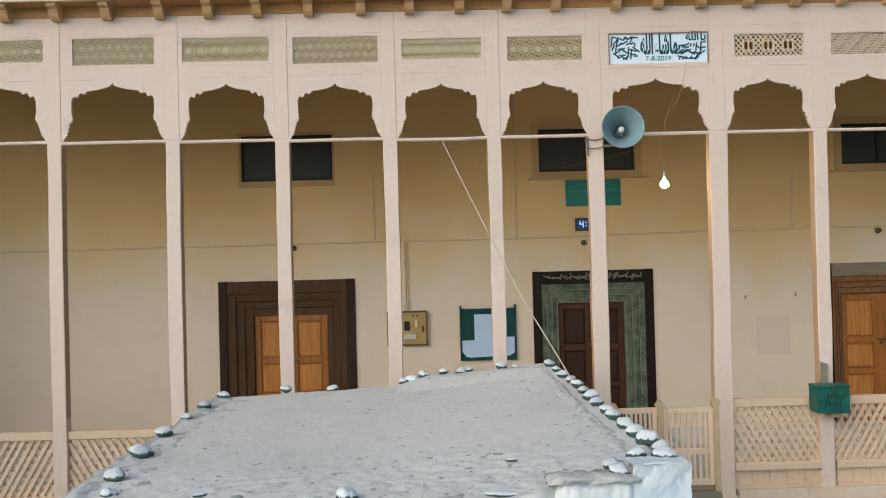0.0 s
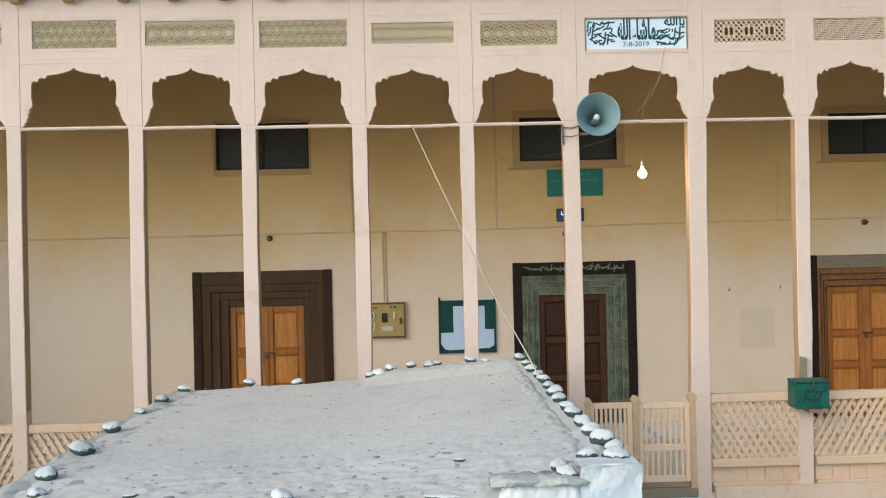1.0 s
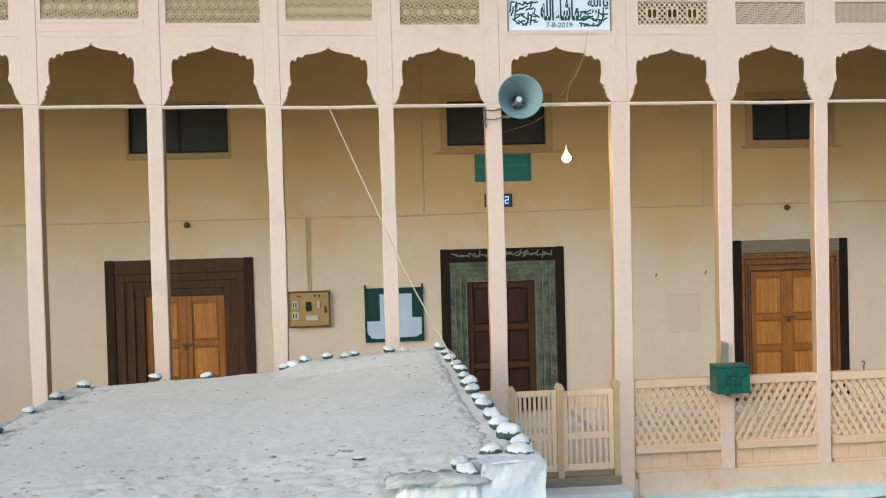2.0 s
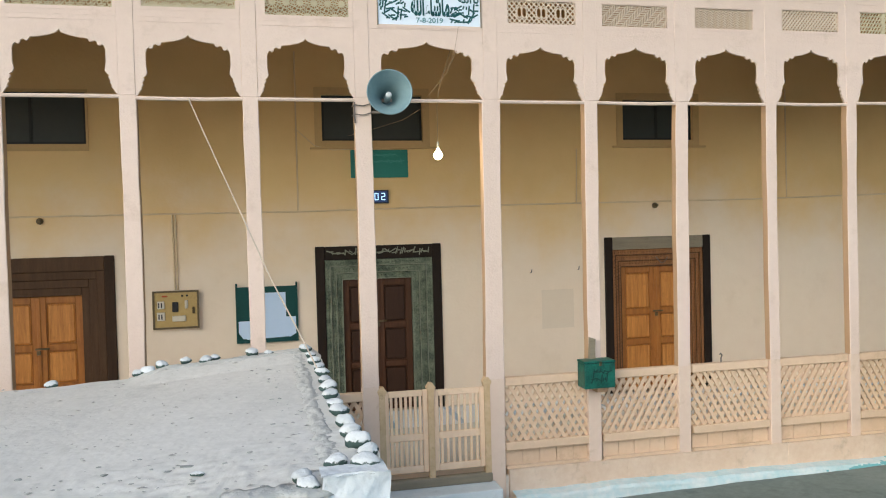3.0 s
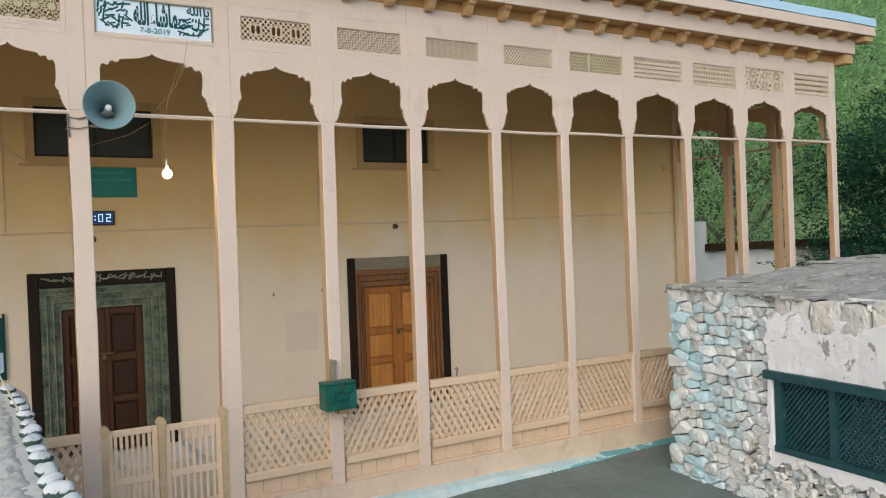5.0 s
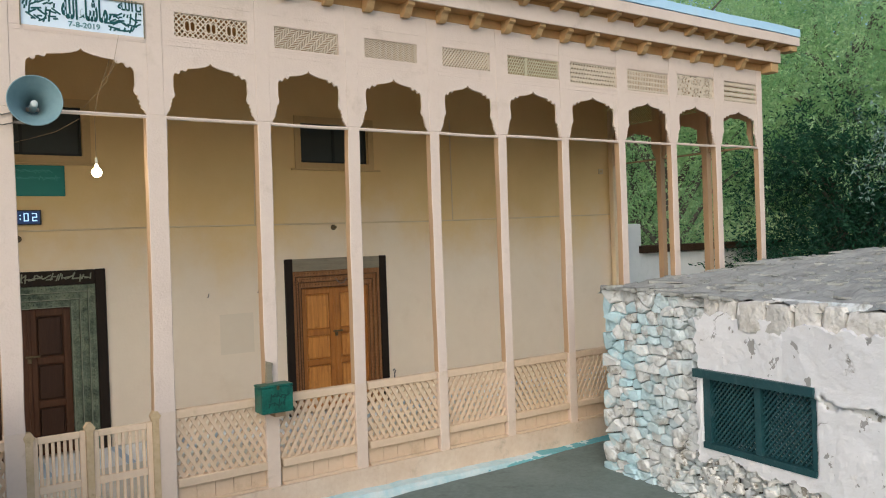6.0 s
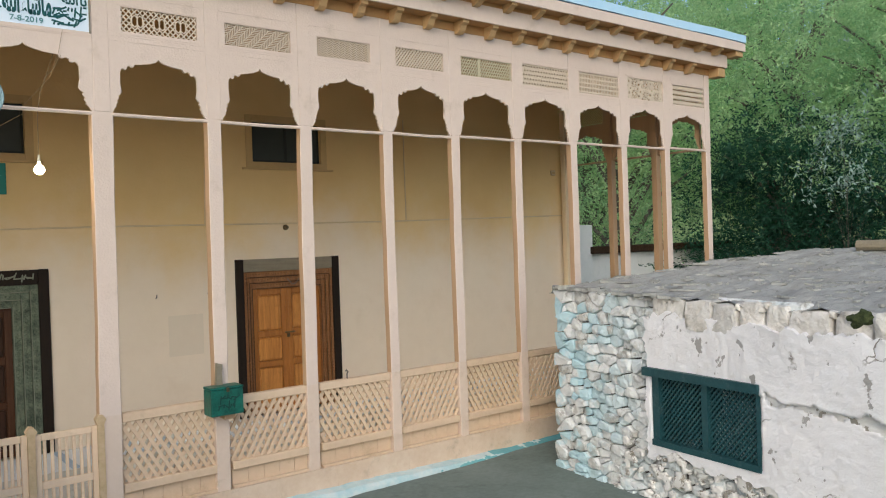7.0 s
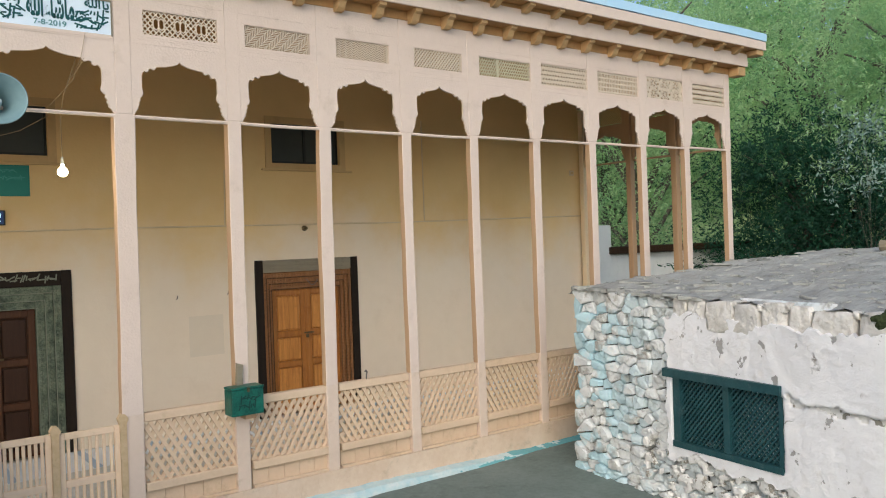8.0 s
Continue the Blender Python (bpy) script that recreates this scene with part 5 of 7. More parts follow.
# ---- hanging bulb
bulb = thing("light_bulb", (2.506, 9.36, 3.58), "lit bare light bulb hanging on a thin flex", "light bulb")
bm = bmesh.new()
prof = [(-0.010, 0.0005), (-0.005, 0.021), (0.012, 0.040), (0.036, 0.047), (0.060, 0.039), (0.075, 0.024), (0.084, 0.014), (0.108, 0.012)]
lathe(bm, prof, 20)
bmesh.ops.transform(bm, matrix=Matrix(((1, 0, 0, 2.506), (0, 0, 1, 9.36), (0, 1, 0, 3.565), (0, 0, 0, 1))), verts=bm.verts[:])
bmesh.ops.recalc_face_normals(bm, faces=bm.faces[:])
part("glass", bm, BULB, bulb, smooth=True)
bm = bmesh.new()
tube(bm, [(2.506, 9.36, 3.672), (2.506, 9.36, 3.74)], [0.014, 0.011], 12)
part("holder", bm, WHITEPL, bulb)
bm = bmesh.new()
tube(bm, [(2.506, 9.36, 3.74), (2.504, 9.35, 4.1), (2.52, 9.28, 4.3), (2.60, 9.15, 4.6), (2.66, 9.06, 4.9)], 0.0032, 5)
part("flex", bm, FLEX, bulb)
lamp = bpy.data.lights.new("bulb_light", 'POINT')
lamp.energy = 8
lamp.color = (1.0, 0.80, 0.54)
lamp.shadow_soft_size = 0.06
lo = new("bulb_light", lamp)
lo.location = (2.506, 9.36, 3.52)

# ---- loose wires by the sign and bulb
wires = thing("loose_wires", (2.6, 9.0, 4.6), "thin grey loose wires hanging from the arch", "wire")
for pts in ([(2.66, Y0 - 0.02, 4.83), (2.62, Y0 - 0.015, 4.62), (2.55, Y0 + 0.02, 4.4), (2.38, Y0 + 0.2, 4.18)],
            [(2.64, Y0 - 0.02, 4.60), (2.58, Y0 - 0.01, 4.48), (2.5, Y0 + 0.02, 4.38)],
            [(2.38, Y0 + 0.2, 4.10), (2.2, 9.6, 4.0), (2.0, 10.6, 4.02), (1.9, WALL - 0.02, 4.15)]):
    bm = bmesh.new()
    tube(bm, pts, 0.002, 5)
    part("wire", bm, FLEX, wires)

# ---- rope
rope = thing("rope", (0.09, 8.97, 4.1), "pale thin rope tied between tie bar and mud roof", "rope")
bm = bmesh.new()
tube(bm, [(0.075, Y0 - 0.02, 4.10), (0.30, 8.66, 3.55), (0.53, 8.30, 3.0), (0.76, 7.86, 2.45), (0.98, 7.38, 2.0), (1.07, 7.14, 1.80)], 0.0055, 6)
part("cord", bm, ROPE, rope)

# ---- green box on the rail
gb = thing("donation_box", (4.07, 8.9, 1.12), "green enamelled metal collection box fixed to the railing post", "collection box")
part("body", block(3.842, 8.80, 1.168, 4.18, 8.995, 1.425, 0.012, 2), GREENMETAL, gb)
box_lid = part("lid", block(3.838, 8.797, 1.427, 4.184, 8.996, 1.452, 0.009, 2), GREENMETAL, gb)
for z, a, b in ((1.34, 3.94, 4.12), (1.26, 3.92, 4.10)):
    part("lettering", scribble(bmesh.new(), a, b, z, 0.07, 8.7995, rng, 0.012), GREENBAR, gb)
part("latch", block(4.0, 8.788, 1.40, 4.03, 8.7965, 1.445, 0.003), BRASS, box_lid, "small metal latch")
part("support", block(4.0, 8.86, 1.115, 4.12, 8.996, 1.166, 0.006), SIDE, gb, "timber bracket")
peg = thing("timber_offcut", (3.99, 8.96, 1.454), "grey weathered piece of timber standing on the collection box", "timber")
bm = bmesh.new()
prism(bm, [(3.955, 1.4535), (4.025, 1.4535), (4.02, 1.56), (4.03, 1.655), (3.97, 1.675), (3.965, 1.56)], 8.94, 8.985)
part("piece", bm, GREYWOOD, peg)

# ---------------------------------------------------------------- things on the back wall
gs = thing("green_sign", (2.34, WALL, 3.58), "dark teal green board with faint lettering below the window", "sign")
part("board", block(1.94, WALL - 0.02, 3.575, 2.745, WALL - 0.001, 3.962, 0.004), GREENBOARD, gs)
for z, a, b in ((3.80, 2.0, 2.68), (3.89, 2.15, 2.6)):
    part("lettering", scribble(bmesh.new(), a, b, z, 0.05, WALL - 0.0202, rng, 0.009), GREENPALE, gs)

clock = thing("digital_clock", (2.26, WALL, 3.22), "digital wall clock with lit blue-white digits", "clock")
part("case", block(2.065, WALL - 0.05, 3.215, 2.455, WALL - 0.001, 3.40, 0.008, 2), BLACKPL, clock)
clock_face = part("screen", block(2.085, WALL - 0.054, 3.23, 2.435, WALL - 0.0505, 3.385, 0), CLOCKBLUE, clock, "dark blue lit screen")
SEG = {"4": "fgbc", "0": "abcdef", "2": "abged"}


def digit(bm, ch, x, z, w, h):
    t = 0.0105
    seg = {"a": (0, h - t, w, h), "b": (w - t, h / 2, w, h), "c": (w - t, 0, w, h / 2), "d": (0, 0, w, t), "e": (0, 0, t, h / 2), "f": (0, h / 2, t, h), "g": (0, h / 2 - t / 2, w, h / 2 + t / 2)}
    for k, s in enumerate(SEG[ch]):
        a, b, c, d = seg[s]
        box(bm, x + a, WALL - 0.0565 - 0.0002 * k, z + b, x + c, WALL - 0.0545, z + d)


for ch, x in (("4", 2.125), ("0", 2.255), ("2", 2.35)):
    bm = bmesh.new()
    digit(bm, ch, x, 3.26, 0.055, 0.10)
    part("digit", bm, DIGIT, clock_face, "lit clock digit")
bm = bmesh.new()
box(bm, 2.21, WALL - 0.0566, 3.28, 2.224, WALL - 0.0545, 3.295)
box(bm, 2.21, WALL - 0.0566, 3.325, 2.224, WALL - 0.0545, 3.34)
part("colon", bm, DIGIT, clock_face)

sb = thing("switchboard", (-0.43, WALL, 1.62), "mustard wooden switchboard with breakers and sockets on the wall", "switchboard")
part("back_board", block(-0.70, WALL - 0.06, 1.625, -0.145, WALL - 0.001, 2.10, 0.01), METERBOX, sb)
bm = bmesh.new()
for q in ((-0.715, 1.61, -0.13, 1.635), (-0.715, 2.09, -0.13, 2.115), (-0.715, 1.635, -0.69, 2.09), (-0.155, 1.635, -0.13, 2.09)):
    box(bm, q[0], WALL - 0.075, q[1], q[2], WALL - 0.0605, q[3])
part("rim", bm, BRASS, sb, "darker worn rim")
for x, z, w, h, m, nm in ((-0.61, 1.93, 0.09, 0.10, WHITEPL, "socket"), (-0.61, 1.78, 0.10, 0.11, WHITEPL, "socket"), (-0.43, 1.90, 0.075, 0.13, BLACKPL, "breaker"), (-0.385, 1.745, 0.17, 0.075, WHITEPL, "switch_bank"),
                          (-0.29, 1.93, 0.04, 0.11, WHITEPL, "switch"), (-0.20, 1.85, 0.03, 0.09, BRASS, "meter"), (-0.56, 2.045, 0.07, 0.02, REDPL, "indicator"), (-0.34, 2.045, 0.025, 0.025, BLACKPL, "fuse"), (-0.28, 2.045, 0.025, 0.025, BLACKPL, "fuse")):
    fitting = part(nm, block(x - w / 2, WALL - 0.085, z - h / 2, x + w / 2, WALL - 0.0605, z + h / 2, 0.006), m, sb)
    if nm == "socket":
        for dx in (-0.0325, 0.0025):
            bm = bmesh.new()
            box(bm, x + dx, WALL - 0.088, z - 0.035, x + dx + 0.015, WALL - 0.0855, z + 0.03)
            part("slot", bm, BLACKPL, fitting)
nb = thing("notice_board", (0.75, WALL, 1.37), "dark green felt notice board with pale blue papers pinned on", "notice board")
part("board", block(0.352, WALL - 0.03, 1.38, 1.15, WALL - 0.001, 2.115, 0.004), GREENFELT, nb)
bm = bmesh.new()
for q in ((0.34, 1.365, 1.16, 1.39), (0.34, 2.09, 1.16, 2.12), (0.34, 1.39, 0.365, 2.17), (1.135, 1.39, 1.16, 2.17)):
    box(bm, q[0], WALL - 0.045, q[1], q[2], WALL - 0.0305, q[3])
part("frame", bm, GREENFELT, nb)
bm = bmesh.new()
box(bm, 0.55, WALL - 0.0345, 1.52, 1.0, WALL - 0.0325, 2.035)
part("paper", bm, PAPER, nb, "large pale blue paper")
for x0, x1, z in ((0.37, 0.56, 1.66), (0.98, 1.13, 1.70)):
    bm = bmesh.new()
    prism(bm, [(x0, 1.50), (x0 + 0.06, 1.42), (x1, 1.42 if x0 < 0.5 else 1.47), (x1, z), (x0, z)], WALL - 0.0365, WALL - 0.0348)
    part("paper", bm, PAPER, nb, "pale paper")
bm = bmesh.new()
prism(bm, [(0.39, 1.50), (0.48, 1.41), (1.05, 1.43), (1.12, 1.52), (0.99, 1.56), (0.55, 1.55)], WALL - 0.0385, WALL - 0.0367)
part("paper", bm, PAPER, nb, "lower pale paper strip")

# conduits on the wall
cond = thing("wall_conduit", (2, WALL, 3.12), "thin cream painted conduits running along the wall", "conduit", kind="structure")
bm = bmesh.new()
tube(bm, [(-8.6, WALL - 0.014, 3.10), (-6, WALL - 0.014, 3.115), (-0.6, WALL - 0.014, 3.127), (1.2, WALL - 0.014, 3.124), (4.0, WALL - 0.014, 3.16), (8.2, WALL - 0.014, 3.178), (12.9, WALL - 0.014, 3.26)], 0.012, 6)
part("run", bm, CONDUIT, cond)
for pts in ([(-0.874, 4.15), (-0.86, 3.14)], [(1.21, 5.3), (1.206, 3.14)], [(5.282, 3.97), (5.262, 3.18)], [(-0.44, 3.13), (-0.43, 2.12)], [(-0.40, 3.13), (-0.395, 2.12)], [(8.80, 4.9), (8.805, 3.19)]):
    bm = bmesh.new()
    tube(bm, [(x, WALL - 0.013, z) for x, z in pts], 0.011, 6)
    part("drop", bm, CONDUIT, cond)
bm = bmesh.new()
tube(bm, [(1.2, WALL - 0.01, 4.25), (1.45, WALL - 0.02, 4.02), (1.7, WALL - 0.02, 3.96), (1.95, WALL - 0.025, 3.97)], 0.006, 5)
part("drop", bm, CONDUIT, cond)
for x, z in ((-2.045, 3.066), (2.186, 3.04), (6.531, 3.11)):
    wl = thing("lamp_holder", (x, WALL, z), "small empty brown lamp holder on the wall", "lamp holder", "lamp holders on the wall")
    bm = bmesh.new()
    lathe(bm, [(0.0, 0.0005), (0.0, 0.042), (-0.02, 0.042), (-0.03, 0.026), (-0.075, 0.024), (-0.09, 0.018), (-0.09, 0.0005)], 16)
    bmesh.ops.translate(bm, verts=bm.verts[:], vec=(x, WALL - 0.001, z))
    bmesh.ops.recalc_face_normals(bm, faces=bm.faces[:])
    part("body", bm, BRASS, wl)
for x, z in ((12.42, 4.10), (12.83, 4.06)):
    so = thing("wall_socket", (x, WALL, z), "small painted-over socket box on the veranda wall", "socket", "sockets on the wall")
    part("box", block(x - 0.06, WALL - 0.03, z - 0.05, x + 0.06, WALL - 0.001, z + 0.05, 0.006), CONDUIT, so)
    part("slot", block(x - 0.035, WALL - 0.033, z - 0.02, x + 0.035, WALL - 0.0301, z + 0.02, 0.001), SURROUND, so)
part("wall_patch", block(4.69, WALL - 0.004, 1.33, 5.19, WALL - 0.0005, 1.90, 0.001), PATCH)
tagged(bpy.data.objects["wall_patch"], "slightly greyer rectangular patch of plaster on the wall", "patch", kind="structure")
for x, z in ((4.53, 2.16), (5.27, 2.18)):
    nl = thing("nail", (x, WALL, z), "rusty nail in the plaster wall", "nail", "nails in the wall")
    bm = bmesh.new()
    tube(bm, [(x, WALL + 0.005, z), (x + 0.004, WALL - 0.03, z + 0.01), (x + 0.004, WALL - 0.035, z + 0.05)], 0.008, 5)
    part("shank", bm, WIRE, nl)
latch_hook = thing("bent_hook", (5.545, Y0 + 0.06, RT), "small bent iron hook standing on the railing top", "hook")
bm = bmesh.new()
tube(bm, [(5.545, Y0 + 0.06, RT - 0.004), (5.545, Y0 + 0.06, RT + 0.05), (5.555, Y0 + 0.055, RT + 0.08), (5.535, Y0 + 0.05, RT + 0.10), (5.522, Y0 + 0.05, RT + 0.085)], 0.008, 6)
part("shank", bm, WIRE, latch_hook)

# ---------------------------------------------------------------- mud-roofed building in front
RX0, RX1, RY0, RY1 = -2.10, 1.10, 4.62, 8.38


def roof_z(x, y):
    u = (x - RX0) / (RX1 - RX0)
    u = min(1.0, max(0.0, u))
    z = float(np.interp(u, (0.0, 0.50, 0.57, 1.0), (1.588, 1.640, 1.660, 1.780)))
    # raised strip along the back edge, higher towards the pale corner
    k = max(0.0, min(1.0, (y - 7.9) / 0.35)) * max(0.0, min(1.0, (x + 0.42) / 0.3))
    z += k * (0.03 + 0.045 * max(0.0, 1 - (x + 0.42) / 1.5))
    # hollow towards the crumbling front edge
    z -= 0.05 * max(0.0, min(1.0, (5.4 - y) / 0.8)) * max(0.0, min(1.0, (0.75 - x) / 0.5))
    return z


def mud_point(u, v):
    x = RX0 - 0.05 + (RX1 - RX0 + 0.1) * u
    y = RY0 - 0.1 + 0.14 * max(0.0, min(1.0, (x - 0.42) / 0.12)) + (RY1 - RY0 + 0.12) * v
    rough = 0.15 + 1.25 * max(0.0, min(1.0, (5.7 - y) / 0.7))
    z = roof_z(x, y) + 0.008 * fbm(x * 0.9, y * 0.9) + 0.006 * rough * fbm(x * 7, y * 7) + 0.009 * rough * max(-0.2, fbm(x * 15, y * 22, 3))
    edge = min(u, 1 - u, v * 1.2, (1 - v) * 1.2)
    z -= 0.05 * max(0, 1 - edge / 0.02)
    x += 0.035 * fbm(y * 2.2, 7.7) * (1 if u < 0.02 or u > 0.98 else 0)
    y += 0.045 * fbm(x * 2.5, 3.3) * (1 if v < 0.02 or v > 0.98 else 0)
    return x, y, z


hut = thing("mud_roof_hut", (-0.5, 6.5, 0), "low whitewashed hut with a flat dry mud roof", "hut")
part("roof", sheet(190, 220, mud_point), MUD, hut, "flat cracked grey mud roof", True)


def ragged_wall(x0, y0, x1, y1, ztop, thick_dir, mat, name, parent, label="", zbot=0.0, n=60, m=24, amp=0.02):
    def fn(u, v):
        x, y = x0 + (x1 - x0) * u, y0 + (y1 - y0) * u
        zt = ztop(x, y)
        z = zbot + (zt - zbot) * v
        o = amp * fbm(x * 4 + y * 4, z * 5) + amp * 0.5 * fbm(x * 13 + y * 13, z * 13)
        return x + thick_dir[0] * o, y + thick_dir[1] * o, z
    return part(name, sheet(n, m, fn), mat, parent, label, True)


ragged_wall(RX0 + 0.03, RY0, 0.60, RY0, lambda x, y: roof_z(x, y) - 0.035, (0, -1), WALLBLUE, "wall", hut, "bright blue painted front wall", n=80)
ragged_wall(RX1 - 0.02, RY0, RX1 - 0.02, RY1, lambda x, y: roof_z(x, y) - 0.03, (1, 0), WHITEWASH, "wall", hut)
ragged_wall(RX0 + 0.03, RY1, RX0 + 0.03, RY0, lambda x, y: roof_z(x, y) - 0.03, (-1, 0), WHITEWASH, "wall", hut)
ragged_wall(RX1, RY1 - 0.02, RX0, RY1 - 0.02, lambda x, y: roof_z(x, y) - 0.03, (0, 1), WHITEWASH, "wall", hut)
ragged_wall(0.55, RY0 - 0.005, RX1 + 0.03, RY0 - 0.005, lambda x, y: 1.13, (0, -1), CORNER, "wall", hut, n=30)
# white corner block at the front
bm = sheet(90, 60, lambda u, v: (0.53 + 0.65 * u + 0.02 * fbm(v * 4, 1), 4.60 - 0.014 * fbm(u * 5, v * 5) - 0.004 * fbm(u * 22, v * 22), 1.10 + (1.815 - 0.075 * (u < 0.56) + 0.012 * fbm(u * 9, 2) - 1.10) * v))
part("corner_plaster", bm, CORNER, hut, "pale blue-white corner plaster", True)
bm = sheet(12, 20, lambda u, v: (1.175 + 0.012 * fbm(u * 4, v * 4), 4.60 + 0.5 * u, 1.10 + (1.81 - 1.10) * v))
part("corner_plaster", bm, CORNER, hut, smooth=True)
bm = sheet(30, 12, lambda u, v: (0.89 + 0.285 * u, 4.59 + 0.16 * v, 1.808 + 0.008 * fbm(u * 6, v * 6)))
part("corner_cap", bm, CORNER, hut, "pale plastered corner top", True)
bm = sheet(60, 6, lambda u, v: (0.5 - 2.6 * u, 4.50 + 0.12 * v, 1.60 + 0.012 * fbm(u * 9, v)))
part("painted_ledge", bm, WALLBLUE, hut, "bright blue painted ledge", True)
bm = sheet(60, 8, lambda u, v: (0.45 + 0.78 * u, 4.47 + 0.12 * v, 1.615 + 0.012 * fbm(u * 9, v)))
part("painted_ledge", bm, WALLBLUE, hut, smooth=True)


# darker crumbled band inside the cobble edge
part("edge_band", sheet(10, 150, lambda u, v: (0.90 + 0.13 * u + 0.02 * fbm(v * 14, 2), 4.75 + 3.55 * v, roof_z(1.0, 4.75 + 3.55 * v) - 0.012 + 0.02 * math.sin(math.pi * u) + 0.014 * fbm(u * 3, v * 40))), MUDBAND, hut, "dark crumbled mud along the roof edge", True)
part("edge_band", sheet(60, 8, lambda u, v: (-0.42 + 1.45 * u, 8.18 + 0.16 * v + 0.02 * fbm(u * 14, 5), roof_z(-0.42 + 1.45 * u, 8.25) - 0.010 + 0.02 * math.sin(math.pi * v) + 0.012 * fbm(u * 18, v * 3))), MUDBAND, hut, smooth=True)


part("edge_band", sheet(24, 120, lambda u, v: (RX0 - 0.03 + 0.42 * u, 4.7 + 3.6 * v, roof_z(RX0 + 0.42 * u, 4.7 + 3.6 * v) + 0.010 - 0.026 * u + 0.022 * fbm(u * 3, v * 22, 5))), MUDBAND, hut, smooth=True)
part("edge_band", sheet(120, 44, lambda u, v: (RX0 + 2.5 * u, 4.58 + 1.0 * v, roof_z(RX0 + 2.5 * u, 4.58 + 1.0 * v) - 0.008 - 0.016 * v + 0.030 * fbm(u * 12, v * 5, 8))), MUDBAND, hut, smooth=True)


# rounded cobbles
def cobble(seed, flat=0.62, rough=0.10, sub=2):
    bm = bmesh.new()
    bmesh.ops.create_icosphere(bm, subdivisions=sub, radius=1.0)
    for v in bm.verts:
        n = 1 + rough * 2.2 * noise.noise(v.co * 0.9 + Vector((seed * 3.1, 0, 0))) + rough * 0.7 * noise.noise(v.co * 2.6 + Vector((0, seed * 1.7, 0)))
        v.co = Vector((v.co.x * n, v.co.y * n * 0.8, v.co.z * n * flat))
    me = bpy.data.meshes.new("cobble")
    bm.to_mesh(me)
    bm.free()
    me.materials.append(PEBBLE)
    me.shade_smooth()
    return me


COBBLES = [cobble(k, 0.62 + 0.05 * (k % 4), 0.15, 3) for k in range(9)]


def put_cobble(x, y, r, z=None, k=0, grey=False, turn=None):
    ob = new("cobble", COBBLES[k % len(COBBLES)])
    zz = roof_z(x, y) + r * 0.56 if z is None else z
    ob.matrix_basis = pose(x, y, zz, rng.uniform(-8, 8), rng.uniform(-8, 8), rng.uniform(-35, 35) if turn is None else turn) @ Matrix.Diagonal((r, r, r, 1))
    tagged(ob, "dark-bellied whitewashed river cobble on the mud roof edge" if not grey else "grey river cobble lying on the mud roof edge", "stone", "cobbles along the roof edge")
    return ob


k = 0
SHRINK = 0.69
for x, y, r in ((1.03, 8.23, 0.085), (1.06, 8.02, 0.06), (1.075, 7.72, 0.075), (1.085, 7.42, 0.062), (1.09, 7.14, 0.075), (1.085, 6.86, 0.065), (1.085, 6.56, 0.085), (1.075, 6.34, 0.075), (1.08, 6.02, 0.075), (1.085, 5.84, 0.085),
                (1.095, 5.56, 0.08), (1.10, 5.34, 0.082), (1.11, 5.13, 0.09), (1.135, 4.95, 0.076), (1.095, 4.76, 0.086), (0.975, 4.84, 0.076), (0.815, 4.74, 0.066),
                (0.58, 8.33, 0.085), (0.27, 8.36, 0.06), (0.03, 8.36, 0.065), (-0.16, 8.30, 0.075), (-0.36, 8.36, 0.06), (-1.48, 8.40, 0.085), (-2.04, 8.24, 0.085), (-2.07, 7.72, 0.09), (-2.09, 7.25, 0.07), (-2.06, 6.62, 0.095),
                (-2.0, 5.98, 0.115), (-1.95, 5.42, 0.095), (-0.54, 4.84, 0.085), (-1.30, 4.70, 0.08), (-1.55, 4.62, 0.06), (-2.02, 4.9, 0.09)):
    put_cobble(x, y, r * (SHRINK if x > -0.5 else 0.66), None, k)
    k += 1
for x, y, r in ((0.2, 8.30, 0.06), (-0.27, 8.33, 0.065), (-1.03, 8.36, 0.055), (0.72, 8.34, 0.04), (0.84, 4.66, 0.05), (-1.88, 5.15, 0.05)):
    put_cobble(x, y, r, roof_z(x, y) + 0.012, k, True)
    k += 1
# crumbs, chips and clods on the mud
bm = bmesh.new()
for _ in range(230):
    x = rng.uniform(RX0 + 0.1, RX1 - 0.1)
    y = RY0 + (RY1 - RY0) * rng.random() ** 2.2
    r = rng.uniform(0.003, 0.009) * (1.8 if rng.random() < 0.08 else 1)
    z = roof_z(x, y) + 0.004
    c = Vector((x, y, z))
    o = [bm.verts.new(c + Vector((math.cos(a) * r * rng.uniform(0.7, 1.5), math.sin(a) * r * rng.uniform(0.7, 1.5), 0))) for a in (0, 1.3, 2.5, 3.8, 5.0)]
    t = bm.verts.new(c + Vector((0, 0, r * 0.55)))
    for i in range(5):
        bm.faces.new((o[i], o[(i + 1) % 5], t))
for _ in range(150):
    x = rng.uniform(RX0 + 0.1, RX1 - 0.15)
    y = RY0 + 0.1 + (RY1 - RY0 - 0.2) * rng.random() ** 1.3
    w, l = rng.uniform(0.008, 0.03), rng.uniform(0.003, 0.008)
    z = roof_z(x, y) + 0.006
    a = rng.uniform(-0.5, 0.5)
    ca, sa = math.cos(a), math.sin(a)
    q = [bm.verts.new((x + u * ca - v * sa, y + u * sa + v * ca, z + h)) for u, v, h in ((-w, 0, -0.003), (0, -l, 0.002), (w, 0, -0.003), (0, l, 0.004))]
    bm.faces.new(q)
clods = bmesh.new()
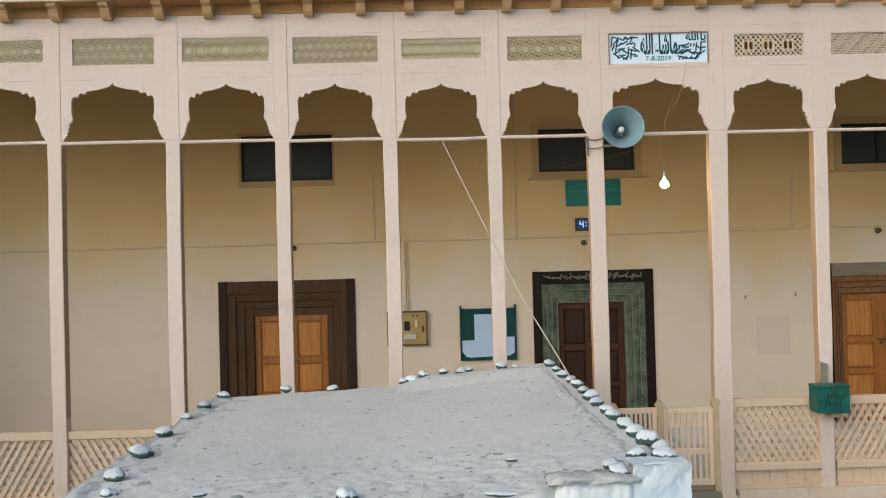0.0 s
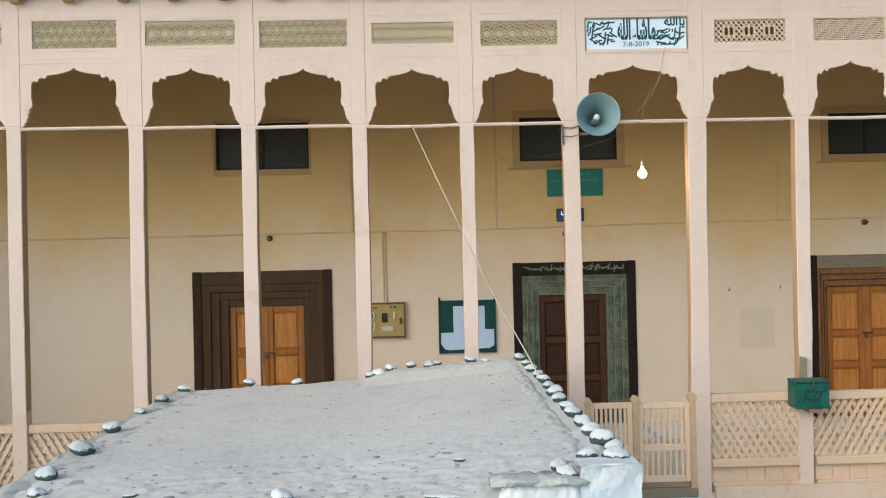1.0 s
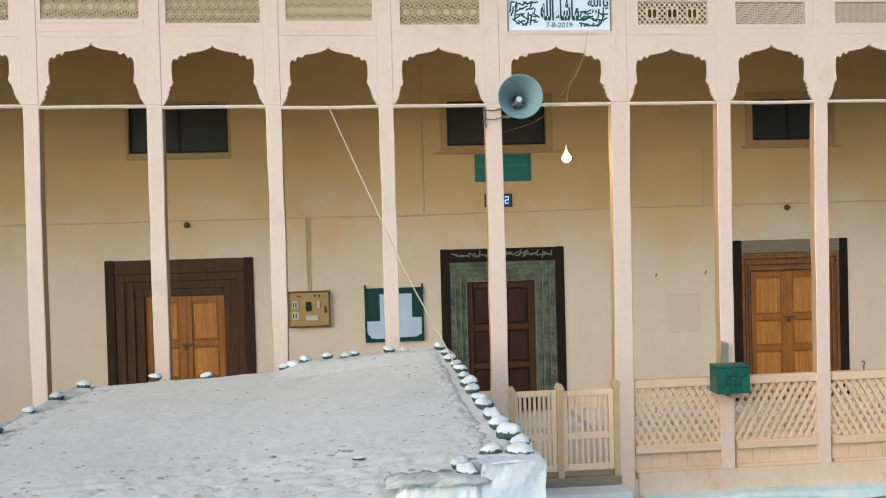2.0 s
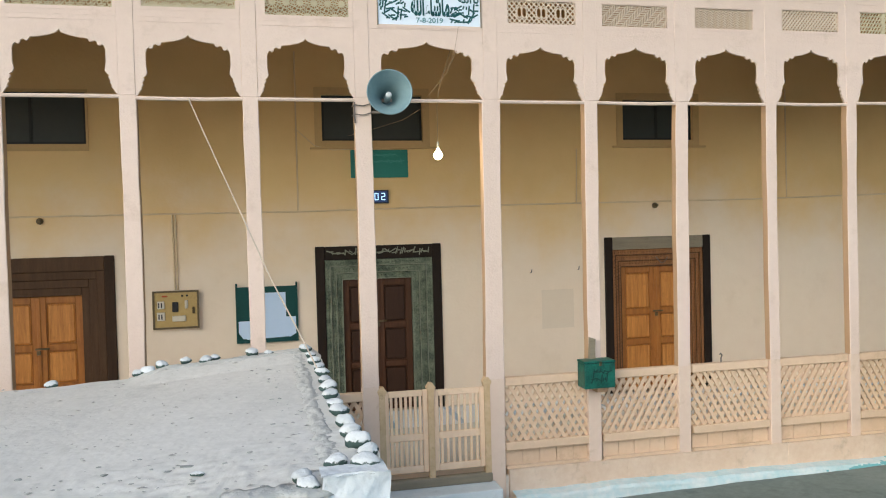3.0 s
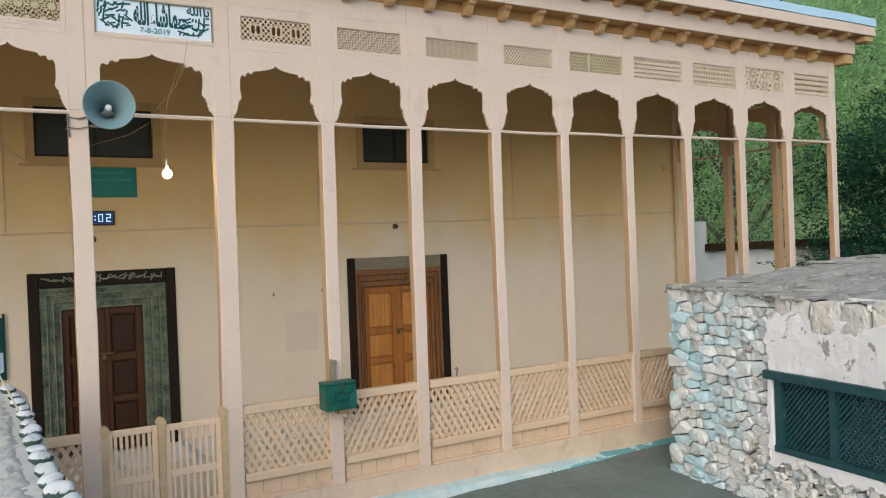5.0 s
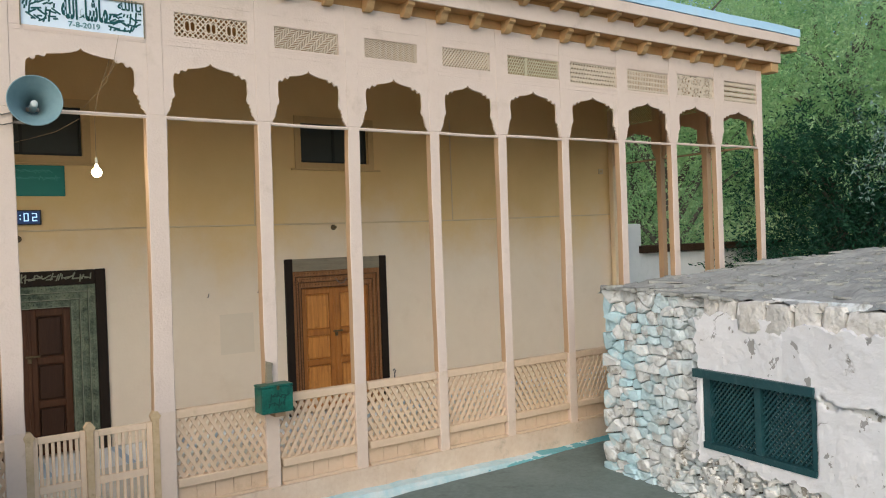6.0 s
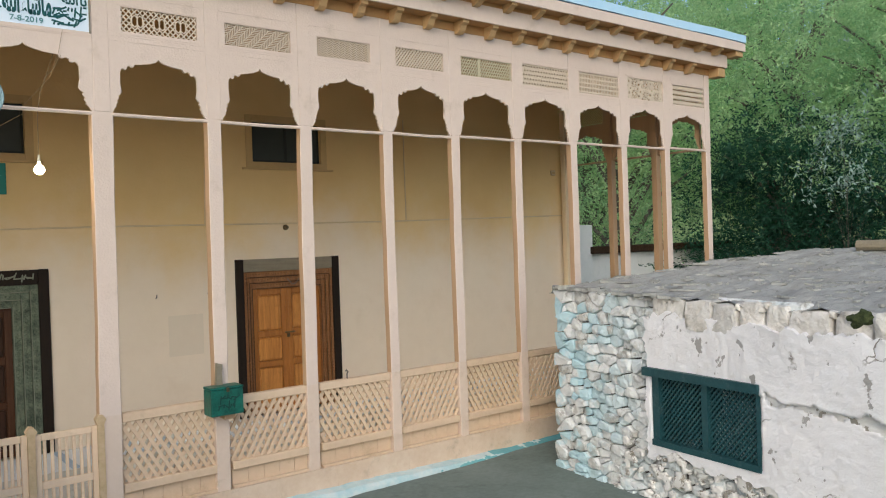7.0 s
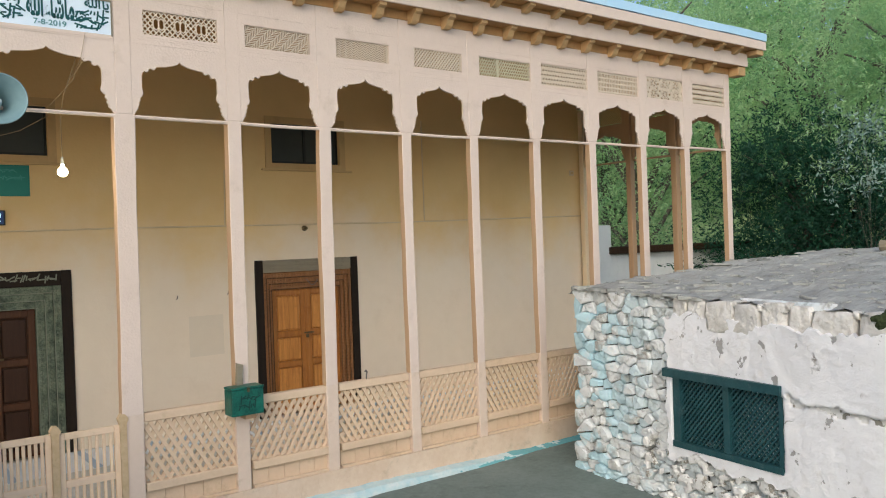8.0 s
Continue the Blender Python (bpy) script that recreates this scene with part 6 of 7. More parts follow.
for _ in range(200):
    front = rng.random() < 0.6
    x = rng.uniform(RX0 + 0.1, RX1 - 0.2) if front else rng.choice((rng.uniform(RX0, RX0 + 0.3), rng.uniform(0.7, 1.0)))
    y = RY0 + (1.0 * rng.random() ** 1.4 if front else (RY1 - RY0) * rng.random())
    r = rng.uniform(0.004, 0.010) * (2.4 if rng.random() < 0.10 else 1)
    ball = bmesh.ops.create_icosphere(clods, subdivisions=1, radius=1.0)["verts"]
    c = Vector((x, y, roof_z(x, y) + 0.002))
    for v in ball:
        v.co = c + Vector((v.co.x * r * 1.9, v.co.y * r, v.co.z * r * 0.6)) * rng.uniform(0.5, 1.4)
tagged(part("mud_clods", clods, CLOD), "dark damp clods of mud lying on the roof", "mud", kind="stuff")
crumbs = part("loose_chips", bm, SCRAP)
tagged(crumbs, "small stone chips and clods scattered over the mud roof", "gravel", kind="stuff")
for x, y, sx, sy in ((-0.72, 4.86, 0.06, 0.02), (-0.95, 4.86, 0.04, 0.02), (0.35, 5.15, 0.03, 0.015), (-1.35, 5.05, 0.04, 0.02), (0.25, 4.66, 0.09, 0.03), (0.05, 4.60, 0.08, 0.03)):
    ob = new("flat_stone", COBBLES[k % 9])
    ob.matrix_basis = pose(x, y, roof_z(x, y) + 0.01, 0, 0, rng.uniform(-20, 20)) @ Matrix.Diagonal((sx, sy, 0.018, 1))
    tagged(ob, "flat pale stone flake sunk in the mud roof", "stone", "stone flakes in the mud")
    k += 1
# crumbling lip of mud and thin stones above the white corner
def lip(x0, x1, y0, y1, z0, z1, seed):
    bm = bmesh.new()
    n, rings = 46, []
    sect = [(0, 0), (0, 0.35), (0, 0.7), (0.08, 1), (0.35, 1.05), (0.7, 1.0), (1, 0.9), (1, 0)]
    for i in range(n + 1):
        t = i / n
        x = x0 + (x1 - x0) * t
        end = min(1.0, 6 * t, 6 * (1 - t)) ** 0.5
        ring_v = []
        for a, b in sect:
            y = y0 + (y1 - y0) * a + (0.022 * fbm(x * 9, b * 1.5, seed) + 0.012 * fbm(x * 30, b * 4, seed)) * (1 if a < 0.5 else 0.2) + 0.03 * (1 - end) * (a < 0.5)
            z = z0 + (z1 - z0) * b * end + 0.008 * fbm(x * 11, a * 2 + 9, seed) + 0.007 * fbm(x * 28, a * 5, seed)
            ring_v.append(bm.verts.new((x, y, z)))
        rings.append(ring_v)
    m = len(sect)
    for a, b in zip(rings, rings[1:]):
        for k in range(m):
            bm.faces.new((a[k], a[(k + 1) % m], b[(k + 1) % m], b[k]))
    bm.faces.new(rings[0])
    bm.faces.new(rings[-1][::-1])
    bmesh.ops.recalc_face_normals(bm, faces=bm.faces[:])
    return bm


part("crumbled_lip", lip(0.47, 0.94, 4.572, 4.72, 1.726, 1.758, 2.0), MUDBAND, hut, "crumbling pale lip of mud and thin stones", True)
part("crumbled_lip", lip(0.49, 0.93, 4.59, 4.70, 1.60, 1.722, 6.0), WHITEWASH, hut, smooth=True)

# ---------------------------------------------------------------- stone house
HA = Vector((7.805, 8.0, 0.0))
HD = Vector((-0.1233, -0.9924, 0.0))      # along the face, towards the viewer's side
HN = Vector((-0.9924, 0.1233, 0.0))       # out of the face
HUP = Vector((0, 0, 1))


def on_face(s, z, out=0.0):
    return HA + HD * s + HN * out + HUP * z


house = thing("stone_house", tuple(HA), "low field-stone house, partly white plastered, with a shaly mud roof", "house")


def top_z(s):
    return 2.215 - 0.02 * min(s, 4) + 0.015 * fbm(s * 2, 5)


# core of the wall, with the window hole
WS0, WS1, WZ0, WZ1 = 1.63, 2.91, 0.715, 1.365
bm = bmesh.new()


def core_box(s0, s1, z0, z1):
    q = [on_face(s, z, o) for z in (z0, z1) for s, o in ((s0, -0.11), (s1, -0.11), (s1, -0.55), (s0, -0.55))]
    v = [bm.verts.new(p) for p in q]
    for f in ((3, 2, 1, 0), (4, 5, 6, 7), (0, 1, 5, 4), (1, 2, 6, 5), (2, 3, 7, 6), (3, 0, 4, 7)):
        bm.faces.new([v[i] for i in f])


for q in ((0.02, WS0, 0, 2.12), (WS1, 6.5, 0, 2.12), (WS0, WS1, 0, WZ0), (WS0, WS1, WZ1, 2.12)):
    core_box(*q)
bmesh.ops.recalc_face_normals(bm, faces=bm.faces[:])
# Mud core coloured extra dark to carry the shade in the stone joints.
part("wall_core", bm, MUDEDGE, house, "mud mortar core of the wall")
bm = bmesh.new()
a, b = HA - HN * 0.03, HA - HN * 5.2
q = [on_face(0.03, 0, -0.3), on_face(0.03, 2.15, -0.3), on_face(0.03, 2.45, -5.0), on_face(0.03, 0, -5.0)]
bm.faces.new([bm.verts.new(p) for p in q])
part("wall_back", bm, MUDEDGE, house)
# room inside, seen through the window lattice; near-black colour stands for its shade
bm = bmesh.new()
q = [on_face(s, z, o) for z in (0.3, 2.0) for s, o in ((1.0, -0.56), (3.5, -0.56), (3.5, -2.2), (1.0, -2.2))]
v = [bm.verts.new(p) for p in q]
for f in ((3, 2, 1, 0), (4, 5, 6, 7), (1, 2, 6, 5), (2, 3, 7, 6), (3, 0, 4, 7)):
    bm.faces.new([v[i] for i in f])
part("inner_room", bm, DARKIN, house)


# plaster: a thick uneven skin with a broken edge
def plaster_edge(z):
    return 1.53 + 0.05 * fbm(z * 5, 2) + 0.03 * fbm(z * 14, 6)


def plaster_low(s):
    return 0.62 - 0.03 * s + 0.10 * fbm(s * 2.3, 8) + 0.05 * fbm(s * 9, 3)


def plaster_bm(z_low, z_high, out0, seed, s_from, s_to=6.4, ledge=True, holes=None, ns=230, nz=120):
    bm = bmesh.new()
    grid = {}
    for j in range(nz + 1):
        for i in range(ns + 1):
            s = 0.95 + (s_to - 0.95) * i / ns
            z = 0.0 + 2.2 * j / nz
            s = max(s, s_from(z))
            z = min(max(z, z_low(s)), z_high(s))
            o = out0 + 0.016 * fbm(s * 1.5, z * 1.7, seed) + 0.007 * fbm(s * 6, z * 6, seed) + 0.006 * fbm(s * 20, z * 20, seed)
            crack = 1.33 - 0.05 * (s - 3.0) - 0.04 * max(0, s - 3.6) + 0.035 * fbm(s * 3, 1)
            if ledge and s > 2.55:
                o += 0.045 * min(1, (s - 2.55) / 0.6) * max(0, min(1, (z - crack) / 0.012))
            grid[i, j] = (s, z, o)
    vert = {}

    def vtx(i, j):
        if (i, j) not in vert:
            s, z, o = grid[i, j]
            vert[i, j] = bm.verts.new(on_face(s, z, o))
        return vert[i, j]
    for j in range(nz):
        for i in range(ns):
            s, z, _ = grid[i, j]
            ends = [grid[a, b] for a, b in ((i, j), (i + 1, j), (i + 1, j + 1), (i, j + 1))]
            if min(max(e[k] for e in ends) - min(e[k] for e in ends) for k in (0, 1)) < 1e-5:
                continue
            seam = 1.33 - 0.05 * (s - 3.0) - 0.04 * max(0, s - 3.6) + 0.035 * fbm(s * 3, 1)
            if ledge and s > 2.95 and abs(z - seam + 0.012) < 0.012 + 0.17 * max(0, 0.2 + fbm(s * 2.6, 12.0)) + 0.02 * fbm(s * 14, z * 14, 3):
                continue
            if holes and holes(s, z):
                continue
            if WS0 - 0.06 < s < WS1 + 0.0 and WZ0 - 0.04 < z < WZ1 + 0.06:
                continue
            bm.faces.new((vtx(i, j), vtx(i + 1, j), vtx(i + 1, j + 1), vtx(i, j + 1)))
    bmesh.ops.recalc_face_normals(bm, faces=bm.faces[:])
    edges = [e for e in bm.edges if e.is_boundary]
    r = bmesh.ops.extrude_edge_only(bm, edges=edges)
    bmesh.ops.translate(bm, verts=[g for g in r["geom"] if isinstance(g, bmesh.types.BMVert)], vec=-HN * 0.05)
    bmesh.ops.recalc_face_normals(bm, faces=bm.faces[:])
    return bm


part("plaster", plaster_bm(plaster_low, lambda s: 2.03 - 0.02 * s + 0.08 * fbm(s * 3, 4) + 0.05 * fbm(s * 11, 4), 0.035, 1.0, plaster_edge), WHITEPLASTER, house, "rough white plaster, chipped and cracked", True)
part("fallen_plaster", plaster_bm(lambda s: 0.03, lambda s: plaster_low(s) + 0.06, 0.022, 5.0, lambda z: 1.18 + 0.2 * (z < 0.12) + 0.12 * fbm(z * 6, 5), 6.4, False,
                                  lambda s, z: fbm(s * 6.5, z * 8, 31) + 0.35 * fbm(s * 19, z * 19, 4) > 0.02 + 0.5 * (z - plaster_low(s)) + 0.18 * (s - 2.2), 330, 180), DIRTYPLASTER, house, "half-fallen dirty plaster at the wall foot", True)
part("bared_strip", plaster_bm(lambda s: 1.12 - 0.03 * (s - 3), lambda s: 1.44 - 0.05 * (s - 3), 0.006, 7.0, lambda z: 2.9, ledge=False), DIRTYPLASTER, house, "bared mud where the plaster cracked off", True)


# window
wf = thing("window_4", tuple(on_face(2.26, WZ0)), "dark teal lattice window with two shutters in the stone wall", "window", kind="structure")


def face_box(bm, s0, s1, z0, z1, o0, o1):
    v = [bm.verts.new(on_face(s, z, o)) for z in (z0, z1) for s, o in ((s0, o0), (s1, o0), (s1, o1), (s0, o1))]
    for f in ((3, 2, 1, 0), (4, 5, 6, 7), (0, 1, 5, 4), (1, 2, 6, 5), (2, 3, 7, 6), (3, 0, 4, 7)):
        bm.faces.new([v[i] for i in f])
    bmesh.ops.recalc_face_normals(bm, faces=bm.faces[:])


bm = bmesh.new()
face_box(bm, WS0 - 0.11, WS1 + 0.01, WZ1, WZ1 + 0.085, 0.085, -0.15)
part("lintel", bm, TEAL, wf)
for s0, s1 in ((WS0 - 0.02, WS0 + 0.07), (WS1 - 0.045, WS1 + 0.0), (2.245, 2.315)):
    bm = bmesh.new()
    face_box(bm, s0, s1, WZ0 + 0.001, WZ1 - 0.001, 0.03, -0.08)
    part("frame_post", bm, TEAL, wf)
bm = bmesh.new()
face_box(bm, WS0 - 0.02, WS1, WZ0 - 0.06, WZ0, 0.05, -0.1)
part("sill", bm, TEAL, wf)
for leaf, (s0, s1) in enumerate(((WS0 + 0.071, 2.244), (2.316, WS1 - 0.046))):
    for sgn, o in ((1, 0.0), (-1, -0.016)):
        s = s0 - 0.7
        while s < s1 + 0.7:
            t0, t1 = clip_line(s, WZ0, 0.66 * sgn, 0.75, s0, s1, WZ0 + 0.002, WZ1 - 0.002)
            if t1 - t0 > 0.03:
                bm = bmesh.new()
                p, q = (s + 0.66 * sgn * t0, WZ0 + 0.75 * t0), (s + 0.66 * sgn * t1, WZ0 + 0.75 * t1)
                w = 0.011
                pts = [(p[0] - w, p[1]), (p[0] + w, p[1]), (q[0] + w, q[1]), (q[0] - w, q[1])]
                f = [bm.verts.new(on_face(a, b, o)) for a, b in pts]
                g = [bm.verts.new(on_face(a, b, o - 0.014)) for a, b in pts]
                bm.faces.new(f)
                bm.faces.new(g[::-1])
                for n in range(4):
                    bm.faces.new((f[n], g[n], g[(n + 1) % 4], f[(n + 1) % 4]))
                bmesh.ops.recalc_face_normals(bm, faces=bm.faces[:])
                part("slat", bm, TEAL, wf)
            s += 0.052


# field stones
srng = random.Random(11)


def stone_bm(bm, corners, out):
    """One rough field stone built to fit its gap: broken outline, sharp rim and a face of a few split planes."""
    n = len(corners)
    cs, cz = sum(c[0] for c in corners) / n, sum(c[1] for c in corners) / n
    size = max(math.hypot(a - cs, b - cz) for a, b in corners)
    outline = []
    for (a, b), (c, d) in zip(corners, corners[1:] + corners[:1]):
        outline.append((a, b))
        if math.hypot(c - a, d - b) > 0.065:
            t, w = srng.uniform(0.35, 0.65), srng.uniform(-0.008, 0.002)
            outline.append((a + (c - a) * t - (d - b) * w * 8, b + (d - b) * t + (c - a) * w * 8) if srng.random() < 0.5 else (a + (c - a) * t, b + (d - b) * t))
    planes = [(srng.uniform(-0.14, 0.14), srng.uniform(-0.2, 0.06), srng.uniform(0.0, 0.008))]
    for k in range(3):
        t = srng.uniform(0, 2 * math.pi)
        slope = srng.uniform(0.2, 0.6)
        planes.append((math.cos(t) * slope, math.sin(t) * slope, slope * size * srng.uniform(0.3, 0.7)))
    seed = srng.uniform(0, 90)

    def face(p, q):
        o = min(h - u * (p - cs) - v * (q - cz) for u, v, h in planes)
        return max(o, -0.045) + 0.011 * fbm(p * 14, q * 14, seed)
    rings = []
    for scale, drop in ((0.97, None), (1.0, 0.030), (0.962, 0.002), (0.70, 0.0), (0.36, 0.0)):
        ring_v = []
        for a, b in outline:
            wob = 1 + srng.uniform(-0.06, 0.06) * (scale < 0.9)
            p, q = cs + (a - cs) * scale * wob, cz + (b - cz) * scale * wob
            ring_v.append(bm.verts.new(on_face(p, q, out + (-0.16 if drop is None else face(p, q) - drop))))
        rings.append(ring_v)
    m = len(outline)
    for a, b in zip(rings, rings[1:]):
        for k in range(m):
            bm.faces.new((a[k], a[(k + 1) % m], b[(k + 1) % m], b[k]))
    mid = bm.verts.new(on_face(cs, cz, out + face(cs, cz)))
    for k in range(m):
        bm.faces.new((rings[-1][k], rings[-1][(k + 1) % m], mid))


def fitted_stone(corners, out, name="stone", mat=MASONRY):
    bm = bmesh.new()
    stone_bm(bm, corners, out)
    bmesh.ops.recalc_face_normals(bm, faces=bm.faces[:])
    ob = part(name, bm, mat, house)
    for f in ob.data.polygons:
        f.use_smooth = srng.random() < 0.2
    return ob


def knocked_off(poly):
    """Some corners broken off an outline."""
    out = []
    n = len(poly)
    for k in range(n):
        p, q, r = poly[k - 1], poly[k], poly[(k + 1) % n]
        if srng.random() < 0.65:
            out.append(q)
            continue
        c, d = srng.uniform(0.08, 0.26), srng.uniform(0.08, 0.26)
        out.append((q[0] + (p[0] - q[0]) * c, q[1] + (p[1] - q[1]) * c))
        out.append((q[0] + (r[0] - q[0]) * d, q[1] + (r[1] - q[1]) * d))
    return out


# rubble: blocky stones in broken bond, some double, some chips; joints half way between neighbours
FLAT = 0.72
sites = []
row, q = 0, 0.05
while q < 2.17:
    h = srng.uniform(0.085, 0.13)
    p = srng.uniform(0.06, 0.12) + 0.09 * (row % 2)
    while p < (1.80 if q > 0.6 else 3.3):
        if srng.random() > 0.10:
            sites.append((p + srng.uniform(-0.03, 0.03), q + srng.uniform(-0.028, 0.028), srng.uniform(0.030, 0.058)))
        if srng.random() < 0.16:
            sites.append((p + srng.uniform(0.06, 0.12), q + srng.uniform(-0.06, 0.06), 0.02))
        p += srng.uniform(0.12, 0.245)
    row += 1
    q += h


def cut_away(poly, px, pz, nx, nz):
    """Keep the part of an outline behind a line."""
    out = []
    for a, b in zip(poly, poly[1:] + poly[:1]):
        da, db = (a[0] - px) * nx + (a[1] - pz) * nz, (b[0] - px) * nx + (b[1] - pz) * nz
        if da <= 0:
            out.append(a)
        if da * db < 0:
            t = da / (da - db)
            out.append((a[0] + (b[0] - a[0]) * t, a[1] + (b[1] - a[1]) * t))
    return out


count = 0
for k, (p, q, c) in enumerate(sites):
    edge = -0.015 + 0.02 * fbm(q * 7, 2)
    poly = [(edge, -0.03), (3.3, -0.03), (3.3, 2.19), (edge, 2.19)]
    gap = srng.uniform(0.002, 0.011)
    for m, (a, b, e) in enumerate(sites):
        dx, dz = (a - p) * FLAT, b - q
        dist = math.hypot(dx, dz)
        if m == k or dist > 0.5 or len(poly) < 3:
            continue
        t = 0.5 + (c * c - e * e) / (2 * dist * dist)
        ux, uz = dx * FLAT, dz
        ul = math.hypot(ux, uz)
        ux, uz = ux / ul, uz / ul
        poly = cut_away(poly, p + (a - p) * t - ux * gap, q + (b - q) * t - uz * gap, ux, uz)
    if len(poly) < 3 or max(u for u, _ in poly) - min(u for u, _ in poly) < 0.02:
        continue
    far = max(u for u, _ in poly)
    if q > 0.62 and (p > plaster_edge(q) + 0.05 or (far > WS0 + 0.02 and q < WZ1 + 0.12) or (p > 1.62 and q > 1.9)):
        continue
    if count < 300:
        fitted_stone(knocked_off(poly), -0.016 + srng.uniform(-0.050, 0.026) + 0.16 * max(0.0, 0.38 - q) - 0.03 * (p > 1.5))
        count += 1
# rough blocks along the top, over the plaster, with chips wedged between them
s = 1.60
while s < 6.2:
    w = srng.uniform(0.20, 0.40)
    z1, z0 = top_z(s + w / 2) + 0.012 + srng.uniform(-0.03, 0.014), 1.965 - 0.02 * s + srng.uniform(-0.045, 0.03)
    c = [srng.uniform(-0.018, 0.018) for _ in range(6)]
    fitted_stone(knocked_off([(s + 0.012 + c[0], z0), (s + w * 0.5, z0 - 0.015 + c[1]), (s + w - 0.012 + c[2], z0 + c[3]), (s + w - 0.014, z1 - 0.02 + c[4]), (s + w * 0.6, z1), (s + 0.014, z1 - 0.02 + c[5])]), 0.034 + srng.uniform(-0.024, 0.014), "coping_stone", COPING)
    if srng.random() < 0.6:
        e = srng.uniform(0.025, 0.045)
        fitted_stone([(s + w - e, z1 - 0.05), (s + w + e * 0.6, z1 - 0.065), (s + w + e, z1 - 0.005), (s + w - e * 0.5, z1 + 0.004)], 0.02, "coping_stone", COPING)
    s += w

MOSS_S, MOSS_Z = 3.86, 2.13
moss = thing("moss_clump", tuple(on_face(MOSS_S, 2.0)), "dark green clump of moss and weeds growing between coping stones", "moss")
bm = bmesh.new()
bmesh.ops.create_icosphere(bm, subdivisions=3, radius=1.0)
for v in bm.verts:
    k = 1 + 0.6 * noise.noise(v.co * 1.3 + Vector((3, 0, 0))) + 0.35 * noise.noise(v.co * 4)
    q = v.co * k
    v.co = on_face(MOSS_S + q.x * 0.10, MOSS_Z - 0.035 + q.z * 0.065 + 0.02 * q.x, 0.02 + q.y * 0.045)
part("tuft", bm, MOSS, moss)


# shaly roof
def shale(u, v):
    s = -0.06 + 6.6 * u
    d = -0.012 + 5.2 * v
    p = HA + HD * s - HN * d
    z = top_z(s) - 0.02 + 0.04 * min(1, max(0, d) / 0.5) + 0.058 * max(0, d)
    layer = fbm(p.x * 0.9, p.y * 2.2)
    z += 0.016 * math.floor(layer * 7) * 0.5 + 0.02 * max(0, fbm(p.x * 1.6 - p.y * 1.2, p.x * 4.5 + p.y * 6)) + 0.008 * fbm(p.x * 4, p.y * 4) + 0.006 * fbm(p.x * 16, p.y * 16)
    if s < 0:
        z -= 0.06
    return p.x + 0.04 * fbm(s * 5, d * 5, 2), p.y + 0.05 * fbm(s * 3, d * 3, 6), z


part("roof", sheet(150, 150, shale), SHALE, house, "rough layered grey mud and shale roof", True)


bm = bmesh.new()
for _ in range(950):
    s, d = srng.uniform(-0.0, 6.2), 0.1 + 4.9 * srng.random() ** 1.1
    p = Vector(shale((s + 0.06) / 6.6, (d + 0.012) / 5.2))
    big = srng.random()
    w = srng.uniform(0.10, 0.26) if big < 0.14 else srng.uniform(0.04, 0.11) if big < 0.5 else srng.uniform(0.012, 0.045)
    plate(bm, p, w, w * srng.uniform(0.25, 0.6), srng.uniform(0.002, 0.009), -0.55 + srng.gauss(0, 0.8), srng.uniform(-0.012, 0.012), srng)
bmesh.ops.recalc_face_normals(bm, faces=bm.faces[:])
flakes = part("shale_flakes", bm, FLAKE)
tagged(flakes, "loose flat shale flakes scattered over the mud roof", "shale", kind="stuff")
# flat slabs laid along the wall head, jutting out a little
s = -0.05
while s < 2.0:
    w = srng.uniform(0.10, 0.24)
    for level in range(srng.choice((1, 1, 2))):
        bm = bmesh.new()
        plate(bm, on_face(s + w * 0.5, top_z(s) - 0.008 + 0.020 * level, srng.uniform(-0.09, -0.05)), w * 0.62, srng.uniform(0.09, 0.13), srng.uniform(0.012, 0.022), math.pi / 2 + srng.uniform(-0.25, 0.25), srng.uniform(-0.01, 0.01), srng)
        bmesh.ops.recalc_face_normals(bm, faces=bm.faces[:])
        part("roof_slab", bm, FLAKE, house)
    s += w
LOGZ = 2.565
lg = thing("log", (12.3, 5.6, 2.56), "grey weathered log lying on the shaly roof", "log")
bm = bmesh.new()
tube(bm, [(12.3, 6.45, LOGZ), (12.36, 5.6, LOGZ), (12.3, 4.6, LOGZ)], [0.075, 0.08, 0.075], 10)
part("trunk", bm, GREYWOOD, lg)

# ---------------------------------------------------------------- beyond the end of the veranda
nbw = thing("neighbour_wall", (16, 14.5, 0), "whitewashed neighbouring wall with a dark timber coping", "wall", kind="structure")
part("pier", block(14.2, 14.5, 0, 16.0, 14.9, 3.10, 0.03, 2), WHITEWASH, nbw)
part("wall", block(16.001, 14.6, 0, 22.0, 14.9, 2.38, 0.02), WHITEWASH, nbw)
part("coping", block(15.9, 14.4, 2.381, 22.0, 15.0, 2.56, 0.015), DARKWOOD, nbw)


def hill(u, v):
    x = -60 + 240 * u
    y = 24 + 130 * v
    z = -1 + 62 * v ** 1.15 + 5 * fbm(x * 0.03, y * 0.03)
    return x, y, z


tagged(part("hillside", sheet(60, 40, hill), HILL, smooth=True), "steep wooded green hillside behind the trees", "hillside", kind="structure")


def hill_side(u, v):
    y = -60 + 110 * u
    return 46 + 90 * v, y, -1 + 50 * v ** 1.1 + 5 * fbm(y * 0.03, v * 3)


tagged(part("hillside", sheet(40, 30, hill_side), HILL, smooth=True), "green slope rising beyond the village", "hillside", kind="structure")


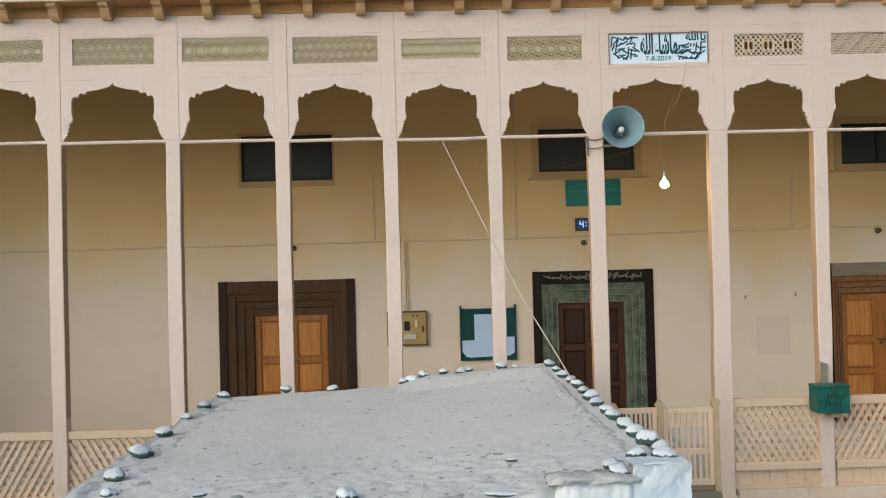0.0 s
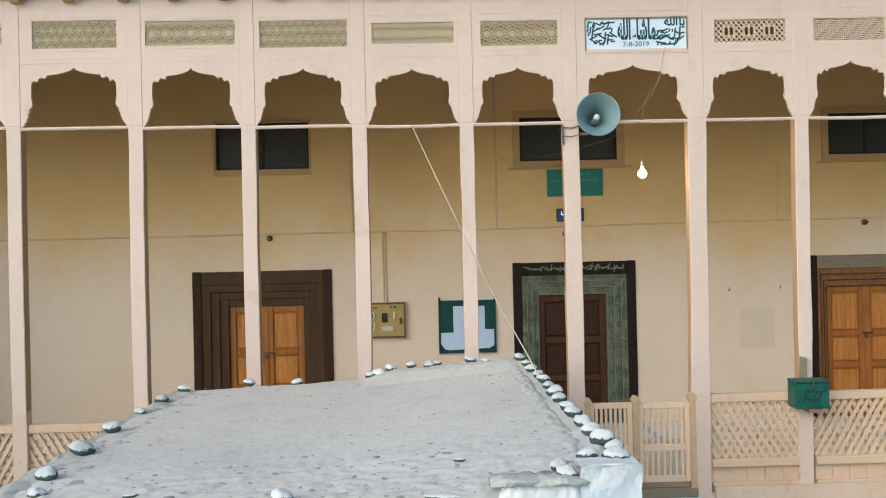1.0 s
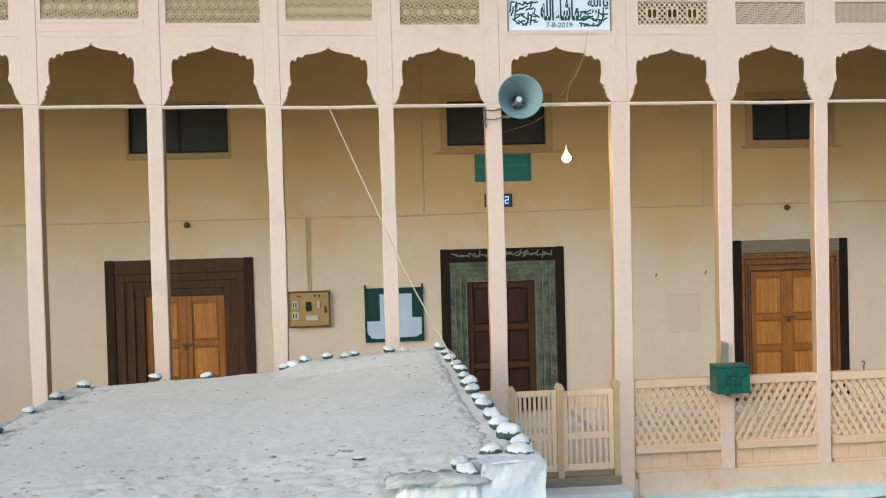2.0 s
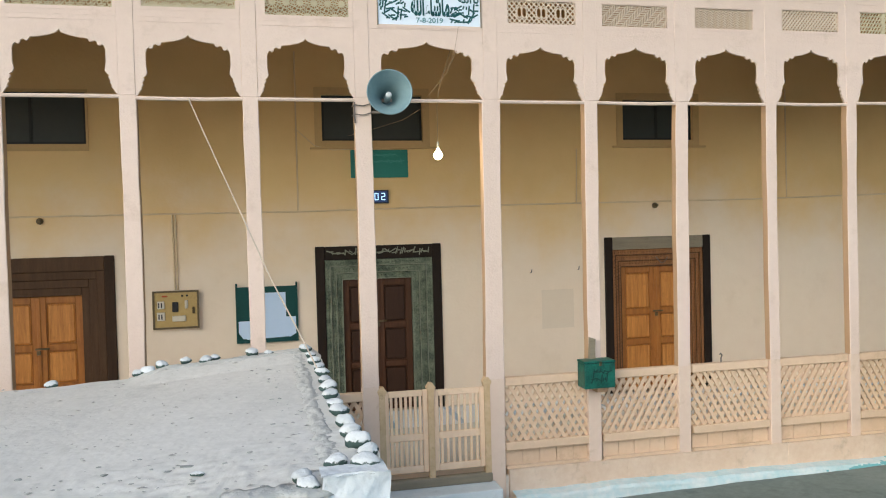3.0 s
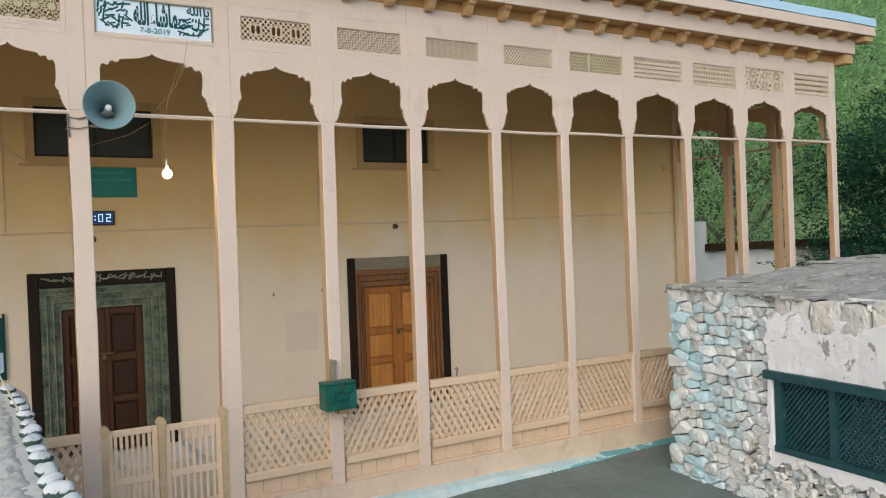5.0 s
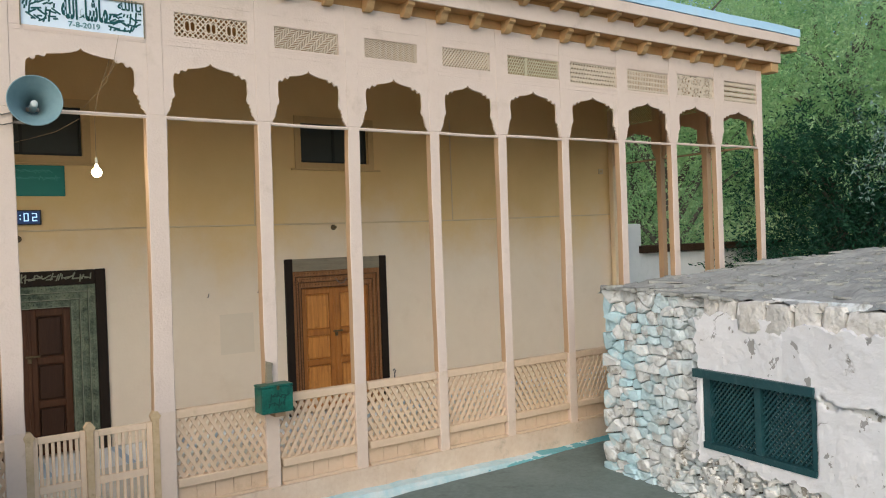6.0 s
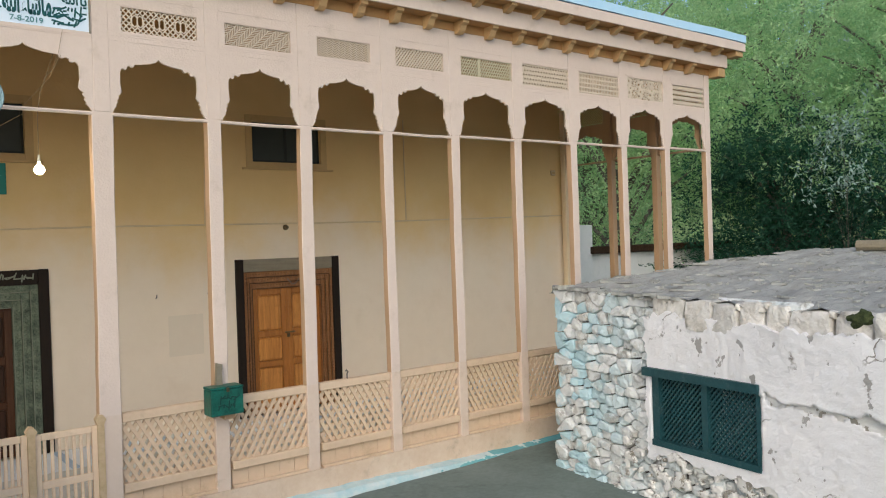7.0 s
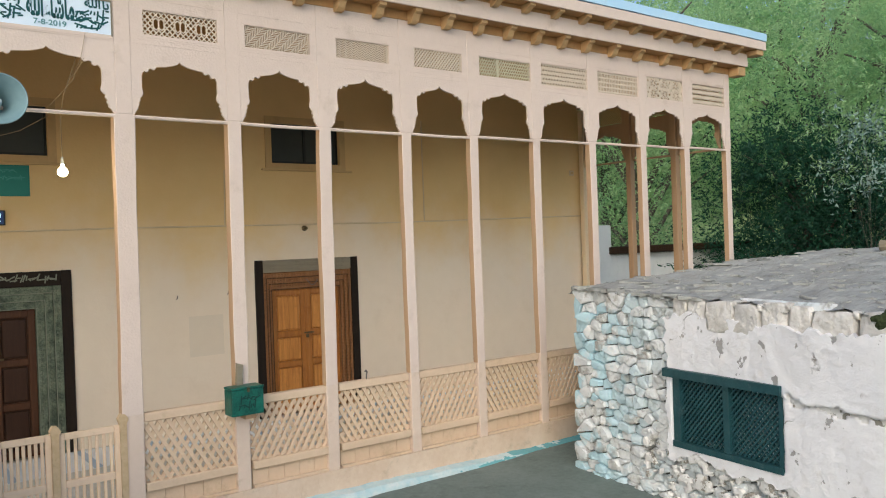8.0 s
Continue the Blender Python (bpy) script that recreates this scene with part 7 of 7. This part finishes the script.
# ---- trees
def leaf_cloud(seed, height, spread, base, count, leaf, droop, limbs):
    """Sprays of narrow leaves on drooping twigs round the limbs' ends; returns vertices and faces."""
    r = np.random.RandomState(seed)
    n_spray = count // 14
    tips = np.array(limbs)
    pick = tips[r.randint(0, len(tips), n_spray)]
    c = pick + r.normal(0, 1, (n_spray, 3)) * np.array([spread * 0.15, spread * 0.15, height * 0.065])
    c = c[c[:, 2] >= base]
    n_spray = len(c)
    d = r.normal(0, 1, (n_spray, 3))
    d[:, 2] = d[:, 2] * 0.4 - droop
    d /= np.linalg.norm(d, axis=1)[:, None]
    k = np.repeat(np.arange(n_spray), 14)
    t = r.uniform(0, 1, len(k))[:, None]
    p = c[k] + d[k] * t * 0.55 * r.uniform(0.6, 1.4, len(k))[:, None] + r.normal(0, 0.05, (len(k), 3))
    a = d[k] + r.normal(0, 0.7, (len(k), 3))
    a /= np.linalg.norm(a, axis=1)[:, None]
    b = np.cross(a, r.normal(0, 1, (len(k), 3)))
    b /= np.linalg.norm(b, axis=1)[:, None]
    ln = leaf * r.uniform(0.6, 1.4, len(k))[:, None]
    w = ln * 0.16
    v = np.stack([p, p + a * ln * 0.45 + b * w, p + a * ln, p + a * ln * 0.45 - b * w], 1).reshape(-1, 3)
    f = np.arange(len(v)).reshape(-1, 4)
    return v, f


def tree(x, y, z0, height, spread, seed, mat, label, count=26000, leaf=0.16, droop=0.5, base=1.0, thin=1.0):
    t = thing("tree", (x, y, z0), label, "tree", "trees behind the building")
    r = random.Random(seed)
    bm = bmesh.new()
    top = Vector((x + r.uniform(-0.4, 0.4), y + r.uniform(-0.4, 0.4), z0 + height * 0.62))
    bend = Vector((r.uniform(-0.3, 0.3), r.uniform(-0.3, 0.3), 0))
    root = Vector((x, y, z0 - 0.2))
    tube(bm, [root, root.lerp(top, 0.35) + bend, root.lerp(top, 0.7) + bend * 0.5, top], [height * thin * k for k in (0.026, 0.021, 0.015, 0.008)], 9)
    part("trunk", bm, BARK, t)
    tips = []
    for k in range(26):
        f = r.uniform(0.12, 1.0)
        s = root.lerp(top, f) + bend * (1 - abs(2 * f - 1))
        a = k * 2.4 + r.uniform(-0.3, 0.3)
        reach = spread * 0.5 * r.uniform(0.45, 1.0) * (1.1 - 0.45 * f)
        e = s + Vector((math.cos(a) * reach, math.sin(a) * reach, height * r.uniform(0.06, 0.30)))
        m = s.lerp(e, 0.55) + Vector((0, 0, height * 0.04))
        bm = bmesh.new()
        part("limb", tube(bm, [s, m, e], [height * thin * q for q in (0.008, 0.005, 0.002)], 5), BARK, t)
        tips += [e, m, m.lerp(e, 0.5), e + Vector((0, 0, height * 0.08)), e - Vector((0, 0, height * 0.07))]
    tips += [top, top + Vector((0, 0, height * 0.15)), top + Vector((0, 0, height * 0.27))]
    v, f = leaf_cloud(seed, height, spread, z0 + base, count, leaf, droop, [tuple(q) for q in tips])
    me = bpy.data.meshes.new("crown")
    me.from_pydata(v, [], f)
    me.materials.append(mat)
    crown = new("crown", me)
    under(crown, t)
    return t


G = "tall green willow with drooping narrow leaves"
tree(21.0, 12.0, 0, 6.5, 5.0, 1, DEEPGREEN, "dense dark green tree beside the veranda end, shade in its leaf colour", 59500, 0.11, 0.4, 0.6)
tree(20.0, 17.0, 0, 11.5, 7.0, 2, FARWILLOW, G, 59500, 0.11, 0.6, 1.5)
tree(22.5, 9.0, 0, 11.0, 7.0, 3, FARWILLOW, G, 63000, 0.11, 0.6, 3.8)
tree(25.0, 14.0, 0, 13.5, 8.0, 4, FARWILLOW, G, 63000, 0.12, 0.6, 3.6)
tree(19.5, 6.5, 0, 6.0, 6.0, 5, DEEPGREEN, "dense dark green tree behind the stone house, shade in its leaf colour", 52500, 0.10, 0.4, 0.4)
tree(27.0, 5.0, 0, 12.5, 8.0, 6, FARWILLOW, G, 59500, 0.12, 0.6, 4.2)
tree(24.0, 22.0, 0.5, 14.0, 8.5, 7, FARWILLOW, G, 56000, 0.14, 0.5, 0.8)
tree(31.0, 18.0, 1.5, 16.0, 9.0, 8, FARWILLOW, G, 59500, 0.16, 0.5, 0.8)
tree(33.0, 10.0, 0.5, 16.0, 9.0, 9, FARWILLOW, G, 59500, 0.15, 0.5, 4.5)
tree(38.0, 25.0, 4, 17.0, 10.0, 10, FARWILLOW, G, 45500, 0.19, 0.4, 0.8)
tree(40.0, 14.0, 2, 18.0, 10.0, 11, FARWILLOW, G, 45500, 0.19, 0.4, 0.8)
tree(30.0, 30.0, 4, 15.0, 10.0, 12, FARWILLOW, G, 42000, 0.19, 0.4, 0.8)
tree(15.05, 7.6, 0, 6.0, 1.8, 13, SILVER, "small silver-leaved olive-like tree behind the stone roof", 1900, 0.085, 1.0, 3.5, thin=0.04)
